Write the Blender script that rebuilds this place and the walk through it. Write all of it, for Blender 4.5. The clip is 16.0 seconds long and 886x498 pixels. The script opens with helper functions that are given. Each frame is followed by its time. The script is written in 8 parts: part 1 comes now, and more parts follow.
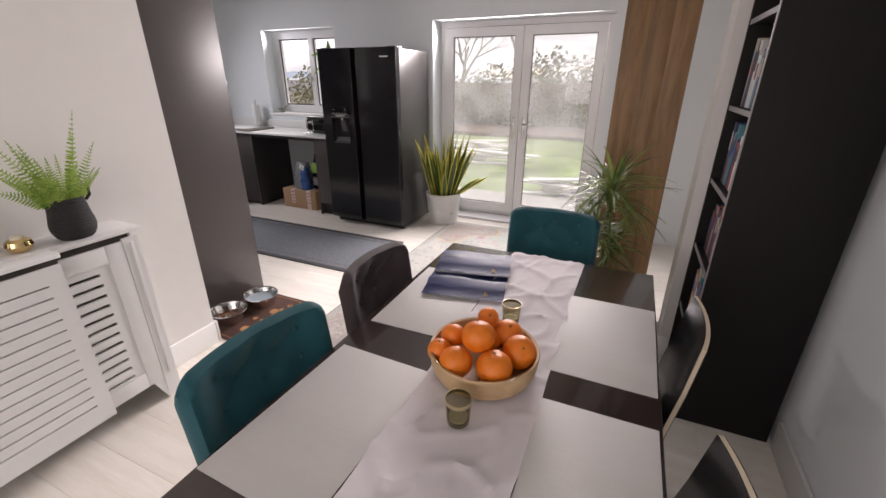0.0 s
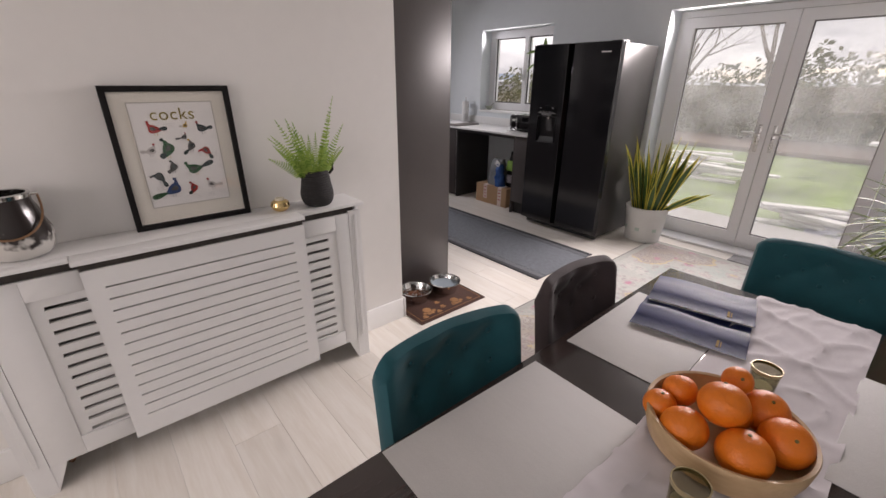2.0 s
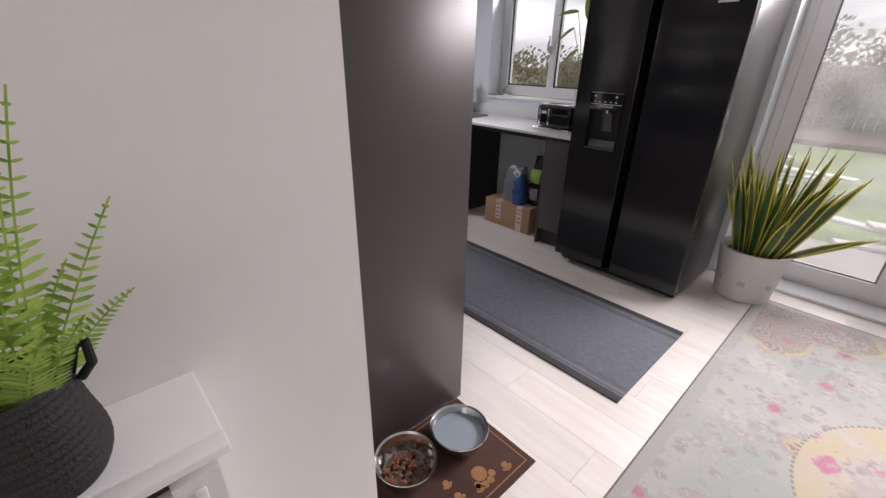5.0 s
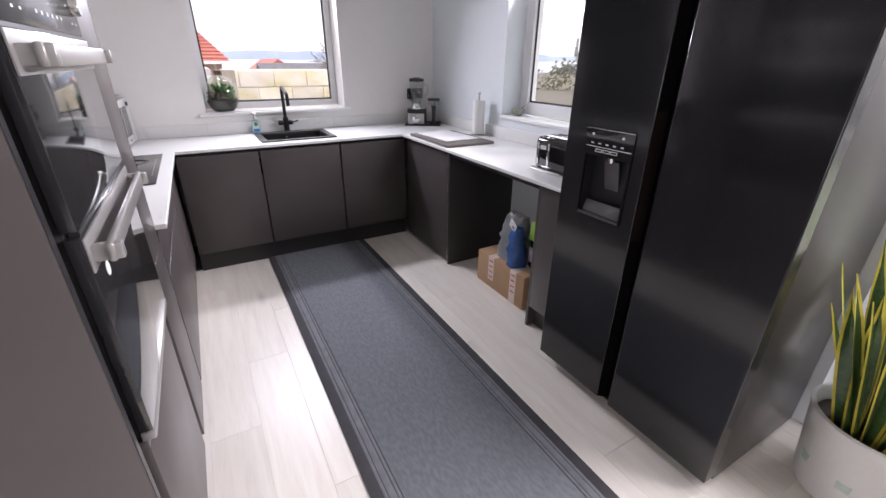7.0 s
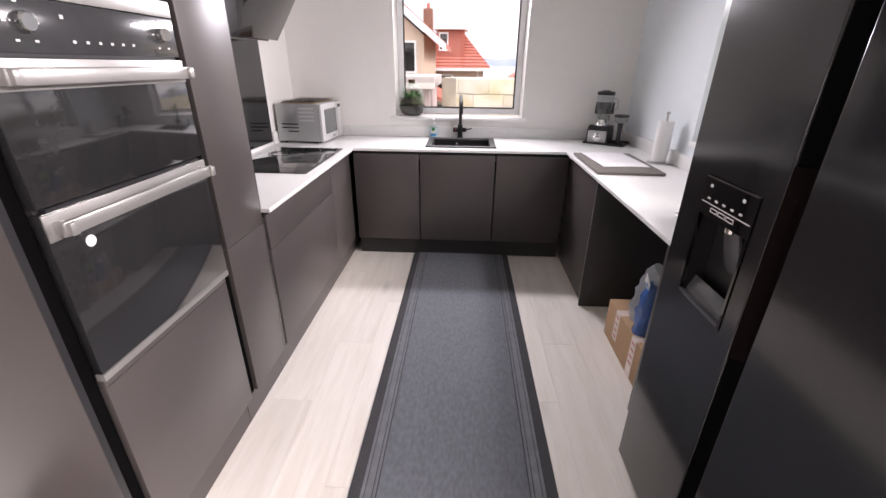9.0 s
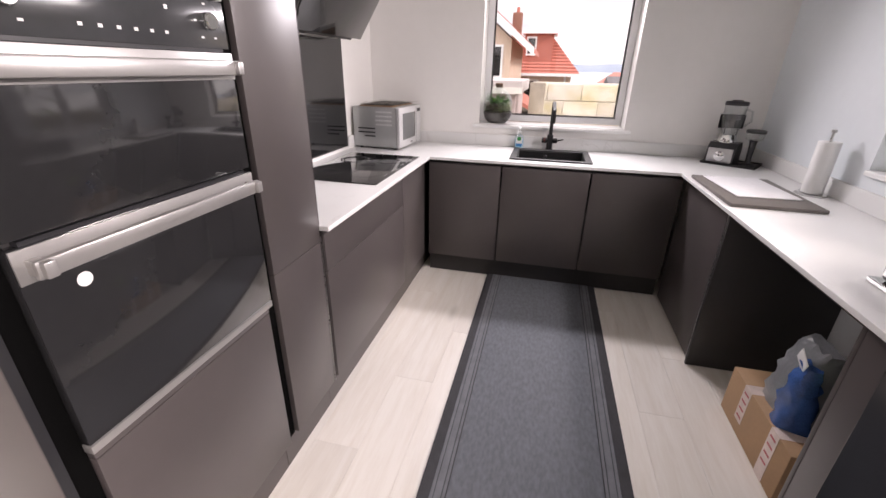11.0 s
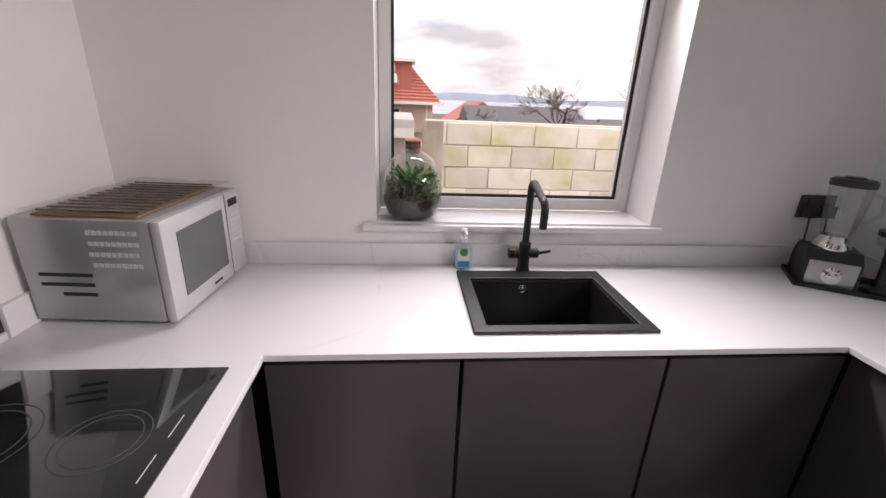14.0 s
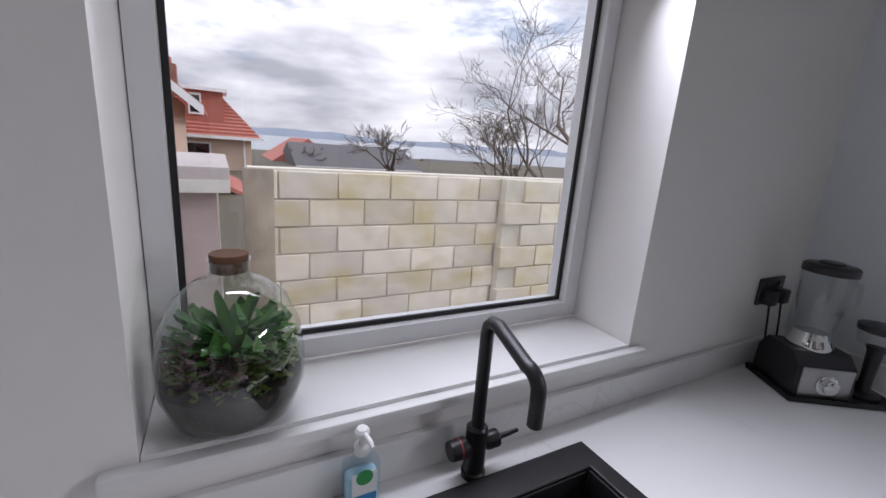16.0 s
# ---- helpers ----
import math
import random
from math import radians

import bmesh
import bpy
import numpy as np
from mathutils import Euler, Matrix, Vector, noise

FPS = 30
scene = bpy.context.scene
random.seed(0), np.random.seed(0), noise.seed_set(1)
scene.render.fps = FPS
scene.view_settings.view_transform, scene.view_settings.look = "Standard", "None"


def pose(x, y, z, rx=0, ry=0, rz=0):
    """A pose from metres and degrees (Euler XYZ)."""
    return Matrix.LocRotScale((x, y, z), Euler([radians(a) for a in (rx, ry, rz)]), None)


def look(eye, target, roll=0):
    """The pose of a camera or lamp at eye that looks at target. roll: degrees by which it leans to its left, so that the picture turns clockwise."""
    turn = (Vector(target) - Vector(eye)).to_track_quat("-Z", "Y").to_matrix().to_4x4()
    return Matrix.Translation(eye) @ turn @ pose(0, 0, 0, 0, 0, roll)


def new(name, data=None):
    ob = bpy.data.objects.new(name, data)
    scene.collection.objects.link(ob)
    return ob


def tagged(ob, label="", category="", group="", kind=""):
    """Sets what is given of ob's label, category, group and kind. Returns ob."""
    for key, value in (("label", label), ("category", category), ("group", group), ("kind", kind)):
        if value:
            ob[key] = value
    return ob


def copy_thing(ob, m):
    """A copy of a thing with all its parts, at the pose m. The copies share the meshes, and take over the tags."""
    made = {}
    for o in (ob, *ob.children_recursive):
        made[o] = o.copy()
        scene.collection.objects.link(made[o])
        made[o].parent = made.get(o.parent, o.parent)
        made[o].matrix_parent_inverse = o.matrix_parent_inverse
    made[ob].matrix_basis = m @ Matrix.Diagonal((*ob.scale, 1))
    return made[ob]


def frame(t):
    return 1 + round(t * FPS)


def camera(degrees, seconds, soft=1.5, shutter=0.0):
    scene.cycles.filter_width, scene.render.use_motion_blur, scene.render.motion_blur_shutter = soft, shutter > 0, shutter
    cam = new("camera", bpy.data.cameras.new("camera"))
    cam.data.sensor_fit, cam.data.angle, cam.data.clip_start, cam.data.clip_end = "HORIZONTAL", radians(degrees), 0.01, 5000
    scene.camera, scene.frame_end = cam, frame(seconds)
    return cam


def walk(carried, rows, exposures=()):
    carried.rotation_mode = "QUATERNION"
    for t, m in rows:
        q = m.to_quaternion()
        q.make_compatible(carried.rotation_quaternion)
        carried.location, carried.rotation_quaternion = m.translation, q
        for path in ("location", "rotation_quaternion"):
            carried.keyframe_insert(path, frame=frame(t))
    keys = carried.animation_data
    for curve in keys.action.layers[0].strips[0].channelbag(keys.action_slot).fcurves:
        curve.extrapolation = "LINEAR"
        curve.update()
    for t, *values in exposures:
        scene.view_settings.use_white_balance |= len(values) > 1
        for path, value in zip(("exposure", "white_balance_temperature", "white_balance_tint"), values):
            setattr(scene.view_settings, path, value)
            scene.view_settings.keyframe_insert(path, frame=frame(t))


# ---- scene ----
cam = camera(93.9, 16.0)
PATH = [
    (0, (0.135, -0.009, 1.508), (-0.612, 1.683, 0.746), 0.2),
    (0.5, (0.295, 0.085, 1.554), (-0.762, 1.603, 0.793), 0.3),
    (1, (0.336, 0.092, 1.55), (-0.911, 1.46, 0.793), 0.5),
    (1.5, (0.248, 0.097, 1.517), (-1.108, 1.357, 0.76), 0.5),
    (2, (-0.034, 0.034, 1.465), (-1.432, 1.246, 0.706), 0.6),
    (2.5, (-0.343, -0.063, 1.425), (-1.748, 1.136, 0.658), 0.6),
    (3, (-0.656, -0.019, 1.412), (-2.05, 1.181, 0.627), 0.8),
    (3.5, (-0.893, 0.112, 1.397), (-2.262, 1.332, 0.598), 0.8),
    (4, (-1.11, 0.333, 1.397), (-2.446, 1.575, 0.577), 0.9),
    (4.2, (-1.163, 0.451, 1.392), (-2.485, 1.7, 0.561), 1.1),
    (6.5, (-1.407, 1.971, 1.494), (-2.872, 3.04, 0.65), 0.5),
    (7, (-1.524, 2.255, 1.47), (-3.104, 3.158, 0.642), 0.5),
    (7.5, (-1.671, 2.499, 1.467), (-3.349, 3.207, 0.64), 0.9),
    (8, (-1.741, 2.781, 1.463), (-3.515, 3.209, 0.646), 0.6),
    (8.5, (-1.738, 2.867, 1.486), (-3.555, 3.031, 0.667), 0.5),
    (9, (-1.568, 2.931, 1.501), (-3.394, 2.844, 0.69), 0.6),
    (9.5, (-1.434, 2.99, 1.501), (-3.243, 2.707, 0.696), 0.6),
    (11.8, (-2.393, 2.689, 1.473), (-4.177, 2.266, 0.676), 1.2),
    (12, (-2.511, 2.644, 1.473), (-4.303, 2.26, 0.673), 1.3),
    (12.5, (-2.812, 2.574, 1.473), (-4.628, 2.313, 0.677), 1.3),
    (13, (-3.137, 2.577, 1.481), (-4.975, 2.458, 0.701), 1.5),
    (13.5, (-3.501, 2.51, 1.492), (-5.358, 2.545, 0.749), 1.8),
    (14, (-3.847, 2.428, 1.536), (-5.719, 2.611, 0.857), 2.4),
    (14.5, (-4.11, 2.431, 1.532), (-6.003, 2.706, 0.949), 2.6),
    (15, (-4.374, 2.445, 1.578), (-6.247, 2.887, 1.034), 3.1),
    (15.5, (-4.583, 2.456, 1.582), (-6.412, 3.09, 1.079), 3.4),
    (16, (-4.723, 2.449, 1.577), (-6.428, 3.382, 1.104), 4.3),
]
EXPOSURES = [(0.0, 0.54, 6700, 22), (2.0, 0.2, 6700, 22), (4.2, 0.12, 6600, 22), (6.5, 0.83, 6200, 23), (8.0, 1.18, 6500, 23), (9.5, 1.12, 6700, 24), (12.0, 1.02, 6900, 26), (13.0, 0.94, 6900, 27), (14.0, 0.55, 6800, 26), (15.0, 0.22, 6400, 24), (16.0, -0.02, 6050, 21)]
walk(cam, [(t, look(eye, target, roll)) for t, eye, target, roll in PATH], EXPOSURES)

# ---- world, sun and daylight ----
world = bpy.data.worlds.new("sky")
scene.world = world
world.use_nodes = True
wn, wl = world.node_tree.nodes, world.node_tree.links
wn.clear()
w_out = wn.new("ShaderNodeOutputWorld")
w_bg = wn.new("ShaderNodeBackground")
w_sky = wn.new("ShaderNodeTexSky")
w_sky.sky_type = "NISHITA"
w_sky.sun_disc = False
w_sky.sun_elevation, w_sky.sun_rotation = radians(27), radians(12)
w_co = wn.new("ShaderNodeTexCoord")
w_map = wn.new("ShaderNodeMapping")
w_map.inputs["Scale"].default_value = (1.0, 1.0, 3.6)
w_noise = wn.new("ShaderNodeTexNoise")
w_noise.inputs["Scale"].default_value, w_noise.inputs["Detail"].default_value = 2.1, 7
w_noise.inputs["Roughness"].default_value = 0.58
w_ramp = wn.new("ShaderNodeValToRGB")
w_ramp.color_ramp.elements[0].position, w_ramp.color_ramp.elements[1].position = 0.31, 0.44
w_noise2 = wn.new("ShaderNodeTexNoise")
w_noise2.inputs["Scale"].default_value, w_noise2.inputs["Detail"].default_value = 3.4, 6
w_ramp2 = wn.new("ShaderNodeValToRGB")
w_ramp2.color_ramp.elements[0].position, w_ramp2.color_ramp.elements[1].position = 0.36, 0.64
w_ramp2.color_ramp.elements[0].color = (4.4, 4.36, 4.5, 1)
w_ramp2.color_ramp.elements[1].color = (10.2, 9.9, 9.6, 1)
w_mix = wn.new("ShaderNodeMix")
w_mix.data_type = "RGBA"
wl.new(w_co.outputs["Generated"], w_map.inputs["Vector"])
for n in (w_noise, w_noise2):
    wl.new(w_map.outputs["Vector"], n.inputs["Vector"])
wl.new(w_noise.outputs["Fac"], w_ramp.inputs["Fac"])
wl.new(w_noise2.outputs["Fac"], w_ramp2.inputs["Fac"])
wl.new(w_ramp.outputs["Color"], w_mix.inputs["Factor"])
wl.new(w_sky.outputs["Color"], w_mix.inputs["A"])
# overcast sky: brighter towards the zenith
w_sep = wn.new("ShaderNodeSeparateXYZ")
w_up = wn.new("ShaderNodeMapRange")
w_up.inputs["From Min"].default_value, w_up.inputs["From Max"].default_value = 0.0, 1.0
w_up.inputs["To Min"].default_value, w_up.inputs["To Max"].default_value = 0.9, 2.6
w_vec = wn.new("ShaderNodeVectorMath")
w_vec.operation = "SCALE"
wl.new(w_co.outputs["Generated"], w_sep.inputs[0])
wl.new(w_sep.outputs["Z"], w_up.inputs["Value"])
wl.new(w_ramp2.outputs["Color"], w_vec.inputs[0])
wl.new(w_up.outputs[0], w_vec.inputs["Scale"])
wl.new(w_vec.outputs[0], w_mix.inputs["B"])
wl.new(w_mix.outputs["Result"], w_bg.inputs["Color"])
w_bg.inputs["Strength"].default_value = 0.12
wl.new(w_bg.outputs["Background"], w_out.inputs["Surface"])

sun = new("sun", bpy.data.lights.new("sun", "SUN"))
sun.data.energy, sun.data.angle, sun.data.color = 1.2, radians(14), (1, 0.95, 0.88)
sun.matrix_world = look((2.2, 10, 5.2), (0, 0, 0))


def window_light(name, eye, target, sx, sy, watts, colour, spread=104):
    ob = new(name, bpy.data.lights.new(name, "AREA"))
    ob.data.shape, ob.data.size, ob.data.size_y = "RECTANGLE", sx, sy
    ob.data.energy, ob.data.color = watts, colour
    ob.data.spread = radians(spread)
    ob.matrix_world = look(eye, target)
    return ob


# skylight entering at the head of each window opening
window_light("garden_door_light", (-1.03, 4.43, 2.0), (-1.15, 2.0, 0.5), 1.66, 0.14, 37, (1.0, 0.975, 0.945), 112)
window_light("casement_light", (-3.71, 4.42, 1.99), (-3.95, 1.4, 1.1), 1.0, 0.12, 11, (1.0, 0.985, 0.97), 98)
window_light("sink_window_light", (-5.5, 2.85, 2.03), (-3.4, 3.0, 0.75), 0.95, 0.12, 11.0, (0.94, 0.97, 1.0), 125)
# area lamp added for an assumed, unseen front window behind the start of the walk
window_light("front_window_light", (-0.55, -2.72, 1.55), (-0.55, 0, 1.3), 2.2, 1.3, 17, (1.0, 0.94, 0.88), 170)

# ---- small modelling kit ----


def bx(x0, y0, z0, x1, y1, z1, bev=0.0, seg=2):
    """A box between two corners, with rounded edges."""
    bm = bmesh.new()
    bmesh.ops.create_cube(bm, size=1)
    a, b = Vector((min(x0, x1), min(y0, y1), min(z0, z1))), Vector((max(x0, x1), max(y0, y1), max(z0, z1)))
    for v in bm.verts:
        v.co = Vector([a[i] + (v.co[i] + 0.5) * (b[i] - a[i]) for i in range(3)])
    if bev > 0:
        bmesh.ops.bevel(bm, geom=bm.edges[:], offset=bev, segments=seg, affect="EDGES", profile=0.5, clamp_overlap=True)
    return bm


def join(*bms):
    out = bmesh.new()
    for b in bms:
        me = bpy.data.meshes.new("tmp")
        b.to_mesh(me)
        out.from_mesh(me)
        bpy.data.meshes.remove(me)
        b.free()
    return out


def moved(bm, m):
    bmesh.ops.transform(bm, matrix=m, verts=bm.verts[:])
    return bm


def lathe(profile, n=32, cap=False):
    """A turned body from (radius, height) pairs, bottom to top."""
    bm = bmesh.new()
    rings = []
    for r, z in profile:
        if r < 1e-5:
            rings.append([bm.verts.new((0, 0, z))])
        else:
            rings.append([bm.verts.new((r * math.cos(2 * math.pi * i / n), r * math.sin(2 * math.pi * i / n), z)) for i in range(n)])
    for a, b in zip(rings, rings[1:]):
        for i in range(n):
            j = (i + 1) % n
            if len(a) == 1 and len(b) == 1:
                continue
            if len(a) == 1:
                bm.faces.new((a[0], b[j], b[i]))
            elif len(b) == 1:
                bm.faces.new((a[i], a[j], b[0]))
            else:
                bm.faces.new((a[i], a[j], b[j], b[i]))
    bmesh.ops.recalc_face_normals(bm, faces=bm.faces[:])
    return bm


def tube(points, radius, n=10):
    """A round bar along points; radius is one number or one for each point."""
    pts = [Vector(p) for p in points]
    rs = radius if isinstance(radius, (list, tuple)) else [radius] * len(pts)
    bm = bmesh.new()
    rings, side = [], None
    for k, p in enumerate(pts):
        d = (pts[min(k + 1, len(pts) - 1)] - pts[max(k - 1, 0)]).normalized()
        if side is None:
            side = d.orthogonal().normalized()
        side = (side - d * side.dot(d)).normalized()
        up = d.cross(side)
        rings.append([bm.verts.new(p + rs[k] * (math.cos(2 * math.pi * i / n) * side + math.sin(2 * math.pi * i / n) * up)) for i in range(n)])
    for a, b in zip(rings, rings[1:]):
        for i in range(n):
            bm.faces.new((a[i], a[(i + 1) % n], b[(i + 1) % n], b[i]))
    bm.faces.new(rings[0][::-1])
    bm.faces.new(rings[-1])
    return bm


def prism(poly, d0, d1, axis="z"):
    """A closed outline pushed along an axis from d0 to d1."""
    def at(u, v, d):
        return {"z": (u, v, d), "y": (u, d, v), "x": (d, u, v)}[axis]
    bm = bmesh.new()
    a = [bm.verts.new(at(u, v, d0)) for u, v in poly]
    b = [bm.verts.new(at(u, v, d1)) for u, v in poly]
    bm.faces.new(a[::-1])
    bm.faces.new(b)
    for i in range(len(poly)):
        j = (i + 1) % len(poly)
        bm.faces.new((a[i], a[j], b[j], b[i]))
    bmesh.ops.recalc_face_normals(bm, faces=bm.faces[:])
    return bm


def plate(x0, z0, x1, z1, holes, y0, y1, axis="y"):
    """An upright board with rectangular openings cut through it."""
    us = sorted({x0, x1, *[h[0] for h in holes], *[h[2] for h in holes]})
    vs = sorted({z0, z1, *[h[1] for h in holes], *[h[3] for h in holes]})
    bm = bmesh.new()
    solid = {}
    for i in range(len(us) - 1):
        for j in range(len(vs) - 1):
            cu, cv = (us[i] + us[i + 1]) / 2, (vs[j] + vs[j + 1]) / 2
            solid[i, j] = not any(h[0] < cu < h[2] and h[1] < cv < h[3] for h in holes)
    made = {}

    def vert(i, j, d):
        if (i, j, d) not in made:
            u, v = us[i], vs[j]
            made[i, j, d] = bm.verts.new((u, d, v) if axis == "y" else ((d, u, v) if axis == "x" else (u, v, d)))
        return made[i, j, d]
    for (i, j), s in solid.items():
        if not s:
            continue
        bm.faces.new([vert(*k, y0) for k in ((i, j), (i + 1, j), (i + 1, j + 1), (i, j + 1))])
        bm.faces.new([vert(*k, y1) for k in ((i, j + 1), (i + 1, j + 1), (i + 1, j), (i, j))])
        for (di, dj), (a, b) in (((-1, 0), ((i, j), (i, j + 1))), ((1, 0), ((i + 1, j), (i + 1, j + 1))), ((0, -1), ((i, j), (i + 1, j))), ((0, 1), ((i, j + 1), (i + 1, j + 1)))):
            if not solid.get((i + di, j + dj), False):
                bm.faces.new((vert(*a, y0), vert(*b, y0), vert(*b, y1), vert(*a, y1)))
    bmesh.ops.recalc_face_normals(bm, faces=bm.faces[:])
    return bm


def mesh_of(name, bm, material):
    me = bpy.data.meshes.new(name)
    bm.to_mesh(me)
    bm.free()
    me.materials.append(material)
    me.polygons.foreach_set("use_smooth", [True] * len(me.polygons))
    me.set_sharp_from_angle(angle=radians(38))
    return me


def thing(name, loc=(0, 0, 0), label="", category="", group="", kind=""):
    ob = new(name)
    ob.location = loc
    ob.empty_display_size = 0.05
    return tagged(ob, label, category, group, kind)


def base_of(ob):
    p = Vector((0, 0, 0))
    while ob:
        p += ob.location
        ob = ob.parent
    return p


def part(name, bm, material, parent, label="", kind=""):
    """One mesh under a thing or under a part; the shape is given in world places."""
    bmesh.ops.translate(bm, vec=-base_of(parent), verts=bm.verts[:])
    ob = new(name, mesh_of(name, bm, material))
    ob.parent = parent
    return tagged(ob, label, kind=kind)


def single(name, bm, material, label="", category="", group="", kind="", loc=None):
    """A thing that is one mesh; loc is its base."""
    if loc is not None:
        bmesh.ops.translate(bm, vec=-Vector(loc), verts=bm.verts[:])
    ob = new(name, mesh_of(name, bm, material))
    if loc is not None:
        ob.location = loc
    return tagged(ob, label, category, group, kind)


# ---- materials ----


def surf(name, colour, rough=0.5, metal=0.0, var=0.08, vscale=3.0, bump=0.0, bscale=120.0, spot=0.0, coat=0.0, sheen=0.0, stretch=(1, 1, 1), ior=1.5, random=0.0):
    """A surface with colour drift at two scales, uneven gloss and fine relief."""
    m = bpy.data.materials.new(name)
    m.use_nodes = True
    n, l = m.node_tree.nodes, m.node_tree.links
    p = n["Principled BSDF"]
    p.inputs["Metallic"].default_value = metal
    p.inputs["IOR"].default_value = ior
    p.inputs["Coat Weight"].default_value = coat
    p.inputs["Coat Roughness"].default_value = 0.08
    p.inputs["Sheen Weight"].default_value = sheen
    p.inputs["Sheen Roughness"].default_value = 0.4
    co = n.new("ShaderNodeTexCoord")
    mp = n.new("ShaderNodeMapping")
    mp.inputs["Scale"].default_value = stretch
    l.new(co.outputs["Object"], mp.inputs["Vector"])
    a = n.new("ShaderNodeTexNoise")
    a.inputs["Scale"].default_value, a.inputs["Detail"].default_value = vscale, 4
    b = n.new("ShaderNodeTexNoise")
    b.inputs["Scale"].default_value, b.inputs["Detail"].default_value = vscale * 14, 3
    for t in (a, b):
        l.new(mp.outputs["Vector"], t.inputs["Vector"])
    add = n.new("ShaderNodeMath")
    add.operation = "MULTIPLY_ADD"
    l.new(b.outputs["Fac"], add.inputs[0])
    add.inputs[1].default_value = 0.5
    l.new(a.outputs["Fac"], add.inputs[2])
    rng = n.new("ShaderNodeMapRange")
    rng.inputs["From Min"].default_value, rng.inputs["From Max"].default_value = 0.45, 1.05
    rng.inputs["To Min"].default_value, rng.inputs["To Max"].default_value = 1 - var, 1 + var
    l.new(add.outputs[0], rng.inputs["Value"])
    last = rng.outputs[0]
    if random:
        oi = n.new("ShaderNodeObjectInfo")
        r2 = n.new("ShaderNodeMapRange")
        r2.inputs["To Min"].default_value, r2.inputs["To Max"].default_value = 1 - random, 1 + random
        l.new(oi.outputs["Random"], r2.inputs["Value"])
        mu = n.new("ShaderNodeMath")
        mu.operation = "MULTIPLY"
        l.new(last, mu.inputs[0])
        l.new(r2.outputs[0], mu.inputs[1])
        last = mu.outputs[0]
    hsv = n.new("ShaderNodeHueSaturation")
    hsv.inputs["Color"].default_value = (*colour, 1)
    l.new(last, hsv.inputs["Value"])
    l.new(hsv.outputs["Color"], p.inputs["Base Color"])
    rr = n.new("ShaderNodeMapRange")
    rr.inputs["To Min"].default_value, rr.inputs["To Max"].default_value = max(0.02, rough * 0.85), min(1, rough * 1.15)
    l.new(a.outputs["Fac"], rr.inputs["Value"])
    l.new(rr.outputs[0], p.inputs["Roughness"])
    if bump:
        c = n.new("ShaderNodeTexNoise")
        c.inputs["Scale"].default_value, c.inputs["Detail"].default_value = bscale, 3
        l.new(mp.outputs["Vector"], c.inputs["Vector"])
        bp = n.new("ShaderNodeBump")
        bp.inputs["Strength"].default_value, bp.inputs["Distance"].default_value = bump, 0.004
        l.new(c.outputs["Fac"], bp.inputs["Height"])
        l.new(bp.outputs["Normal"], p.inputs["Normal"])
    return m


def glass(name, tint=(1, 1, 1), rough=0.0, gloss=0.03):
    """Thin window or vessel glass: clear from the front, mirroring at a slant."""
    m = bpy.data.materials.new(name)
    m.use_nodes = True
    n, l = m.node_tree.nodes, m.node_tree.links
    n.clear()
    o = n.new("ShaderNodeOutputMaterial")
    t = n.new("ShaderNodeBsdfTransparent")
    t.inputs["Color"].default_value = (*tint, 1)
    g = n.new("ShaderNodeBsdfGlossy")
    g.inputs["Roughness"].default_value = max(rough, 0.01)
    w = n.new("ShaderNodeLayerWeight")
    w.inputs["Blend"].default_value = 0.5
    pw = n.new("ShaderNodeMath")
    pw.operation = "POWER"
    l.new(w.outputs["Facing"], pw.inputs[0])
    pw.inputs[1].default_value = 5.0
    f = n.new("ShaderNodeMath")
    f.operation = "MULTIPLY_ADD"
    l.new(pw.outputs[0], f.inputs[0])
    f.inputs[1].default_value, f.inputs[2].default_value = gloss * 12, gloss
    x = n.new("ShaderNodeMixShader")
    l.new(f.outputs[0], x.inputs[0])
    l.new(t.outputs[0], x.inputs[1])
    l.new(g.outputs[0], x.inputs[2])
    l.new(x.outputs[0], o.inputs["Surface"])
    return m


def dirty_glass():
    """Door glass misted with condensation and old smears, veil raised to imitate glare."""
    m = glass("misted_door_glass", (0.9, 0.92, 0.92))
    n, l = m.node_tree.nodes, m.node_tree.links
    o = n["Material Output"]
    old = o.inputs["Surface"].links[0].from_socket
    d = n.new("ShaderNodeBsdfTranslucent")
    d.inputs["Color"].default_value = (0.85, 0.87, 0.88, 1)
    co = n.new("ShaderNodeTexCoord")
    t = n.new("ShaderNodeTexNoise")
    t.inputs["Scale"].default_value, t.inputs["Detail"].default_value = 2.6, 6
    l.new(co.outputs["Object"], t.inputs["Vector"])
    t2 = n.new("ShaderNodeTexNoise")
    t2.inputs["Scale"].default_value, t2.inputs["Detail"].default_value = 160, 3
    l.new(co.outputs["Object"], t2.inputs["Vector"])
    a = n.new("ShaderNodeMath")
    a.operation = "MULTIPLY_ADD"
    l.new(t2.outputs["Fac"], a.inputs[0])
    a.inputs[1].default_value = 0.35
    l.new(t.outputs["Fac"], a.inputs[2])
    r = n.new("ShaderNodeMapRange")
    r.inputs["From Min"].default_value, r.inputs["From Max"].default_value = 0.45, 0.95
    # veil strength covers the mist and the washed-out glare of the doorway
    r.inputs["To Min"].default_value, r.inputs["To Max"].default_value = 0.05, 0.27
    l.new(a.outputs[0], r.inputs["Value"])
    x = n.new("ShaderNodeMixShader")
    l.new(r.outputs[0], x.inputs[0])
    l.new(old, x.inputs[1])
    l.new(d.outputs[0], x.inputs[2])
    l.new(x.outputs[0], o.inputs["Surface"])
    return m


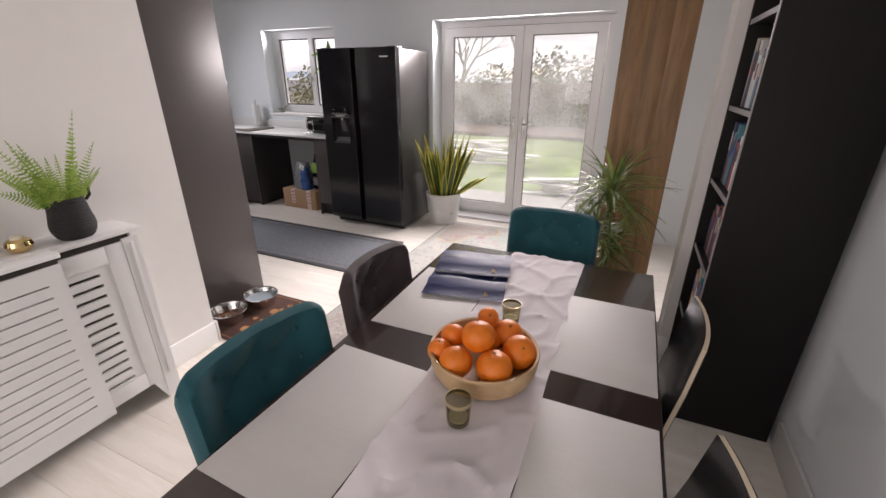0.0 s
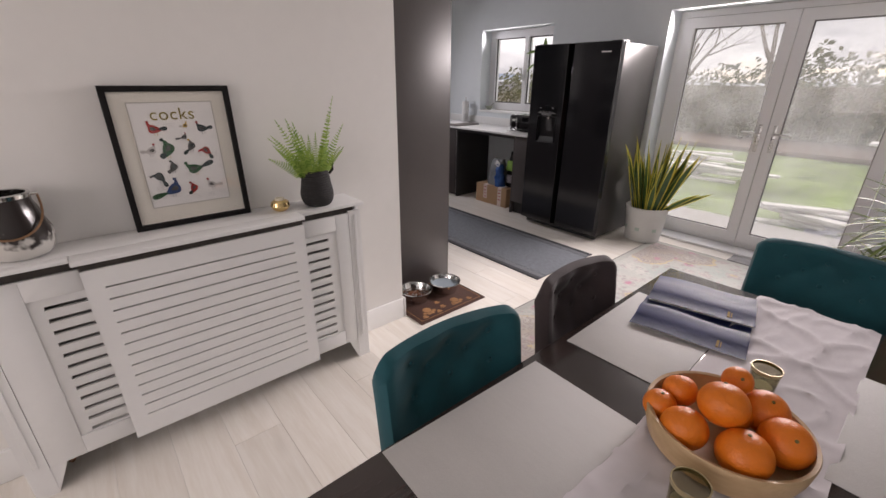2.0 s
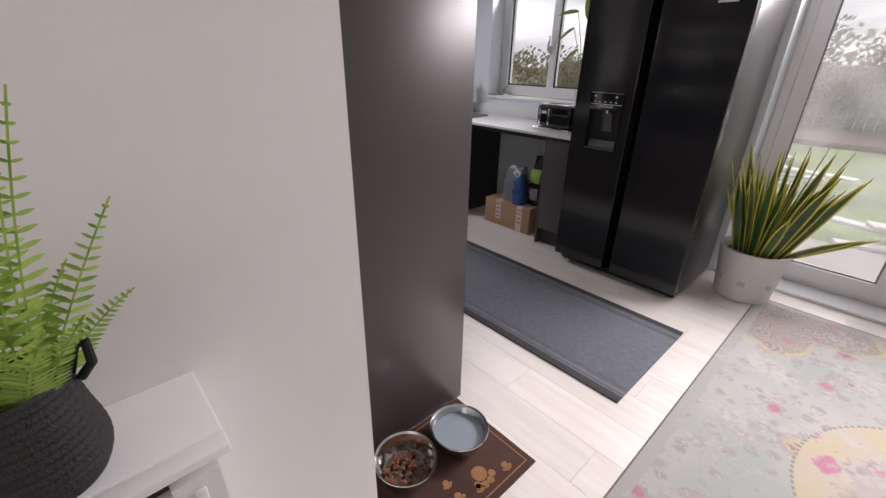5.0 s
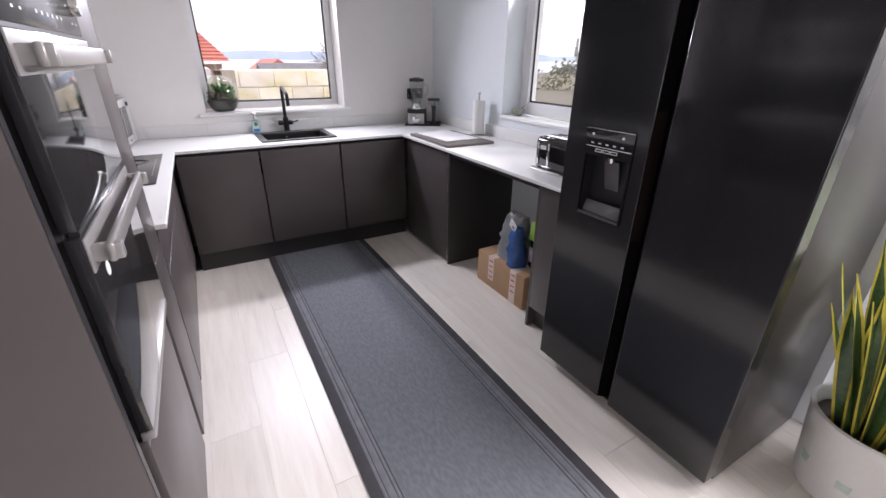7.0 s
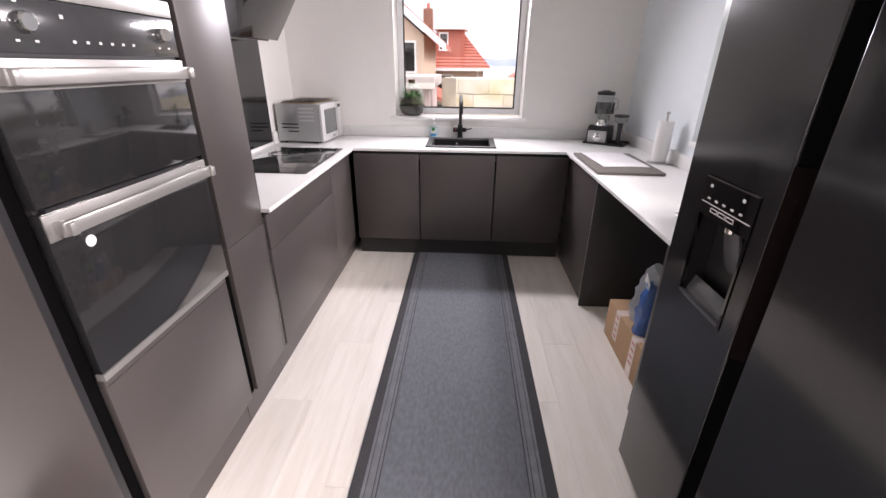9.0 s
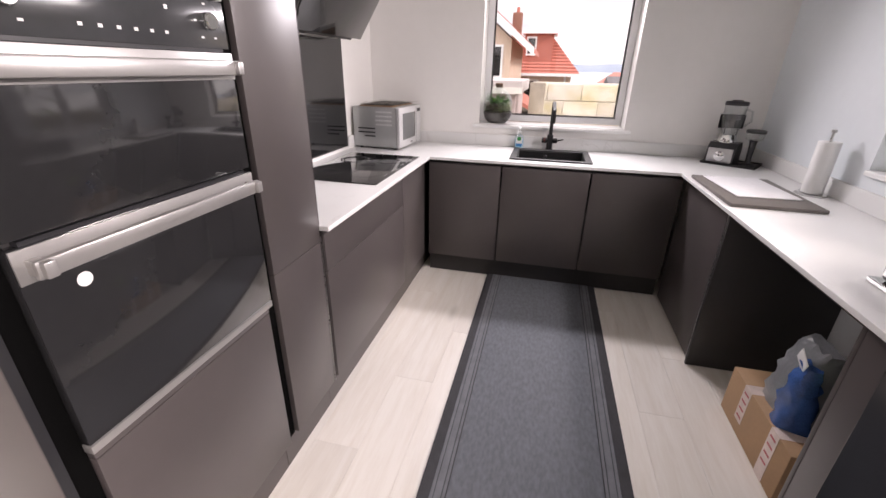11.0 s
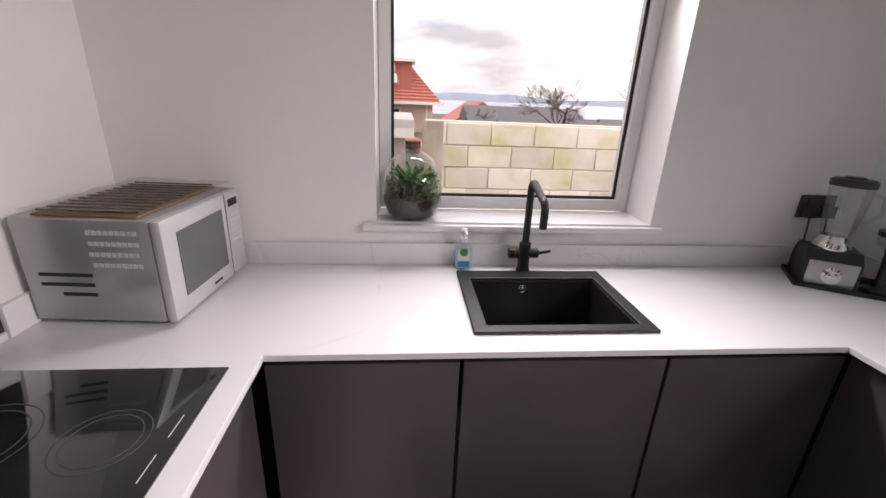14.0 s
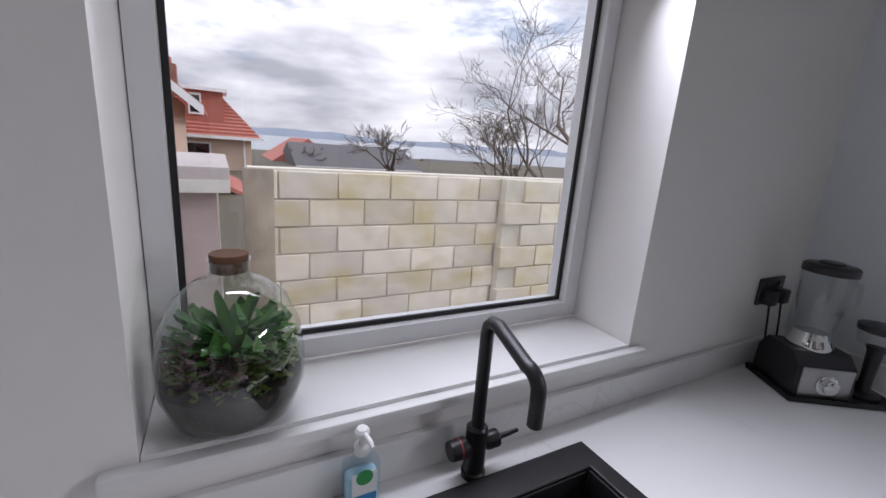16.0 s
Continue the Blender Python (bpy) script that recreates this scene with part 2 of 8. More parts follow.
M_WALL = surf("warm_white_paint", (0.80, 0.785, 0.76), 0.6, var=0.025, vscale=1.2, bump=0.06, bscale=260)
M_BLUEWALL = surf("pale_grey_blue_paint", (0.72, 0.765, 0.79), 0.6, var=0.025, vscale=1.2, bump=0.06, bscale=260)
M_CEIL = surf("ceiling_paint", (0.82, 0.82, 0.81), 0.8, var=0.02, vscale=1.0)
M_TRIM = surf("white_satin_paint", (0.80, 0.80, 0.79), 0.35, var=0.03, vscale=2.0, bump=0.02, bscale=90)
M_UPVC = surf("white_upvc", (0.80, 0.80, 0.81), 0.25, var=0.02, vscale=3.0)
M_GASKET = surf("black_gasket", (0.02, 0.02, 0.02), 0.6)
M_DOORGLASS = dirty_glass()
M_GLASS = glass("window_glass", (0.93, 0.95, 0.95))
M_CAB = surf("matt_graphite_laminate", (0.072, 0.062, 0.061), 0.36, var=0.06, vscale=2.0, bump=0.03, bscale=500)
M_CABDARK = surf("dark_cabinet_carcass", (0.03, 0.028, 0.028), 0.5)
M_STEEL = surf("brushed_steel", (0.62, 0.62, 0.61), 0.28, 1.0, var=0.06, vscale=6, stretch=(1, 12, 12), bump=0.02, bscale=300)
M_STEELPOLISH = surf("polished_steel", (0.7, 0.7, 0.69), 0.14, 1.0, var=0.05, vscale=8)
M_FRIDGE = surf("gloss_black_fridge_steel", (0.010, 0.010, 0.012), 0.15, 0.0, var=0.1, vscale=2, coat=0.15)
M_FRIDGESIDE = surf("dark_metallic_fridge_side", (0.075, 0.072, 0.07), 0.32, 0.55, var=0.06, vscale=3, bump=0.03, bscale=420)
M_BLACKGLASS = surf("black_glass", (0.006, 0.006, 0.007), 0.04, var=0.1, coat=0.4)
M_GLOSSGLASS = surf("polished_black_glass", (0.008, 0.008, 0.009), 0.05, var=0.1, coat=0.5, ior=1.65)
M_BLACKPLASTIC = surf("black_plastic", (0.018, 0.018, 0.02), 0.35, var=0.1, vscale=6)
M_SINK = surf("black_composite", (0.016, 0.016, 0.017), 0.42, var=0.2, vscale=30, bump=0.05, bscale=600)
M_BLACKMETAL = surf("matt_black_metal", (0.014, 0.014, 0.015), 0.38, 0.2, var=0.1)
M_WHITEPLASTIC = surf("white_plastic", (0.78, 0.78, 0.77), 0.35, var=0.03)
M_TEAL = surf("teal_velvet", (0.004, 0.078, 0.098), 0.8, var=0.16, vscale=5, bump=0.12, bscale=380, sheen=0.25)
M_GREYVELVET = surf("charcoal_velvet", (0.052, 0.038, 0.040), 0.8, var=0.16, vscale=5, bump=0.12, bscale=380, sheen=0.25)
M_ESPRESSO = surf("espresso_wood", (0.030, 0.020, 0.018), 0.2, var=0.28, vscale=5, stretch=(9, 1, 9), bump=0.04, bscale=60, coat=0.5)
M_BLACKWOOD = surf("black_brown_veneer", (0.009, 0.008, 0.008), 0.6, var=0.25, vscale=6, stretch=(8, 8, 1), bump=0.04, bscale=70, ior=1.3)
M_EDGE = surf("grey_board_edge", (0.22, 0.21, 0.21), 0.5)
M_SOIL = surf("dark_soil", (0.025, 0.018, 0.013), 0.9, var=0.4, vscale=20, bump=0.8, bscale=90)

# oak laminate
def wood(name, light, dark, rough, scale=1.0, random=0.08, along="x", knots=True, bump=0.05):
    m = bpy.data.materials.new(name)
    m.use_nodes = True
    n, l = m.node_tree.nodes, m.node_tree.links
    p = n["Principled BSDF"]
    co = n.new("ShaderNodeTexCoord")
    oi = n.new("ShaderNodeObjectInfo")
    sh = n.new("ShaderNodeVectorMath")
    sh.operation = "MULTIPLY_ADD"
    sh.inputs[1].default_value = (1, 1, 1)
    cx = n.new("ShaderNodeCombineXYZ")
    big = n.new("ShaderNodeMath")
    big.operation = "MULTIPLY"
    big.inputs[1].default_value = 37.0
    l.new(oi.outputs["Random"], big.inputs[0])
    for k in (0, 1, 2):
        l.new(big.outputs[0], cx.inputs[k])
    l.new(co.outputs["Object"], sh.inputs[0])
    l.new(cx.outputs[0], sh.inputs[2])
    mp = n.new("ShaderNodeMapping")
    mp.inputs["Scale"].default_value = {"x": (0.9, 9, 9), "y": (9, 0.9, 9), "z": (9, 9, 0.9)}[along]
    l.new(sh.outputs[0], mp.inputs["Vector"])
    a = n.new("ShaderNodeTexNoise")
    a.inputs["Scale"].default_value, a.inputs["Detail"].default_value = 2.2 * scale, 6
    a.inputs["Distortion"].default_value = 0.6
    l.new(mp.outputs[0], a.inputs["Vector"])
    b = n.new("ShaderNodeTexNoise")
    b.inputs["Scale"].default_value, b.inputs["Detail"].default_value = 12 * scale, 4
    l.new(mp.outputs[0], b.inputs["Vector"])
    ad = n.new("ShaderNodeMath")
    ad.operation = "MULTIPLY_ADD"
    l.new(b.outputs[0], ad.inputs[0])
    ad.inputs[1].default_value = 0.4
    l.new(a.outputs[0], ad.inputs[2])
    rp = n.new("ShaderNodeValToRGB")
    rp.color_ramp.elements[0].position, rp.color_ramp.elements[1].position = 0.48, 0.86
    rp.color_ramp.elements[0].color, rp.color_ramp.elements[1].color = (*dark, 1), (*light, 1)
    l.new(ad.outputs[0], rp.inputs[0])
    hs = n.new("ShaderNodeHueSaturation")
    l.new(rp.outputs[0], hs.inputs["Color"])
    rr = n.new("ShaderNodeMapRange")
    rr.inputs["To Min"].default_value, rr.inputs["To Max"].default_value = 1 - random, 1 + random
    l.new(oi.outputs["Random"], rr.inputs["Value"])
    l.new(rr.outputs[0], hs.inputs["Value"])
    last = hs.outputs[0]
    if knots:
        v = n.new("ShaderNodeTexVoronoi")
        v.inputs["Scale"].default_value = 1.0
        mp2 = n.new("ShaderNodeMapping")
        mp2.inputs["Scale"].default_value = {"x": (1.3, 4.6, 4.6), "y": (4.6, 1.3, 4.6), "z": (4.6, 4.6, 1.3)}[along]
        l.new(sh.outputs[0], mp2.inputs["Vector"])
        l.new(mp2.outputs[0], v.inputs["Vector"])
        kr = n.new("ShaderNodeMapRange")
        kr.inputs["From Min"].default_value, kr.inputs["From Max"].default_value = 0.03, 0.17
        kr.inputs["To Min"].default_value, kr.inputs["To Max"].default_value = 0.45, 0.0
        l.new(v.outputs["Distance"], kr.inputs["Value"])
        mx = n.new("ShaderNodeMix")
        mx.data_type = "RGBA"
        l.new(kr.outputs[0], mx.inputs["Factor"])
        l.new(last, mx.inputs["A"])
        mx.inputs["B"].default_value = (*[c * 0.62 for c in dark], 1)
        last = mx.outputs["Result"]
    l.new(last, p.inputs["Base Color"])
    p.inputs["Roughness"].default_value = rough
    bp = n.new("ShaderNodeBump")
    bp.inputs["Strength"].default_value, bp.inputs["Distance"].default_value = bump, 0.002
    l.new(ad.outputs[0], bp.inputs["Height"])
    l.new(bp.outputs[0], p.inputs["Normal"])
    return m


M_FLOOR = wood("pale_oak_laminate", (0.79, 0.755, 0.70), (0.71, 0.66, 0.59), 0.34, random=0.05)
M_POST = wood("oiled_oak", (0.27, 0.155, 0.068), (0.15, 0.080, 0.033), 0.5, along="z", random=0.12, knots=True, bump=0.2)


def marble():
    m = bpy.data.materials.new("white_marble_laminate")
    m.use_nodes = True
    n, l = m.node_tree.nodes, m.node_tree.links
    p = n["Principled BSDF"]
    p.inputs["Roughness"].default_value = 0.34
    co = n.new("ShaderNodeTexCoord")
    w = n.new("ShaderNodeTexNoise")
    w.inputs["Scale"].default_value, w.inputs["Detail"].default_value, w.inputs["Distortion"].default_value = 1.7, 5, 1.2
    l.new(co.outputs["Object"], w.inputs["Vector"])
    s = n.new("ShaderNodeMath")
    s.operation = "SUBTRACT"
    s.inputs[1].default_value = 0.5
    l.new(w.outputs["Fac"], s.inputs[0])
    ab = n.new("ShaderNodeMath")
    ab.operation = "ABSOLUTE"
    l.new(s.outputs[0], ab.inputs[0])
    r = n.new("ShaderNodeMapRange")
    r.inputs["From Min"].default_value, r.inputs["From Max"].default_value = 0.0, 0.012
    r.inputs["To Min"].default_value, r.inputs["To Max"].default_value = 0.3, 0.0
    l.new(ab.outputs[0], r.inputs["Value"])
    g = n.new("ShaderNodeTexNoise")
    g.inputs["Scale"].default_value = 2.3
    l.new(co.outputs["Object"], g.inputs["Vector"])
    gr = n.new("ShaderNodeMapRange")
    gr.inputs["From Min"].default_value, gr.inputs["From Max"].default_value = 0.45, 0.7
    l.new(g.outputs["Fac"], gr.inputs["Value"])
    mu = n.new("ShaderNodeMath")
    mu.operation = "MULTIPLY"
    l.new(gr.outputs[0], mu.inputs[0])
    l.new(r.outputs[0], mu.inputs[1])
    mx = n.new("ShaderNodeMix")
    mx.data_type = "RGBA"
    l.new(mu.outputs[0], mx.inputs["Factor"])
    mx.inputs["A"].default_value = (0.75, 0.75, 0.74, 1)
    mx.inputs["B"].default_value = (0.42, 0.39, 0.35, 1)
    l.new(mx.outputs["Result"], p.inputs["Base Color"])
    return m


M_TOP = marble()

# ---- the plan ----
XW = -5.40      # sink wall, inner face
YB = 4.34       # garden wall, inner face
YK = 1.40       # hob wall, kitchen face
XR = -2.01      # radiator wall, dining face
XE = 0.93       # wall behind the bookcase
YF = -2.6       # front wall, behind the start
ZC = 2.45
T = 0.32        # outer wall thickness

# floor slab under the boards, and ceiling
single("floor", bx(XW - 0.3, YF - 0.3, -0.15, XE + 0.3, YB + 0.32, -0.013), surf("subfloor", (0.3, 0.28, 0.25), 0.8), "pale oak laminate floor", "floor", kind="structure")
floor = bpy.data.objects["floor"]
single("ceiling", bx(XW - T, YF - T, ZC, XE + T, YB + T, ZC + 0.2), M_CEIL, "plain white ceiling", "ceiling", kind="structure")

# sink wall with its window
SWY0, SWY1, SWZ0, SWZ1 = 2.318, 3.43, 1.06, 2.10
single("wall_west", plate(YK - T, 0, YB + T, ZC, [(SWY0, SWZ0, SWY1, SWZ1)], XW - T, XW, "x"), M_WALL, "white painted wall above the sink", "wall", kind="structure")
# garden wall with casement window and french doors
KX0, KX1, KZ0, KZ1 = -4.26, -3.16, 1.06, 2.05
FX0, FX1, FZ1 = -1.91, -0.15, 2.06
single("wall_north", plate(XW, -0.15, XE + T, ZC, [(KX0, KZ0, KX1, KZ1), (FX0, 0.0, FX1, FZ1)], YB, YB + T), M_BLUEWALL, "pale grey-blue painted wall", "wall", kind="structure")
# hob wall, its end shows beside the tall cabinet
single("wall_south", bx(XW, YK - 0.12, 0, XR, YK, ZC), M_WALL, "white painted wall behind the hob", "wall", kind="structure")
single("wall_radiator", bx(XR - 0.12, YF, 0, XR, YK - 0.12, ZC), M_WALL, "white painted dining room wall", "wall", kind="structure")
single("wall_east", bx(XE, YF, -0.1, XE + 0.2, YB, ZC), M_BLUEWALL, "pale painted wall beside the bookcase", "wall", kind="structure")
# the opening is for the assumed front window, which is never in view
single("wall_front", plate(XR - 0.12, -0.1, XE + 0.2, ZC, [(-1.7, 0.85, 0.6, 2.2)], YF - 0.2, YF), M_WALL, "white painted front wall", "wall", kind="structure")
single("wall_pier", bx(0.465, 2.36, 0, XE - 0.002, 2.52, ZC), M_WALL, "white painted pier beside the bookcase", "wall", kind="structure")

# skirting boards
def skirting(x0, y0, x1, y1):
    single("baseboard", bx(x0, y0, 0.0, x1, y1, 0.14, 0.004), M_TRIM, "white painted skirting board", "baseboard", kind="structure")


skirting(XR, YF, XR + 0.016, YK - 0.002)
skirting(XR - 0.3, YK, XR + 0.016, YK + 0.016)
skirting(XE - 0.016, YF, XE, 1.84)
skirting(0.449, 2.344, XE - 0.018, 2.36)
skirting(0.449, 2.36, 0.465, 2.52)


def plain_window(name, axis, d, u0, z0, u1, z1, mullions, label, frame_w=0.065, depth=0.07, sign=1):
    """A plastic window in an opening; d is the room side of the frame, sign the way out."""
    th = thing(name, (0, 0, 0), label, "window", kind="structure")
    holes, edges = [], [u0, *mullions, u1]
    for a, b in zip(edges, edges[1:]):
        la = frame_w if a == u0 else 0.03
        lb = frame_w if b == u1 else 0.03
        holes.append((a + la, z0 + frame_w, b - lb, z1 - frame_w))
    part("window_frame", plate(u0, z0, u1, z1, holes, d, d + sign * depth, axis), M_UPVC, th)
    for h in holes:
        g = 0.012
        gd = d + sign * 0.03
        part("gasket", plate(h[0] - 0.002, h[1] - 0.002, h[2] + 0.002, h[3] + 0.002, [(h[0] + g, h[1] + g, h[2] - g, h[3] - g)], gd - 0.004, gd + 0.004, axis), M_GASKET, th)
        pane = part("pane", bx(*((h[0], gd + sign * 0.012, h[1], h[2], gd + sign * 0.016, h[3]) if axis == "y" else (gd + sign * 0.012, h[0], h[1], gd + sign * 0.016, h[2], h[3]))), M_GLASS, th)
        pane.visible_shadow = False
    return th


win1 = plain_window("window_1", "x", XW - 0.21, SWY0 + 0.002, SWZ0 + 0.03, SWY1 - 0.002, SWZ1 - 0.002, [], "white plastic window with one large pane above the sink", 0.047, 0.08, -1)
part("window_sill", bx(XW - 0.21, SWY0 + 0.002, SWZ0 + 0.001, XW, SWY1 - 0.002, SWZ0 + 0.025), M_TRIM, win1)
part("sill_nose", bx(XW, SWY0 - 0.05, SWZ0 - 0.008, XW + 0.028, SWY1 + 0.045, SWZ0 + 0.018, 0.006), M_TRIM, win1)
win2 = plain_window("window_2", "y", YB + 0.17, KX0 + 0.002, KZ0 + 0.03, KX1 - 0.002, KZ1 - 0.002, [-3.66], "white plastic casement window beside the fridge", 0.09, 0.08, 1)
part("window_sill", bx(KX0 + 0.002, YB - 0.02, KZ0 + 0.001, KX1 - 0.002, YB + 0.17, KZ0 + 0.025, 0.004), M_TRIM, win2)
hd = part("handle_plate", bx(-3.70, YB + 0.145, 1.47, -3.675, YB + 0.17, 1.53, 0.004), M_UPVC, win2)
part("handle", bx(-3.697, YB + 0.125, 1.50, -3.68, YB + 0.145, 1.61, 0.005), M_STEEL, win2)

# french doors
fd = thing("door_1", (-1.03, YB + 0.22, 0), "white plastic french doors with clear panes", "door", kind="structure")
DY = YB + 0.22
part("door_frame", plate(FX0 + 0.002, 0.0, FX1 - 0.002, FZ1 - 0.002, [(FX0 + 0.055, 0.055, FX1 - 0.055, FZ1 - 0.055)], DY, DY + 0.075), M_UPVC, fd)
FM = -1.0
for a, b, hx, sgn in ((FX0 + 0.06, FM - 0.004, FM - 0.055, -1), (FM + 0.004, FX1 - 0.06, FM + 0.055, 1)):
    leaf = part("door_leaf", plate(a, 0.06, b, FZ1 - 0.06, [(a + 0.085, 0.15, b - 0.085, FZ1 - 0.145)], DY - 0.012, DY + 0.055), M_UPVC, fd)
    h = (a + 0.085, 0.15, b - 0.085, FZ1 - 0.145)
    part("gasket", plate(h[0] - 0.002, h[1] - 0.002, h[2] + 0.002, h[3] + 0.002, [(h[0] + 0.009, h[1] + 0.009, h[2] - 0.009, h[3] - 0.009)], DY + 0.015, DY + 0.022), M_EDGE, leaf)
    pane = part("pane", bx(h[0], DY + 0.03, h[1], h[2], DY + 0.034, h[3]), M_DOORGLASS, leaf)
    pane.visible_shadow = False
    part("handle_plate", bx(hx - 0.015, DY - 0.022, 0.90, hx + 0.015, DY - 0.012, 1.13, 0.004), M_STEEL, leaf)
    part("door_handle", tube([(hx, DY - 0.02, 1.06), (hx, DY - 0.06, 1.06), (hx + sgn * 0.02, DY - 0.066, 1.06), (hx + sgn * 0.12, DY - 0.064, 1.058)], [0.011, 0.010, 0.010, 0.008]), M_STEEL, leaf)
single("threshold", bx(FX0 + 0.002, YB - 0.005, 0.001, FX1 - 0.002, DY - 0.012, 0.022, 0.003), M_UPVC, "white door threshold strip", "trim", kind="structure")

# oak clad post
post = thing("wooden_post", (0.19, 2.86, 0), "wide oiled oak board post with knots", "post", kind="structure")
for i in range(3):
    x0 = 0.002 + i * 0.1225
    part("board", bx(x0, 2.80, 0, x0 + 0.1223, 2.90, ZC, 0.0008), M_POST, post)

# ---- kitchen: fitted units ----
M_LIT = surf("pale_print", (0.62, 0.62, 0.62), 0.5)
M_CHROME = surf("chrome", (0.75, 0.75, 0.76), 0.07, 1.0, var=0.03)
M_HANDLE = surf("satin_white_steel", (0.38, 0.37, 0.36), 0.34, 0.6, var=0.04, vscale=5)
M_OVENGLASS = surf("smoked_oven_glass", (0.02, 0.02, 0.021), 0.06, var=0.1, coat=0.3)
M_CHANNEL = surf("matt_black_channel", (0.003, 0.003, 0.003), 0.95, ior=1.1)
M_CTRL = surf("dark_grey_control_glass", (0.035, 0.036, 0.038), 0.16, var=0.1)

YT = 2.035      # face of the tall and hob units
ZT = 2.30
tall = thing("oven_housing", (-2.64, 1.73, 0), "matt graphite tall oven cabinet with tall end panel", "cabinet")
part("side_panel", bx(-2.299, YK + 0.004, 0.0, -2.279, 2.032, ZT, 0.0015), M_CAB, tall)
part("carcass", join(bx(-2.93, YK + 0.004, 0.15, -2.301, 2.01, 0.765), bx(-2.93, YK + 0.004, 1.665, -2.301, 2.01, ZT), bx(-2.93, YK + 0.004, 0.765, -2.301, 1.52, 1.665)), M_CABDARK, tall)
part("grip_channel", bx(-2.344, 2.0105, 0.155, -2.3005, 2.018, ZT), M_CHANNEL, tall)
part("front_edge", bx(-2.298, 2.0322, 0.001, -2.280, 2.0335, ZT), M_BLACKPLASTIC, tall)
part("plinth", bx(-2.93, 1.98, 0.0, -2.301, 1.995, 0.15), M_CAB, tall)
part("door", bx(-2.922, 2.014, 0.155, -2.346, YT, 0.735, 0.0015), M_CAB, tall)
part("drawer_front", bx(-2.922, 2.014, 0.738, -2.346, YT, 0.762, 0.001), M_CAB, tall)
part("upper_door", bx(-2.922, 2.014, 1.67, -2.346, YT, ZT, 0.0015), M_CAB, tall)

ovn = thing("double_oven", (-2.65, 2.0, 0.765), "built-in double oven with dark glass doors and pale steel handles", "oven")
OX0, OX1 = -2.921, -2.336
part("body", bx(OX0 + 0.01, 1.53, 0.77, OX1 - 0.01, 2.03, 1.66), M_CABDARK, ovn)
cp = part("control_panel", bx(OX0, 2.03, 1.515, OX1, 2.052, 1.618, 0.002), M_CTRL, ovn)
part("trim_strip", bx(OX0, 2.03, 1.62, OX1, 2.054, 1.662, 0.001), M_HANDLE, ovn)
for kx in (-2.45, -2.86):
    part("knob", moved(lathe([(0.0, 0.0), (0.019, 0.0), (0.019, 0.014), (0.016, 0.019), (0.0, 0.019)], 24), pose(kx, 2.052, 1.572, -90, 0, 0)), M_STEELPOLISH, cp)
for i in range(6):
    kx = -2.56 - i * 0.036
    part("key_mark", bx(kx - 0.004, 2.0521, 1.538, kx + 0.004, 2.0529, 1.544), M_LIT, cp)
for kx in (-2.545, -2.75):
    part("key_mark", bx(kx - 0.004, 2.0521, 1.585, kx + 0.004, 2.0529, 1.593), M_LIT, cp)
for kx in (-2.45, -2.86):
    for dx, dz in ((-0.034, 0.0), (0.034, 0.0), (-0.02, -0.034), (0.02, -0.034), (0.0, 0.036)):
        part("dial_mark", bx(kx + dx - 0.004, 2.0521, 1.572 + dz - 0.002, kx + dx + 0.004, 2.0529, 1.572 + dz + 0.002), M_LIT, cp)
for z0, z1 in ((1.218, 1.508), (0.79, 1.206)):
    dr = part("oven_door", bx(OX0, 2.03, z0, OX1, 2.053, z1, 0.002), M_OVENGLASS, ovn)
    part("door_band", bx(OX0, 2.0531, z1 - 0.062, OX1, 2.057, z1 - 0.002, 0.001), M_HANDLE, dr)
    part("door_vent", bx(OX0 + 0.02, 2.035, z1, OX1 - 0.02, 2.05, z1 + 0.008), M_BLACKPLASTIC, dr)
    hb = join(bx(OX0 + 0.01, 2.076, z1 - 0.052, OX1 - 0.01, 2.089, z1 - 0.018, 0.005), bx(OX0 + 0.015, 2.055, z1 - 0.05, OX0 + 0.035, 2.1, z1 - 0.02, 0.004), bx(OX1 - 0.035, 2.055, z1 - 0.05, OX1 - 0.015, 2.1, z1 - 0.02, 0.004))
    part("handle", hb, M_HANDLE, dr, "pale steel bar handle")
part("bottom_trim", bx(OX0, 2.03, 0.768, OX1, 2.054, 0.787, 0.001), M_HANDLE, ovn)
part("sticker", moved(lathe([(0.0, 0), (0.014, 0), (0.014, 0.0008), (0.0, 0.0008)], 20), pose(-2.43, 2.0532, 1.113, -90, 0, 0)), M_WHITEPLASTIC, ovn, "round white sticker")

larder = thing("larder_cabinet", (-3.1, 1.73, 0), "narrow matt graphite larder cabinet with two doors", "cabinet")
part("carcass", bx(-3.283, YK + 0.004, 0.15, -2.934, 2.01, ZT), M_CABDARK, larder)
part("plinth", bx(-3.283, 1.98, 0, -2.934, 1.995, 0.15), M_CAB, larder)
part("lower_door", bx(-3.281, 2.014, 0.155, -2.976, YT, 0.844, 0.0015), M_CAB, larder)
part("upper_door", bx(-3.281, 2.014, 0.847, -2.976, YT, ZT, 0.0015), M_CAB, larder)
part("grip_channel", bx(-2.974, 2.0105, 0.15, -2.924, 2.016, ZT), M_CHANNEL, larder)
part("side_strip", bx(-3.2848, 1.41, 0.912, -3.2832, YT, ZT), M_CAB, larder)


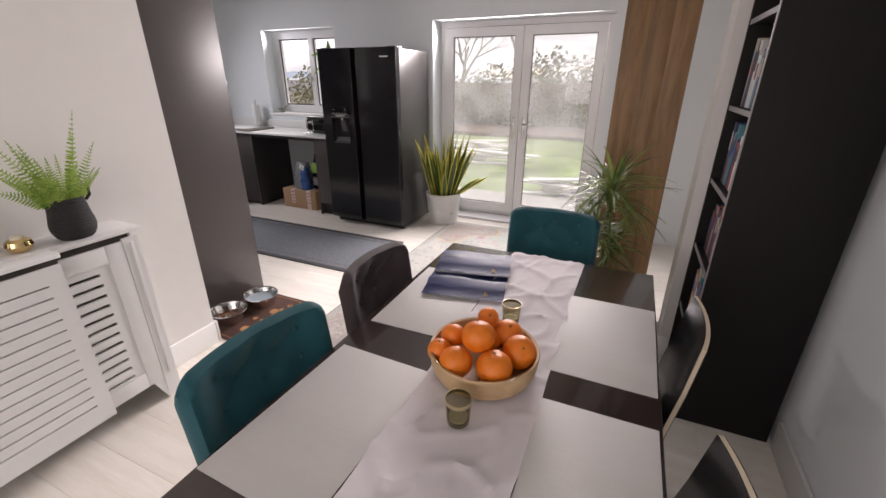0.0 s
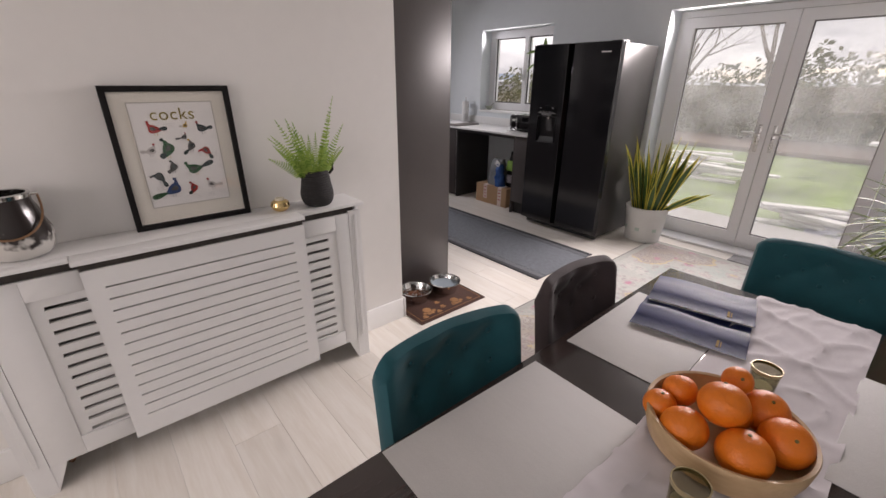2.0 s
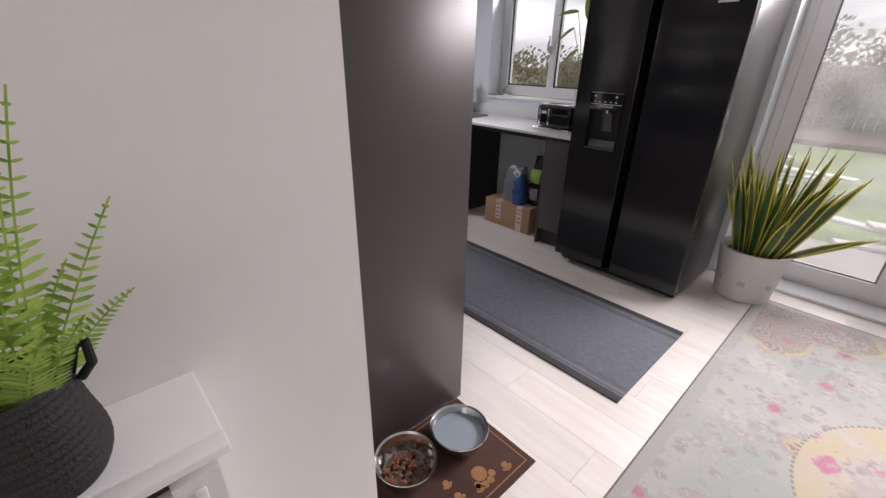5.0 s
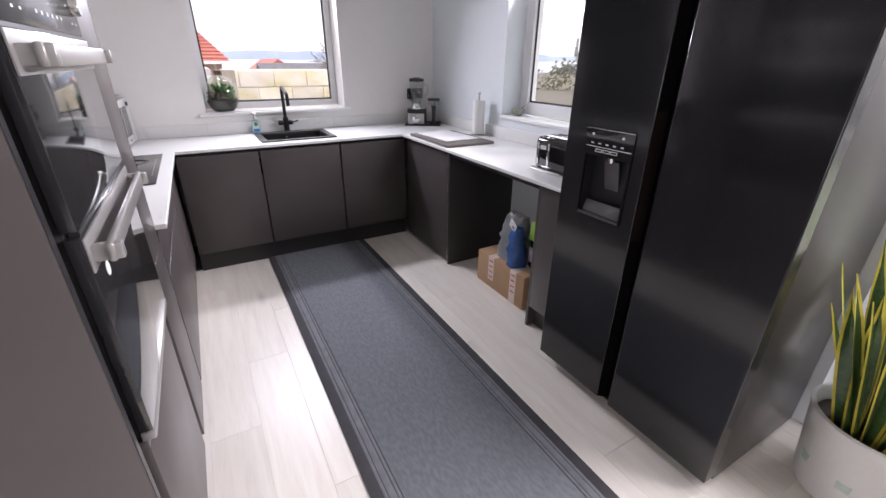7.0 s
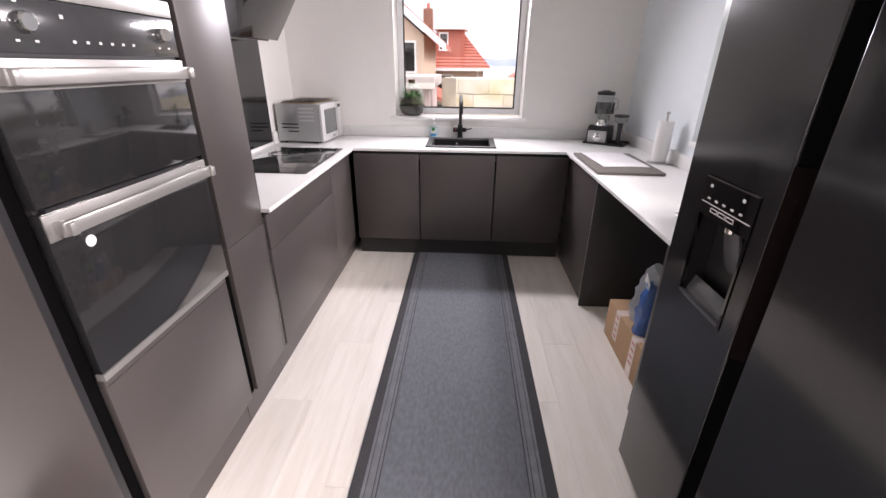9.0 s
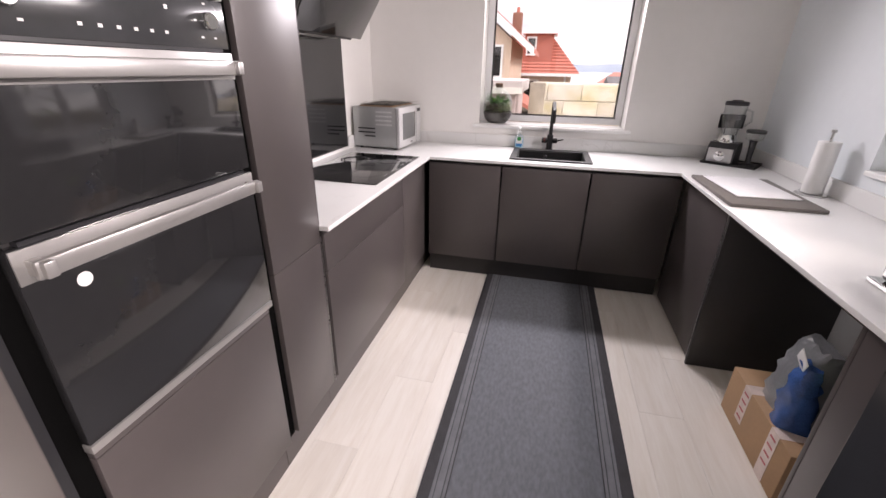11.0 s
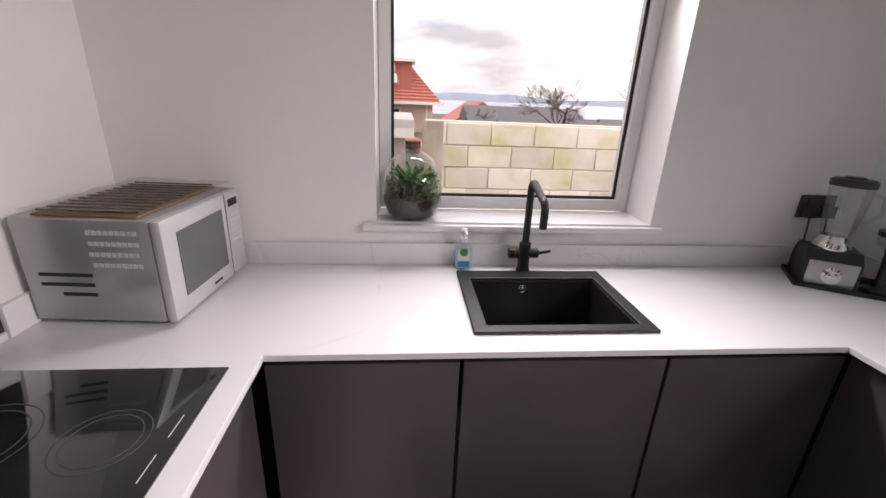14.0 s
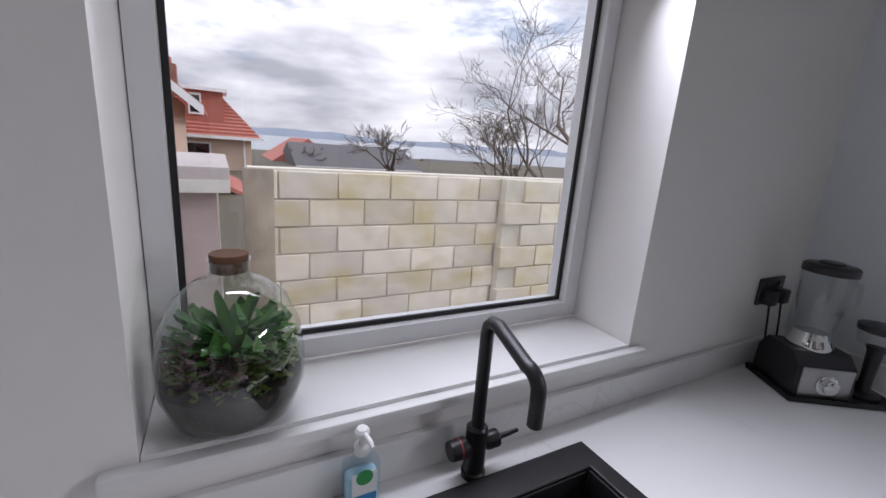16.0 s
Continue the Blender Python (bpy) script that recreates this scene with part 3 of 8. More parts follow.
def base_unit(label, x0, x1, fronts, handle_strip=True):
    """A hob-side unit; fronts are (x0, x1, z0, z1)."""
    u = thing("base_cabinet", ((x0 + x1) / 2, 1.73, 0), label, "cabinet", "fitted base cabinets")
    part("carcass", bx(x0 + 0.001, YK + 0.004, 0.15, x1 - 0.001, 2.01, 0.886), M_CABDARK, u)
    part("plinth", bx(x0, 1.98, 0, x1, 1.995, 0.149), M_CAB, u)
    for a, b, c, d in fronts:
        part("drawer_front" if d - c < 0.5 and len(fronts) > 1 else "door", bx(a + 0.0015, 2.014, c, b - 0.0015, YT, d, 0.0015), M_CAB, u)
    return u


hobu = base_unit("matt graphite drawer cabinet under the hob", -4.29, -3.285, [(-4.29, -3.312, 0.697, 0.866), (-4.29, -3.312, 0.155, 0.693)])
part("grip_channel", join(bx(-3.310, 2.0105, 0.155, -3.289, 2.016, 0.866), bx(-3.2885, 2.0105, 0.155, -3.286, YT, 0.866)), M_STEEL, hobu)
base_unit("matt graphite corner cabinet beside the hob", XW + 0.005, -4.292, [(-4.772, -4.292, 0.155, 0.866)])

XS = -4.788     # face of the sink run
def sink_unit(label, y0, y1, blank=False):
    u = thing("base_cabinet", (-5.1, (y0 + y1) / 2, 0), label, "cabinet", "fitted base cabinets")
    part("carcass", bx(XW + 0.005, y0 + 0.001, 0.15, XS - 0.022, y1 - 0.001, 0.70), M_CABDARK, u)
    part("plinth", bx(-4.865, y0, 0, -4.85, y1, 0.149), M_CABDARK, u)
    part("door", bx(XS - 0.021, y0 + 0.006, 0.155, XS, y1 - 0.006, 0.868, 0.0015), M_CAB, u)
    part("rail", bx(XS - 0.04, y0, 0.86, XS - 0.026, y1, 0.888), M_BLACKPLASTIC, u)
    return u


for a, b in ((2.06, 2.585), (2.585, 3.18), (3.18, 3.742)):
    sink_unit("matt graphite base cabinet under the worktop by the window", a, b)

YR = 3.752      # face of the units below the board
cu = thing("base_cabinet", (-4.43, 4.0, 0), "matt graphite corner cabinet with exposed side panel", "cabinet", "fitted base cabinets")
part("carcass", bx(-4.788, YR + 0.022, 0.15, -4.074, YB - 0.004, 0.886), M_CABDARK, cu)
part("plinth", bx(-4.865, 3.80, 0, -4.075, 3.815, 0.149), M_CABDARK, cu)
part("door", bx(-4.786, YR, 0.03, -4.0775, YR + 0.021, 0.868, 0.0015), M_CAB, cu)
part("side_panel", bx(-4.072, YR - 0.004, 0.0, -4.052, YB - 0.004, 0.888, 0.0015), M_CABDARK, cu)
part("edge_strip", bx(-4.0745, YR - 0.006, 0.03, -4.0725, YR + 0.002, 0.868), M_STEEL, cu)
nu = thing("base_cabinet", (-3.0, 4.0, 0), "narrow matt graphite end cabinet beside the fridge", "cabinet", "fitted base cabinets")
part("carcass", bx(-3.103, YR + 0.022, 0.15, -2.838, YB - 0.004, 0.886), M_CABDARK, nu)
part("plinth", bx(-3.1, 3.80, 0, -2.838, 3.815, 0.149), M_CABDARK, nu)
part("door", bx(-3.103, YR, 0.14, -2.838, YR + 0.021, 0.868, 0.0015), M_CAB, nu)
part("side_panel", bx(-3.122, YR, 0.0, -3.104, YB - 0.004, 0.888, 0.001), M_CAB, nu)
single("worktop_support_rail", bx(-4.05, YR + 0.012, 0.85, -3.124, YR + 0.03, 0.889), M_CABDARK, "dark rail under the worktop over the open bay", "rail")


def worktop():
    bm = plate(XW + 0.002, YK + 0.002, -2.83, YB - 0.002, [(-4.772, 2.072, -2.83, 3.711), (-3.286, YK, -2.83, 2.072), (-5.285, 2.645, -4.875, 3.165)], 0.89, 0.91, "z")
    ob = single("worktop", bm, M_TOP, "white marble-effect worktop on graphite cabinets", "worktop")
    m = ob.modifiers.new("edge", "BEVEL")
    m.width, m.segments, m.limit_method = 0.003, 2, "ANGLE"
    return ob


worktop()
# upstand
single("upstand", bx(XW + 0.001, YK + 0.022, 0.911, XW + 0.018, YB - 0.022, 1.0, 0.002), M_TOP, "white marble-effect upstand under the window", "upstand")
single("upstand", bx(XW + 0.02, YK + 0.001, 0.911, -4.865, YK + 0.018, 1.0, 0.002), M_TOP, "white marble-effect upstand beside the hob", "upstand")
single("upstand", bx(XW + 0.001, YB - 0.02, 0.911, -2.84, YB - 0.001, 1.0, 0.002), M_TOP, "white marble-effect upstand along the garden wall", "upstand")
sp = thing("splashback", (-4.36, YK + 0.01, 0.912), "black glass splashback behind the hob", "splashback")
part("glass_panel", bx(-4.86, YK + 0.002, 0.934, -3.87, YK + 0.009, 1.66), M_GLOSSGLASS, sp)
part("bottom_strip", bx(-4.86, YK + 0.002, 0.911, -3.87, YK + 0.014, 0.933, 0.002), M_WHITEPLASTIC, sp)

hob = thing("hob", (-4.32, 1.76, 0.91), "black glass induction hob set in the worktop", "hob")
part("glass_plate", bx(-4.72, 1.50, 0.9104, -3.92, 2.012, 0.9155, 0.002), M_GLOSSGLASS, hob)
M_RING = surf("grey_ring_print", (0.06, 0.06, 0.062), 0.25)
for hx, hy, r in ((-4.13, 1.86, 0.10), (-4.13, 1.64, 0.08), (-4.50, 1.64, 0.105), (-4.50, 1.87, 0.08)):
    for k in (1.0, 0.82):
        part("cooking_zone", moved(lathe([(r * k, 0), (r * k, 0.0004), (r * k - 0.0025, 0.0004), (r * k - 0.0025, 0)], 48), pose(hx, hy, 0.9156)), M_RING, hob)
for i in range(5):
    part("touch_mark", bx(-4.56 + i * 0.1, 1.985, 0.9156, -4.50 + i * 0.1, 1.987, 0.916), M_LIT, hob)

hood = thing("cooker_hood", (-4.35, 1.55, 1.63), "angled black glass cooker hood on the wall", "cooker hood")
part("body", prism([(YK + 0.004, 1.66), (1.53, 1.645), (1.56, 1.69), (1.60, 1.69), (1.79, 1.97), (1.79, 2.40), (YK + 0.004, 2.40)], -4.76, -3.96, "x"), M_BLACKPLASTIC, hood)
part("glass_front", moved(bx(-0.41, 0, 0, 0.41, 0.012, 0.42, 0.002), pose(-4.36, 1.585, 1.655, -33, 0, 0)), M_BLACKGLASS, hood)
part("filter", bx(-4.6, 1.42, 1.645, -4.12, 1.52, 1.654, 0.002), M_STEEL, hood)
part("lamp_bar", bx(-4.2, 1.5, 1.637, -4.08, 1.53, 1.646, 0.002), M_CHROME, hood)

# sink and tap
snk = thing("sink", (-5.08, 2.905, 0.91), "black composite inset kitchen sink", "sink")
rim = plate(-5.305, 2.625, -4.855, 3.185, [(-5.235, 2.67, -4.895, 3.14)], 0.9105, 0.921, "z")
part("rim", rim, M_SINK, snk)
bowl = join(plate(-5.249, 2.656, -4.881, 3.154, [(-5.235, 2.67, -4.895, 3.14)], 0.735, 0.9100, "z"), bx(-5.249, 2.656, 0.722, -4.881, 3.154, 0.735))
part("bowl", bowl, M_SINK, snk)
for o in snk.children:
    md = o.modifiers.new("edge", "BEVEL")
    md.width, md.segments, md.limit_method = 0.004, 3, "ANGLE"
part("drain", moved(lathe([(0.0, 0.004), (0.018, 0.004), (0.02, 0.001), (0.03, 0.001), (0.034, 0.004), (0.045, 0.004), (0.047, 0.0)], 32), pose(-5.147, 2.885, 0.7352)), M_CHROME, snk, "chrome drain")
for i in range(10):
    a = i * 2 * math.pi / 10
    part("drain_rib", bx(-5.147 + 0.024 * math.cos(a) - 0.003, 2.885 + 0.024 * math.sin(a) - 0.003, 0.7355, -5.147 + 0.024 * math.cos(a) + 0.003, 2.885 + 0.024 * math.sin(a) + 0.003, 0.7395), M_CHROME, snk)
part("overflow", moved(lathe([(0.0, 0.004), (0.006, 0.004), (0.007, 0.001), (0.012, 0.001), (0.014, 0.003), (0.016, 0.0)], 24), pose(-5.2349, 2.87, 0.875, 0, 90, 0)), M_CHROME, snk, "chrome overflow")

TX, TY = -5.328, 2.892
tap = thing("tap", (TX, TY, 0.91), "tall matt black kitchen tap with cross handles", "tap")
part("base", moved(lathe([(0, 0), (0.026, 0), (0.026, 0.012), (0.0225, 0.016), (0.0225, 0.115), (0.018, 0.12), (0, 0.12)], 28), pose(TX, TY, 0.9104)), M_BLACKMETAL, tap)
dx, dy = 0.995, 0.06
sp_pts = [(TX, TY, 1.02), (TX, TY, 1.235), (TX + 0.004 * dx, TY + 0.004 * dy, 1.252), (TX + 0.014 * dx, TY + 0.014 * dy, 1.262), (TX + 0.03 * dx, TY + 0.03 * dy, 1.263)]
for k in range(9):
    a = k / 8 * radians(72)
    sp_pts.append((TX + dx * (0.115 + 0.035 * math.sin(a)), TY + dy * (0.115 + 0.035 * math.sin(a)), 1.225 - 0.04 * (1 - math.cos(a))))
sp_pts += [(TX + dx * 0.15, TY + dy * 0.15, 1.17), (TX + dx * 0.15, TY + dy * 0.15, 1.13)]
part("spout", tube(sp_pts, 0.0135, 16), M_BLACKMETAL, tap)
part("handle_bar", moved(lathe([(0, -0.062), (0.019, -0.062), (0.021, -0.058), (0.021, -0.026), (0.016, -0.022), (0.016, 0.022), (0.019, 0.026), (0.019, 0.052), (0.013, 0.056), (0, 0.056)], 24), pose(TX, TY, 0.985, -90, 0, 0)), M_BLACKMETAL, tap)
part("lever", tube([(TX + 0.0, TY + 0.05, 0.985), (TX + 0.005, TY + 0.07, 0.99), (TX + 0.01, TY + 0.1, 0.998)], [0.007, 0.006, 0.005]), M_BLACKMETAL, tap)
part("marker_ring", moved(lathe([(0.0215, 0), (0.0222, 0.0), (0.0222, 0.002), (0.0215, 0.002)], 24), pose(TX, TY - 0.042, 0.985, -90, 0, 0)), surf("red_mark", (0.4, 0.05, 0.04), 0.4), tap)

# hand soap
soap = thing("soap_bottle", (-5.352, 2.655, 0.91), "clear hand soap bottle with blue label and white pump", "soap bottle")
M_CLEAR = glass("clear_plastic", (0.9, 0.95, 0.97))
part("bottle", moved(join(bx(-0.02, -0.034, 0.001, 0.02, 0.034, 0.10, 0.012, 3), lathe([(0.02, 0.098), (0.014, 0.106), (0.012, 0.115), (0, 0.115)], 20)), pose(-5.352, 2.655, 0.9102)), M_CLEAR, soap)
part("liquid", bx(-5.369, 2.625, 0.914, -5.335, 2.685, 0.985, 0.01, 3), surf("pale_blue_soap", (0.45, 0.66, 0.78), 0.3), soap)
part("label", bx(-5.3318, 2.632, 0.925, -5.3308, 2.678, 0.995, 0.0003, 1), M_WHITEPLASTIC, soap)
part("label_disc", moved(lathe([(0, 0), (0.016, 0), (0.016, 0.0006), (0, 0.0006)], 24), pose(-5.3308, 2.655, 0.985, 0, 90, 0)), surf("green_print", (0.05, 0.32, 0.10), 0.4), soap)
part("label_band", bx(-5.3308, 2.632, 0.925, -5.3302, 2.678, 0.948), surf("blue_print", (0.05, 0.25, 0.55), 0.4), soap)
part("pump", join(moved(lathe([(0.014, 0.112), (0.015, 0.114), (0.015, 0.128), (0.006, 0.131), (0.005, 0.148), (0.013, 0.149), (0.014, 0.158), (0.01, 0.164), (0, 0.165)], 20), pose(-5.352, 2.655, 0.9102)), tube([(-5.352, 2.655, 1.067), (-5.32, 2.66, 1.066), (-5.312, 2.661, 1.06)], [0.006, 0.005, 0.004])), M_WHITEPLASTIC, soap)

# socket
sk = thing("wall_socket", (XW, 4.14, 1.18), "black double wall socket with two plugs", "socket")
part("plate", bx(XW + 0.0005, 4.055, 1.13, XW + 0.01, 4.215, 1.225, 0.003), M_BLACKPLASTIC, sk)
for yy in (4.095, 4.175):
    pl = part("plug", bx(XW + 0.01, yy - 0.022, 1.135, XW + 0.045, yy + 0.022, 1.185, 0.006), M_BLACKPLASTIC, sk)
    part("switch", bx(XW + 0.01, yy - 0.008, 1.195, XW + 0.014, yy + 0.008, 1.21, 0.001), M_BLACKPLASTIC, sk)
    part("cable", tube([(XW + 0.03, yy, 1.137), (XW + 0.036, yy, 1.09), (XW + 0.05, yy - 0.01, 1.0), (XW + 0.06, yy - 0.02, 0.94), (XW + 0.075, yy - 0.02, 0.925)], 0.0035, 6), M_BLACKPLASTIC, sk)

# blender on its tray
M_JUG = glass("clear_jug", (0.93, 0.94, 0.94), 0.02, 0.055)
tray = single("black_tray", join(bx(-5.36, 3.97, 0.911, -5.15, 4.3, 0.919, 0.004), bx(-5.36, 3.97, 0.919, -5.352, 4.3, 0.93, 0.002), bx(-5.158, 3.97, 0.919, -5.15, 4.3, 0.926, 0.002), bx(-5.352, 3.97, 0.919, -5.158, 3.978, 0.926, 0.002), bx(-5.352, 4.292, 0.919, -5.158, 4.3, 0.926, 0.002)), M_BLACKPLASTIC, "glossy black tray under the blender", "tray")
bl = thing("blender", (-5.25, 4.08, 0.92), "black and steel food blender with clear jug", "blender")
bb = prism([(-0.095, 0), (0.095, 0), (0.085, 0.10), (0.05, 0.135), (-0.06, 0.135), (-0.09, 0.09)], -0.085, 0.085, "y")
part("body", moved(bb, pose(-5.26, 4.075, 0.9195)), M_BLACKPLASTIC, bl)
part("front_plate", bx(-5.172, 4.0, 0.925, -5.165, 4.15, 1.02, 0.003), surf("satin_steel_plate", (0.5, 0.5, 0.5), 0.3, 0.9, var=0.03), bl)
part("dial", moved(lathe([(0, 0), (0.032, 0), (0.032, 0.004), (0.022, 0.006), (0.022, 0.022), (0.017, 0.025), (0, 0.025)], 28), pose(-5.165, 4.075, 0.97, 0, 90, 0)), M_CHROME, bl)
part("collar", moved(lathe([(0.06, 0), (0.062, 0.01), (0.05, 0.035), (0.045, 0.05), (0.0, 0.05)], 28), pose(-5.265, 4.075, 1.054)), M_STEELPOLISH, bl)
part("jug", moved(lathe([(0.045, 0), (0.052, 0.03), (0.062, 0.10), (0.066, 0.19), (0.064, 0.19), (0.06, 0.10), (0.05, 0.03), (0.043, 0.004)], 28), pose(-5.265, 4.075, 1.105)), M_JUG, bl)
part("jug_handle", tube([(-5.265, 4.138, 1.27), (-5.262, 4.175, 1.262), (-5.262, 4.182, 1.2), (-5.265, 4.15, 1.165), (-5.265, 4.132, 1.165)], 0.007, 8), M_JUG, bl)
part("lid", moved(lathe([(0, 0.034), (0.03, 0.034), (0.034, 0.028), (0.062, 0.026), (0.069, 0.02), (0.069, 0.0), (0, 0.0)], 28), pose(-5.265, 4.075, 1.294)), M_BLACKPLASTIC, bl)
mc = thing("mill_attachment", (-5.22, 4.235, 0.92), "black hand blender attachment with clear cup", "mill cup")
part("foot", moved(lathe([(0, 0), (0.045, 0), (0.045, 0.012), (0.03, 0.02), (0.0, 0.02)], 24), pose(-5.22, 4.235, 0.9195)), M_BLACKPLASTIC, mc)
part("stem", moved(lathe([(0.018, 0.018), (0.016, 0.06), (0.02, 0.15), (0.026, 0.165), (0, 0.165)], 20), pose(-5.22, 4.235, 0.9195)), M_BLACKPLASTIC, mc)
part("cup", moved(lathe([(0.026, 0.165), (0.05, 0.175), (0.056, 0.22), (0.053, 0.22), (0.047, 0.18), (0.02, 0.17)], 24), pose(-5.22, 4.235, 0.9195)), M_JUG, mc)
part("lid", moved(lathe([(0.057, 0.215), (0.058, 0.232), (0.04, 0.236), (0, 0.236)], 24), pose(-5.22, 4.235, 0.9195)), M_BLACKPLASTIC, mc)



def orbit(ob, cx, cy, deg, to):
    """Turn a thing about a point of the plan and set that point elsewhere."""
    ob.matrix_world = Matrix.Translation((to[0], to[1], 0)) @ Matrix.Rotation(radians(deg), 4, "Z") @ Matrix.Translation((-cx, -cy, 0)) @ ob.matrix_basis


for o in (tray, bl, mc):
    orbit(o, -5.255, 4.135, -32, (-5.195, 4.125))

# boards, paper roll, dish, toaster
M_BOARD = surf("grey_brown_board", (0.14, 0.125, 0.115), 0.5, var=0.15)
single("chopping_board", bx(-4.67, 3.735, 0.9105, -4.06, 4.135, 0.928, 0.003), M_BOARD, "large grey-brown chopping board on the worktop", "chopping board")
single("paper_sheet", moved(bx(-0.22, -0.145, 0, 0.22, 0.145, 0.006, 0.002), pose(-4.42, 3.94, 0.9285, 0, 0, 3)), surf("white_cutting_sheet", (0.78, 0.77, 0.78), 0.5), "thin white cutting sheet lying on the board", "cutting sheet")
rl = thing("kitchen_roll", (-4.44, 4.245, 0.91), "white kitchen roll on an upright holder", "kitchen roll")
part("holder_base", moved(lathe([(0, 0), (0.07, 0), (0.07, 0.008), (0, 0.01)], 28), pose(-4.44, 4.245, 0.9104)), M_STEEL, rl)
part("holder_rod", moved(lathe([(0.006, 0.01), (0.006, 0.315), (0.012, 0.318), (0.012, 0.33), (0, 0.334)], 14), pose(-4.44, 4.245, 0.9104)), M_STEEL, rl)
part("paper", moved(lathe([(0.02, 0.012), (0.047, 0.012), (0.048, 0.016), (0.048, 0.268), (0.047, 0.272), (0.02, 0.272), (0.02, 0.012)], 32), pose(-4.44, 4.245, 0.9104)), surf("tissue_paper", (0.8, 0.8, 0.79), 0.9, var=0.03, bump=0.3, bscale=180), rl)
ds = thing("bird_dish", (-4.16, 4.42, 1.085), "small green-grey bowl on the window sill", "bowl")
part("bowl", moved(lathe([(0, 0), (0.03, 0), (0.032, 0.008), (0.05, 0.035), (0.055, 0.05), (0.051, 0.05), (0.044, 0.03), (0.02, 0.012), (0, 0.01)], 24), pose(-4.16, 4.42, 1.0853)), surf("sage_glaze", (0.28, 0.30, 0.24), 0.35, var=0.2), ds)
part("spoon_rest", tube([(-4.15, 4.42, 1.1), (-4.12, 4.425, 1.14), (-4.08, 4.43, 1.175)], [0.012, 0.01, 0.004]), surf("grey_stone", (0.3, 0.29, 0.27), 0.5), ds)
ts = thing("toaster", (-3.17, 3.95, 0.91), "glossy black and chrome toaster on the worktop", "toaster")
part("body", bx(-3.31, 3.86, 0.925, -3.0, 4.03, 1.10, 0.03, 4), M_BLACKGLASS, ts)
part("base", bx(-3.325, 3.85, 0.911, -2.99, 4.04, 0.93, 0.006), M_STEELPOLISH, ts)
part("top_plate", bx(-3.27, 3.88, 1.099, -3.04, 4.01, 1.106, 0.003), M_CHROME, ts)
for yy in (3.915, 3.965):
    part("slot", bx(-3.25, yy, 1.1062, -3.06, yy + 0.022, 1.107), M_GASKET, ts)
part("lever", bx(-3.335, 3.93, 1.02, -3.31, 3.965, 1.035, 0.004), M_CHROME, ts)
for tx in (-3.28, -3.2):
    part("front_trim", bx(tx, 3.8545, 0.95, tx + 0.015, 3.86, 1.07, 0.002), M_CHROME, ts)
part("badge", bx(-3.255, 3.8545, 1.035, -3.215, 3.859, 1.055), M_LIT, ts)
sc = single("coffee_tin", join(bx(-3.06, 4.1, 0.911, -2.95, 4.2, 1.165, 0.006), bx(-3.03, 4.0985, 1.07, -2.98, 4.1, 1.13)), surf("pale_tin", (0.55, 0.52, 0.48), 0.4, 0.3), "tall pale metal tin behind the toaster", "tin")

# tub beside the hob
tub = thing("protein_tub", (-3.495, 1.80, 0.91), "black plastic supplement tub with grey label", "tub")
part("jar", moved(lathe([(0, 0), (0.075, 0), (0.08, 0.008), (0.08, 0.19), (0.072, 0.21), (0.062, 0.215), (0, 0.215)], 32), pose(-3.495, 1.80, 0.9104) @ Matrix.Diagonal((0.95, 0.95, 1.15, 1))), M_BLACKPLASTIC, tub)
part("lid", moved(lathe([(0.068, 0.215), (0.07, 0.217), (0.07, 0.255), (0.066, 0.26), (0, 0.26)], 32), pose(-3.495, 1.80, 0.9104) @ Matrix.Diagonal((0.95, 0.95, 1.15, 1))), M_BLACKPLASTIC, tub)
part("label", moved(lathe([(0.0805, 0.03), (0.0812, 0.03), (0.0812, 0.12), (0.0805, 0.12)], 32), pose(-3.495, 1.80, 0.9104) @ Matrix.Diagonal((0.95, 0.95, 1.15, 1))), surf("grey_label", (0.22, 0.22, 0.23), 0.4, var=0.35, vscale=20), tub)
for k, (za, w) in enumerate(((0.118, 0.5), (0.100, 0.62), (0.092, 0.4), (0.075, 0.55), (0.06, 0.3), (0.05, 0.45))):
    for az in (-1.2, 0.15, 1.5, 2.9):
        a0 = radians(10) + az
        arc = [(0.0783 * math.cos(a0 + w * j / 6), 0.0783 * math.sin(a0 + w * j / 6)) for j in range(7)]
        part("print_bar", moved(prism([(x, y) for x, y in arc] + [(x * 1.006, y * 1.006) for x, y in reversed(arc)], za * 1.15, za * 1.15 + 0.005), pose(-3.495, 1.80, 0.9104)), M_LIT, tub)
part("cap_rib", moved(lathe([(0.071, 0.222), (0.0725, 0.224), (0.0725, 0.248), (0.071, 0.25)], 32), pose(-3.495, 1.80, 0.9104) @ Matrix.Diagonal((0.95, 0.95, 1.15, 1))), surf("dark_grey_cap", (0.05, 0.05, 0.052), 0.3), tub)

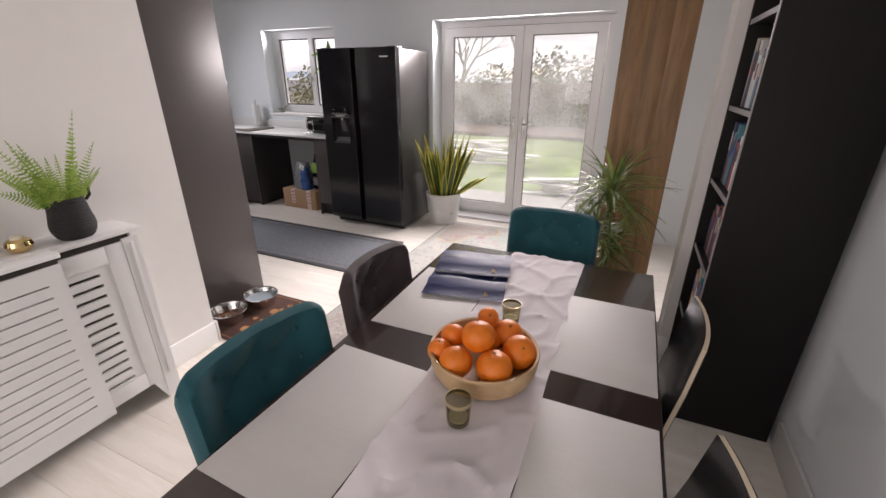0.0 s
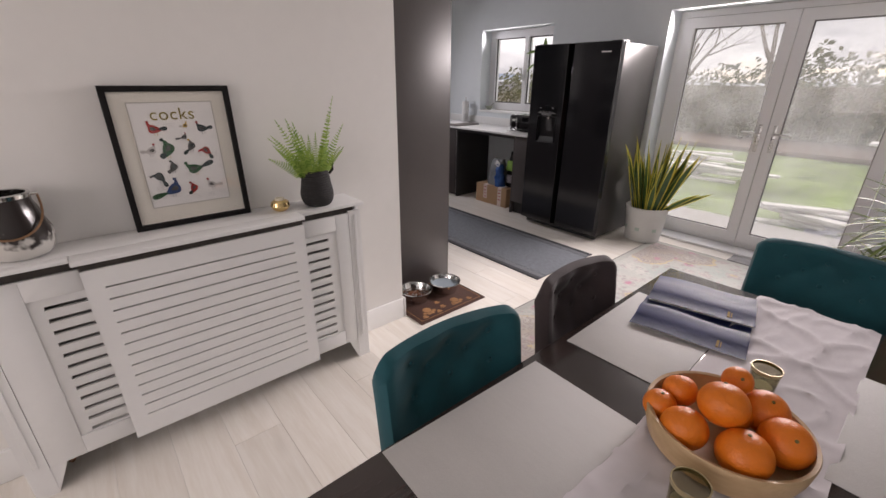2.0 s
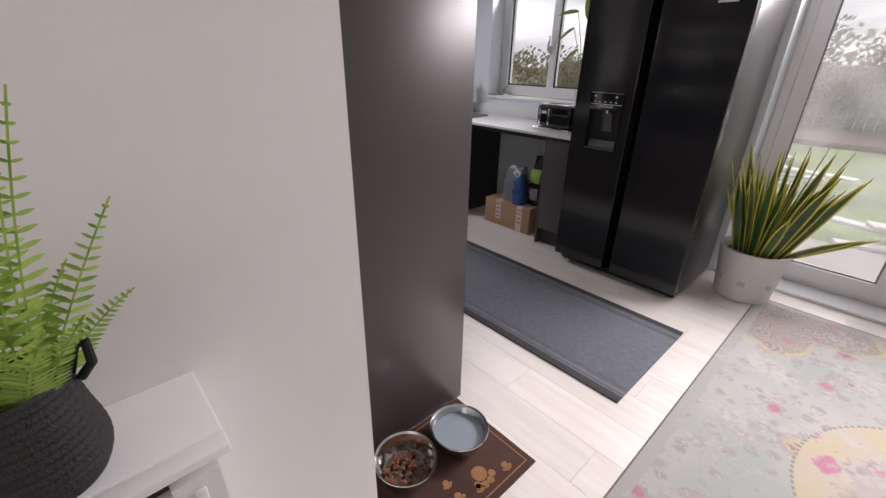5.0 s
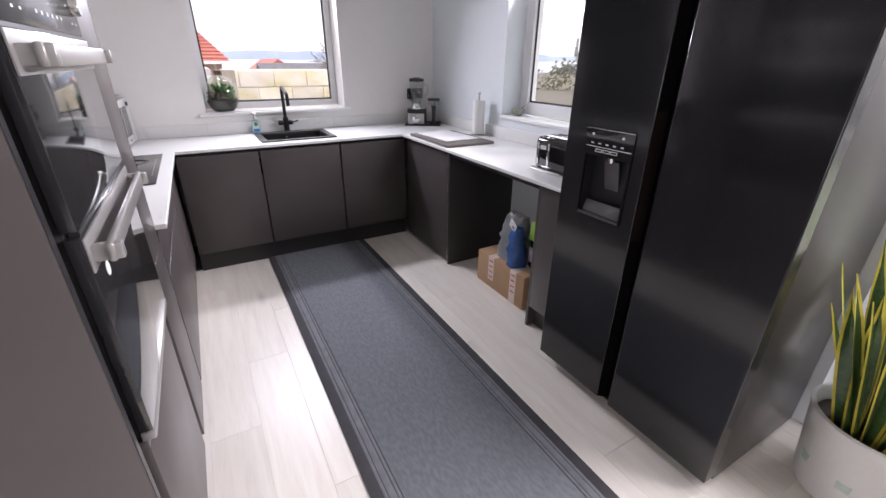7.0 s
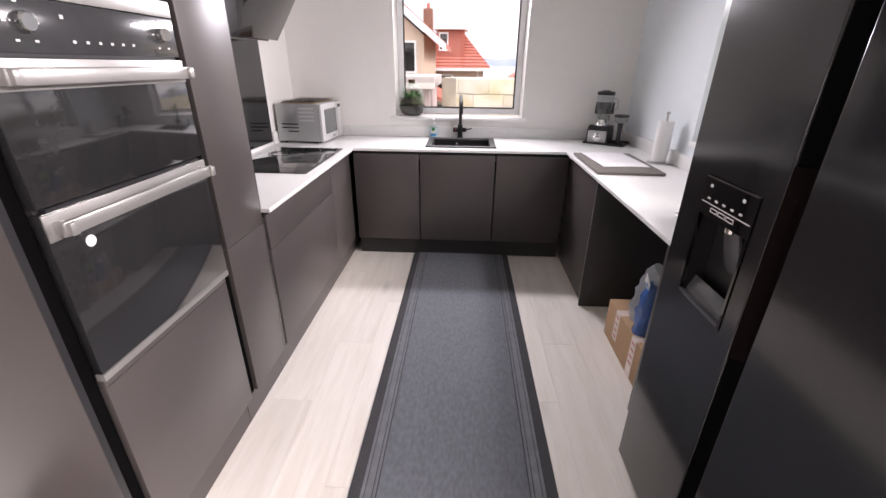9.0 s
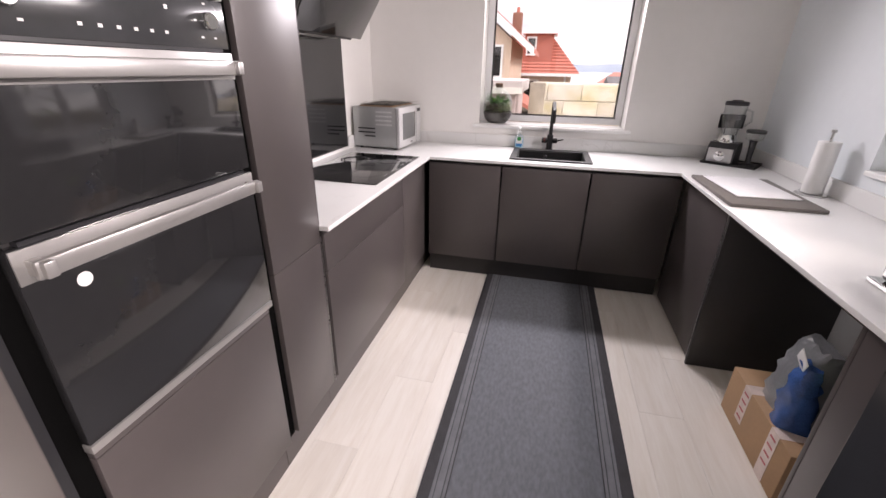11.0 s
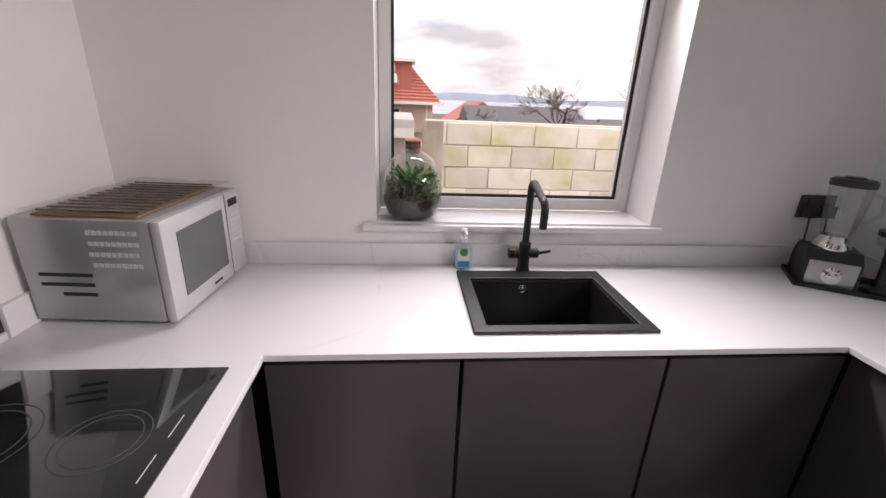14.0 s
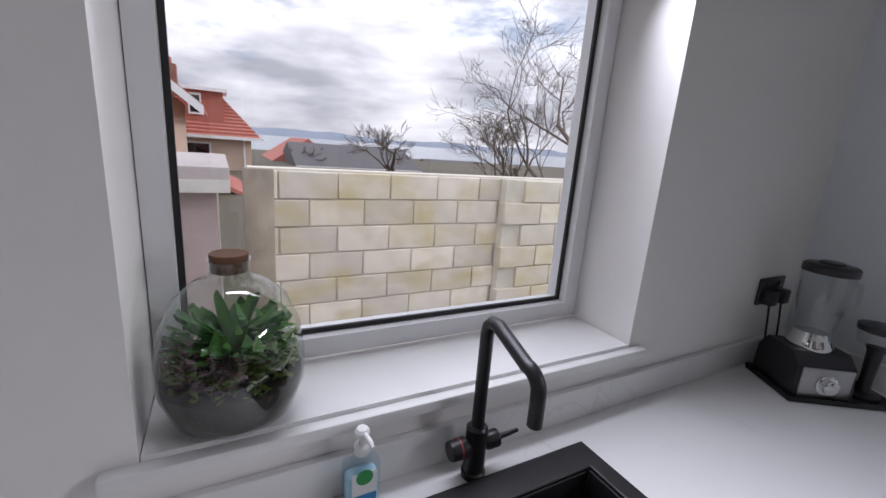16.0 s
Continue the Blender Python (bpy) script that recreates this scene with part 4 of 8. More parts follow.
# microwave
mw = thing("microwave", (-5.14, 1.63, 0.91), "silver microwave oven on the worktop corner", "microwave")
M_SILVER = surf("silver_painted_steel", (0.42, 0.43, 0.43), 0.35, 0.55, var=0.05, vscale=3)
MX0, MX1, MY0, MY1 = -5.355, -4.912, 1.425, 1.805
part("case", bx(MX0, MY0, 0.925, MX1, MY1 - 0.03, 1.215, 0.006), M_SILVER, mw)
part("front", bx(MX0, MY1 - 0.03, 0.925, MX1, MY1, 1.215, 0.008), surf("pale_silver_plastic", (0.58, 0.58, 0.58), 0.35, 0.2, var=0.04), mw)
part("window", bx(MX1 - 0.06, MY1 + 0.0002, 0.98, MX0 + 0.135, MY1 + 0.003, 1.17, 0.001), surf("grey_mesh_window", (0.12, 0.125, 0.125), 0.25), mw)
part("door_seam", bx(MX0 + 0.105, MY1 + 0.0002, 0.93, MX0 + 0.108, MY1 + 0.001, 1.21), M_GASKET, mw)
part("display", bx(MX0 + 0.025, MY1 + 0.0002, 1.165, MX0 + 0.085, MY1 + 0.002, 1.19), M_GASKET, mw)
for i in range(6):
    part("button_row", bx(MX0 + 0.025, MY1 + 0.0002, 1.04 + i * 0.018, MX0 + 0.085, MY1 + 0.0012, 1.05 + i * 0.018), M_LIT, mw)
part("badge", bx(-5.17, MY1 + 0.0002, 0.945, -5.12, MY1 + 0.001, 0.953), M_GASKET, mw)
for i in range(4):
    for k in range(9):
        y0 = 1.615 + k * 0.0145 - 0.004 * (i == 1)
        part("vent_slot", bx(MX1, y0, 1.085 + i * 0.03, MX1 + 0.001, y0 + 0.011, 1.097 + i * 0.03), M_LIT, mw)
for i in range(3):
    part("vent_slot", bx(MX1, 1.465 + 0.05 * (i == 0), 1.0 + i * 0.028, MX1 + 0.001, 1.605, 1.01 + i * 0.028), M_GASKET, mw)
for fx, fy in ((MX0 + 0.04, MY0 + 0.04), (MX1 - 0.04, MY0 + 0.04), (MX0 + 0.04, MY1 - 0.05), (MX1 - 0.04, MY1 - 0.05)):
    part("foot", moved(lathe([(0, 0), (0.014, 0), (0.012, 0.0155), (0, 0.0155)], 12), pose(fx, fy, 0.9102)), M_GASKET, mw)
pk = thing("oven_rack_packet", (-5.12, 1.62, 1.215), "grill rack under crumpled clear film", "grill rack")
part("tray", bx(-5.33, 1.47, 1.216, -4.93, 1.74, 1.222, 0.002), surf("brown_card", (0.25, 0.15, 0.08), 0.6, var=0.2), pk)
for i in range(12):
    part("rack_bar", tube([(-5.32 + i * 0.034, 1.475, 1.228), (-5.32 + i * 0.034, 1.735, 1.228)], 0.0025, 6), M_BLACKMETAL, pk)
film = bmesh.new()
NX, NY = 14, 10
gv = [[film.verts.new((-5.36 + 0.45 * i / NX, 1.455 + 0.33 * j / NY, 1.236 + 0.012 * noise.noise(Vector((i * 0.6, j * 0.6, 3.0))))) for j in range(NY + 1)] for i in range(NX + 1)]
for i in range(NX):
    for j in range(NY):
        film.faces.new((gv[i][j], gv[i + 1][j], gv[i + 1][j + 1], gv[i][j + 1]))
part("film", film, glass("cling_film", (0.85, 0.85, 0.83), 0.15), pk)
for o in (mw, pk):
    orbit(o, MX1, MY1, -4, (MX1, MY1))

# fridge
fr = thing("fridge", (-2.415, 4.0, 0), "large glossy black american style fridge freezer", "fridge")
FXL, FXR, FYF, FYB, FZT = -2.824, -1.938, 3.60, 4.29, 1.776
FG = -2.408
part("cabinet", bx(FXL + 0.004, 3.678, 0.03, FXR - 0.004, FYB, FZT - 0.012, 0.006), M_FRIDGESIDE, fr, "dark metallic fridge sides")
part("hinge_cover", bx(FXR - 0.12, 3.645, FZT - 0.011, FXR - 0.02, 3.765, FZT + 0.008, 0.004), M_BLACKPLASTIC, fr)
part("hinge_cover", bx(FXL + 0.02, 3.645, FZT - 0.011, FXL + 0.12, 3.765, FZT + 0.008, 0.004), M_BLACKPLASTIC, fr)
part("kick_plate", bx(FXL + 0.02, 3.685, 0.004, FXR - 0.02, 3.705, 0.066), M_BLACKPLASTIC, fr)
for fx in (FXL + 0.05, FXR - 0.05):
    part("foot", moved(lathe([(0, 0), (0.02, 0), (0.016, 0.03), (0, 0.03)], 14), pose(fx, 3.70, 0.0005)), M_BLACKPLASTIC, fr)
DX0, DX1, DZ0, DZ1 = -2.718, -2.494, 0.882, 1.238


def fridge_door(x0, x1, holes=()):
    """Door slab with a bevelled grip edge on the middle side."""
    bm = plate(x0, 0.066, x1, FZT, list(holes), FYF, FYF + 0.07)
    return bm


ld = part("freezer_door", fridge_door(FXL, FG - 0.03, [(DX0, DZ0, DX1, DZ1)]), M_FRIDGE, fr)
rd = part("fridge_door", fridge_door(FG + 0.03, FXR), M_FRIDGE, fr)
for o in (ld, rd):
    md = o.modifiers.new("edge", "BEVEL")
    md.width, md.segments, md.limit_method = 0.004, 3, "ANGLE"
for a, b in ((FG - 0.03, FG - 0.004), (FG + 0.004, FG + 0.03)):
    inner = b if a < FG - 0.01 else a
    outer = a if a < FG - 0.01 else b
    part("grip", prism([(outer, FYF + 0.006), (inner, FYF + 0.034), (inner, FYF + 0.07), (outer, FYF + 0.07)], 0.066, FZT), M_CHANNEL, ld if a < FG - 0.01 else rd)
part("grip_insert", prism([(FG - 0.029, FYF + 0.001), (FG - 0.008, FYF + 0.024), (FG - 0.005, FYF + 0.033), (FG - 0.029, FYF + 0.01)], 0.845, 1.32), surf("dark_red_brown_trim", (0.007, 0.004, 0.004), 0.8, ior=1.15), ld)
dsp = part("dispenser", plate(DX0, DZ0, DX1, DZ1, [(DX0 + 0.008, DZ0 + 0.012, DX1 - 0.008, DZ1 - 0.105)], FYF - 0.003, FYF + 0.008), M_BLACKGLASS, ld)
part("niche", join(bx(DX0 + 0.002, FYF + 0.06, DZ0 + 0.002, DX1 - 0.002, FYF + 0.066, DZ1 - 0.002), bx(DX0 + 0.002, FYF + 0.009, DZ0 + 0.002, DX0 + 0.008, FYF + 0.06, DZ1 - 0.1), bx(DX1 - 0.008, FYF + 0.009, DZ0 + 0.002, DX1 - 0.002, FYF + 0.06, DZ1 - 0.1)), M_BLACKPLASTIC, dsp)
part("drip_tray", bx(DX0 + 0.008, FYF - 0.004, DZ0 + 0.002, DX1 - 0.008, FYF + 0.06, DZ0 + 0.014, 0.002), surf("dark_grey_tray", (0.06, 0.06, 0.065), 0.25), dsp)
part("paddle", moved(bx(-0.035, -0.004, -0.14, 0.035, 0.004, 0.0, 0.003), pose(-2.606, FYF + 0.034, 1.115, 14, 0, 0)), surf("grey_paddle", (0.09, 0.09, 0.095), 0.2), dsp)
part("spout", moved(lathe([(0, 0), (0.016, 0), (0.02, 0.03), (0.02, 0.04), (0, 0.04)], 18), pose(-2.606, FYF + 0.03, 1.11)), M_STEELPOLISH, dsp)
part("key_line", bx(DX0 + 0.006, FYF - 0.0042, 1.166, DX1 - 0.006, FYF - 0.003, 1.1685), M_LIT, dsp)
for i in range(5):
    part("key_mark", bx(DX0 + 0.03 + i * 0.035, FYF - 0.0042, 1.178, DX0 + 0.042 + i * 0.035, FYF - 0.003, 1.183), M_LIT, dsp)
for i in range(2):
    part("key_mark", bx(DX0 + 0.03 + i * 0.14, FYF - 0.0042, 1.21, DX0 + 0.04 + i * 0.14, FYF - 0.003, 1.218), M_LIT, dsp)
part("top_line", bx(DX0 + 0.004, FYF - 0.0045, DZ1 - 0.004, DX1 - 0.004, FYF - 0.003, DZ1 - 0.001), M_STEELPOLISH, dsp)
for i in range(3):
    x0 = DX0 + 0.055 + i * 0.036
    part("mode_key", plate(x0, 1.148, x0 + 0.032, 1.16, [(x0 + 0.0025, 1.1505, x0 + 0.0295, 1.1575)], FYF - 0.0042, FYF - 0.003), M_LIT, dsp)
part("splash_guard", moved(bx(-0.09, -0.003, 0, 0.09, 0.003, 0.05, 0.002), pose((DX0 + DX1) / 2, FYF + 0.012, DZ0 + 0.014, -22, 0, 0)), surf("smoked_clear_guard", (0.10, 0.105, 0.11), 0.12), dsp)
part("badge", bx(-2.11, FYF - 0.0012, 1.69, -2.02, FYF - 0.0002, 1.70), M_LIT, rd)

# open bay: parcel and bags
M_CARD = surf("brown_cardboard", (0.40, 0.25, 0.14), 0.75, var=0.1, vscale=4, bump=0.1, bscale=90)
bxo = thing("cardboard_box", (-3.5, 3.99, 0), "sealed brown cardboard box with printed tape", "box")
part("carton", bx(-3.76, 3.83, 0.0005, -3.25, 4.15, 0.235, 0.004), M_CARD, bxo)
M_TAPE = surf("printed_tape", (0.66, 0.55, 0.50), 0.35, var=0.2, vscale=18)
M_REDP = surf("red_print", (0.42, 0.07, 0.08), 0.4)
for tx in (-3.60, -3.36):
    tp = part("tape", join(bx(tx - 0.03, 3.8285, 0.06 if tx < -3.5 else 0.0, tx + 0.03, 3.8295, 0.236), bx(tx - 0.03, 3.83, 0.2352, tx + 0.03, 4.15, 0.236)), M_TAPE, bxo)
    for i in range(4):
        part("print_bar", bx(tx - 0.02, 3.8278, 0.08 + i * 0.04, tx + 0.02, 3.8284, 0.09 + i * 0.04), M_REDP, tp)


def sack(bmname, cx, cy, z0, w, d, h, seed, lean=0.0):
    """A crumpled bag body, narrower at its top."""
    bm = bmesh.new()
    n, rings = 22, []
    for k in range(11):
        t = k / 10
        ring = []
        for i in range(n):
            a = 2 * math.pi * i / n
            sx = math.copysign(abs(math.cos(a)) ** 0.6, math.cos(a)) * w / 2
            sy = math.copysign(abs(math.sin(a)) ** 0.6, math.sin(a)) * d / 2
            f = 1.0 - 0.3 * t ** 3
            g = 0.018 * noise.noise(Vector((sx * 16, sy * 16 + seed, t * 7)))
            ring.append(bm.verts.new((cx + sx * f + g + lean * t, cy + sy * (f - 0.35 * t ** 2) + g, z0 + h * t + 0.02 * noise.noise(Vector((i * 0.8, seed, 1.0))) * t)))
        rings.append(ring)
    for a, b in zip(rings, rings[1:]):
        for i in range(n):
            bm.faces.new((a[i], a[(i + 1) % n], b[(i + 1) % n], b[i]))
    bm.faces.new(rings[0][::-1])
    bm.faces.new(rings[-1])
    return bm


bag = thing("shopping_bag", (-3.50, 3.95, 0.236), "grey and blue plastic carrier bag on the box", "bag")
part("body", sack("bag", -3.51, 3.96, 0.2365, 0.23, 0.18, 0.32, 2.0), surf("grey_plastic_bag", (0.20, 0.21, 0.22), 0.3, var=0.25, vscale=9, bump=0.3, bscale=30), bag)
part("blue_pack", sack("pack", -3.43, 3.895, 0.2365, 0.12, 0.10, 0.27, 7.0), surf("blue_plastic_pack", (0.035, 0.09, 0.26), 0.25, var=0.5, vscale=14), bag)
part("receipt", moved(bx(-0.035, -0.002, -0.04, 0.035, 0.002, 0.04, 0.001), pose(-3.455, 3.875, 0.51, 15, 35, 0)), M_WHITEPLASTIC, bag)
bag2 = thing("feed_sack", (-3.27, 4.0, 0.236), "black and lime green printed sack", "sack")
part("body", sack("sack", -3.30, 4.02, 0.2365, 0.17, 0.14, 0.42, 11.0), surf("black_printed_film", (0.02, 0.02, 0.022), 0.25, var=0.3, vscale=10), bag2)
part("green_panel", moved(bx(-0.05, -0.006, -0.06, 0.05, 0.006, 0.06, 0.005), pose(-3.31, 3.945, 0.5, -8, 0, 4)), surf("lime_print", (0.30, 0.52, 0.10), 0.35, var=0.25, vscale=20), bag2)
part("label_panel", moved(bx(-0.04, -0.005, -0.05, 0.04, 0.005, 0.05, 0.004), pose(-3.31, 3.94, 0.34, 0, 0, 4)), surf("mixed_label", (0.4, 0.38, 0.42), 0.4, var=0.6, vscale=30), bag2)

# carpet runner
M_RUN = surf("grey_blue_ribbed_pile", (0.165, 0.178, 0.20), 0.95, var=0.26, vscale=26, bump=0.7, bscale=300, stretch=(1.2, 2.6, 1))
M_RUND = surf("dark_pile_border", (0.05, 0.05, 0.055), 0.95, var=0.2, vscale=20, bump=0.5, bscale=420)
M_RUNL = surf("mid_pile_stripe", (0.17, 0.178, 0.195), 0.95, var=0.2, vscale=20, bump=0.5, bscale=420)
M_RUNM = surf("dark_pile_line", (0.055, 0.057, 0.062), 0.95, var=0.2, vscale=20, bump=0.5, bscale=420)
rn = thing("carpet_runner", (-3.31, 2.93, 0), "long grey ribbed carpet runner with dark borders", "runner")
part("field", bx(-4.872, 2.638, 0.0005, -1.766, 3.222, 0.008, 0.002), M_RUN, rn)
for s, y0 in ((1, 2.53), (-1, 3.33)):
    for nm, d0, d1, h, mt in (("border", 0.0, 0.045, 0.0085, M_RUND), ("stripe", 0.0455, 0.058, 0.0082, M_RUNL), ("line", 0.0582, 0.0612, 0.0074, M_RUNM), ("stripe", 0.0614, 0.088, 0.0082, M_RUNL), ("line", 0.0882, 0.0916, 0.0074, M_RUNM), ("stripe", 0.0918, 0.103, 0.0082, M_RUNL), ("line", 0.1032, 0.1078, 0.0074, M_RUNM)):
        part(nm, bx(-4.872, y0 + s * d0, 0.0005, -1.766, y0 + s * d1, h, 0.001), mt, rn)

# bottle garden on the sill
bg = thing("bottle_garden", (-5.46, 2.455, 1.085), "glass bottle terrarium with cork and green plants", "terrarium")
BGP = pose(-5.46, 2.455, 1.0853) @ Matrix.Diagonal((1.03, 1.03, 0.95, 1))
M_BOTTLE = glass("bottle_glass", (0.92, 0.955, 0.94), 0.03, 0.085)
part("bottle", moved(lathe([(0, 0.003), (0.07, 0.003), (0.095, 0.025), (0.112, 0.075), (0.113, 0.13), (0.105, 0.185), (0.085, 0.235), (0.055, 0.265), (0.033, 0.274), (0.0305, 0.283), (0.0305, 0.302), (0.0325, 0.306), (0.029, 0.306), (0.029, 0.283)], 40), BGP), M_BOTTLE, bg)
part("cork", moved(lathe([(0, 0.284), (0.027, 0.284), (0.0278, 0.29), (0.0283, 0.306), (0.029, 0.314), (0.028, 0.316), (0, 0.316)], 24), BGP), surf("cork", (0.15, 0.07, 0.035), 0.8, var=0.3, vscale=60), bg)
part("soil", moved(lathe([(0, 0.006), (0.067, 0.006), (0.092, 0.027), (0.108, 0.072), (0.109, 0.092), (0.06, 0.105), (0, 0.11)], 28), BGP), M_SOIL, bg)


def leaf_blade(bm, p, d, up, length, width, curl=0.3, seg=4):
    """One narrow leaf from p, bending over as it goes."""
    d, up = Vector(d).normalized(), Vector(up).normalized()
    side = d.cross(up).normalized()
    prev, pos = None, Vector(p)
    for k in range(seg + 1):
        t = k / seg
        w = width * math.sin(math.pi * min(0.96, 0.12 + 0.88 * t)) ** 0.8
        a, c, b = bm.verts.new(pos - side * w / 2), bm.verts.new(pos - up * w * 0.16), bm.verts.new(pos + side * w / 2)
        if prev:
            bm.faces.new((prev[0], prev[1], c, a))
            bm.faces.new((prev[1], prev[2], b, c))
        prev = (a, c, b)
        d = (d - up * curl / seg).normalized()
        up = side.cross(d).normalized()
        pos = pos + d * length / seg


def leaf_mat(name, a, b, rough=0.45, scale=14.0, trans=0.25):
    """Leaf colour that varies from leaf to leaf."""
    m = bpy.data.materials.new(name)
    m.use_nodes = True
    n, l = m.node_tree.nodes, m.node_tree.links
    p = n["Principled BSDF"]
    g = n.new("ShaderNodeNewGeometry")
    t = n.new("ShaderNodeTexNoise")
    t.inputs["Scale"].default_value = scale
    ad = n.new("ShaderNodeMath")
    ad.operation = "MULTIPLY_ADD"
    l.new(g.outputs["Random Per Island"], ad.inputs[0])
    ad.inputs[1].default_value = 0.6
    l.new(t.outputs["Fac"], ad.inputs[2])
    r = n.new("ShaderNodeValToRGB")
    r.color_ramp.elements[0].position, r.color_ramp.elements[1].position = 0.4, 1.05
    r.color_ramp.elements[0].color, r.color_ramp.elements[1].color = (*a, 1), (*b, 1)
    l.new(ad.outputs[0], r.inputs[0])
    l.new(r.outputs[0], p.inputs["Base Color"])
    p.inputs["Roughness"].default_value = rough
    p.inputs["Subsurface Weight"].default_value = 0.0
    o = n["Material Output"]
    tr = n.new("ShaderNodeBsdfTranslucent")
    l.new(r.outputs[0], tr.inputs["Color"])
    mx = n.new("ShaderNodeMixShader")
    mx.inputs[0].default_value = trans
    l.new(p.outputs[0], mx.inputs[1])
    l.new(tr.outputs[0], mx.inputs[2])
    l.new(mx.outputs[0], o.inputs["Surface"])
    return m


rng = random.Random(5)
M_LEAFDARK = leaf_mat("fern_green_dark", (0.015, 0.07, 0.012), (0.07, 0.22, 0.03))
M_LEAFMOSS = leaf_mat("moss_green", (0.05, 0.09, 0.02), (0.18, 0.24, 0.05))
M_LEAFRED = leaf_mat("purple_leaf", (0.05, 0.02, 0.025), (0.17, 0.08, 0.08))
M_LEAFPALE = leaf_mat("pale_edged_leaf", (0.10, 0.20, 0.06), (0.46, 0.54, 0.30))
BGX, BGY, BGZ = -5.46, 2.455, 1.085


def in_bottle(bm):
    """Leaves press against the inside of the glass, never through it."""
    for v in bm.verts:
        h = v.co.z - BGZ
        lim = 0.107 if h < 0.16 else max(0.02, 0.107 - 0.55 * max(0.0, h - 0.16) - 2.2 * max(0.0, h - 0.215))
        d = Vector((v.co.x - BGX, v.co.y - BGY))
        if d.length > lim:
            d = d.normalized() * lim
            v.co.x, v.co.y = BGX + d.x, BGY + d.y
        v.co.z = min(v.co.z, BGZ + 0.252)
    return bm


pl = bmesh.new()
for i in range(95):
    a, r = rng.uniform(0, 6.283), rng.uniform(0.0, 0.06)
    q = (BGX + r * math.cos(a), BGY + r * math.sin(a), BGZ + 0.125 + rng.uniform(0, 0.03))
    leaf_blade(pl, q, (0.75 * math.cos(a), 0.75 * math.sin(a), rng.uniform(0.3, 1.5)), (-math.cos(a), -math.sin(a), 1), rng.uniform(0.06, 0.115), 0.021, rng.uniform(0.3, 1.0), 5)
part("fern", in_bottle(pl), M_LEAFDARK, bg)
for nm, mt, cnt, a0, a1, z0, z1 in (("moss", M_LEAFMOSS, 520, 0, 6.283, 0.085, 0.135), ("creeper", M_LEAFRED, 170, -1.9, 0.3, 0.10, 0.155), ("succulent", M_LEAFPALE, 190, 0.2, 1.5, 0.10, 0.17)):
    pl = bmesh.new()
    for i in range(cnt):
        a, r = rng.uniform(a0, a1), 0.106 * math.sqrt(rng.uniform(0.12, 1))
        q = (BGX + r * math.cos(a), BGY + r * math.sin(a), BGZ + rng.uniform(z0, z1))
        leaf_blade(pl, q, (rng.uniform(-1, 1) + 0.5 * math.cos(a), rng.uniform(-1, 1) + 0.5 * math.sin(a), rng.uniform(0, 1)), (0, 0, 1), rng.uniform(0.012, 0.026), rng.uniform(0.008, 0.014), 0.5, 2)
    part(nm, in_bottle(pl), mt, bg)

# ---- dining room ----
# radiator cover
CY0, CY1, CXF = -0.40, 1.02, -1.812
M_COVER = surf("white_satin_mdf", (0.78, 0.78, 0.775), 0.38, var=0.025, vscale=2)
rc = thing("radiator_cover", (-1.9, 0.31, 0), "white painted slatted radiator cover with stepped shelf", "radiator cover")
part("shelf", bx(XR + 0.001, CY0 - 0.02, 0.882, -1.835, CY1 + 0.02, 0.90, 0.004), M_COVER, rc)
part("shelf_front", bx(-1.834, -0.085, 0.882, -1.752, 0.715, 0.90, 0.004), M_COVER, rc)
part("shelf_edge", bx(-1.834, -0.34, 0.8825, -1.80, -0.087, 0.8995, 0.004), M_COVER, rc)
part("shelf_edge", bx(-1.834, 0.717, 0.8825, -1.80, CY1 + 0.02, 0.8995, 0.004), M_COVER, rc)


def slots(y0, y1, z0, z1, n, h=0.007):
    return [(y0, z0 + (z1 - z0) * i / (n - 1) - h / 2, y1, z0 + (z1 - z0) * i / (n - 1) + h / 2) for i in range(n)]


part("centre_panel", plate(-0.07, 0.12, 0.712, 0.853, slots(-0.016, 0.658, 0.21, 0.781, 13), CXF + 0.018, CXF + 0.04, "x"), M_COVER, rc)
for y0, y1, s0, s1 in ((-0.335, -0.072, -0.19, -0.072), (0.714, 0.955, 0.714, 0.845)):
    part("side_panel", plate(y0, 0.12, y1, 0.85, slots(s0 + 0.002, s1 - 0.002, 0.215, 0.737, 12, 0.015), CXF - 0.018, CXF - 0.006, "x"), M_COVER, rc)
    fr0, fr1 = (y0, -0.225) if y0 < 0 else (0.885, y1)
    part("side_frame", join(bx(CXF - 0.005, fr0, 0.12, CXF, fr1, 0.85, 0.0015), bx(CXF - 0.005, y0 if y0 > 0 else fr1, 0.12, CXF, fr0 if y0 > 0 else y1, 0.2, 0.0015), bx(CXF - 0.005, y0 if y0 > 0 else fr1, 0.775, CXF, fr0 if y0 > 0 else y1, 0.85, 0.0015)), M_COVER, rc)
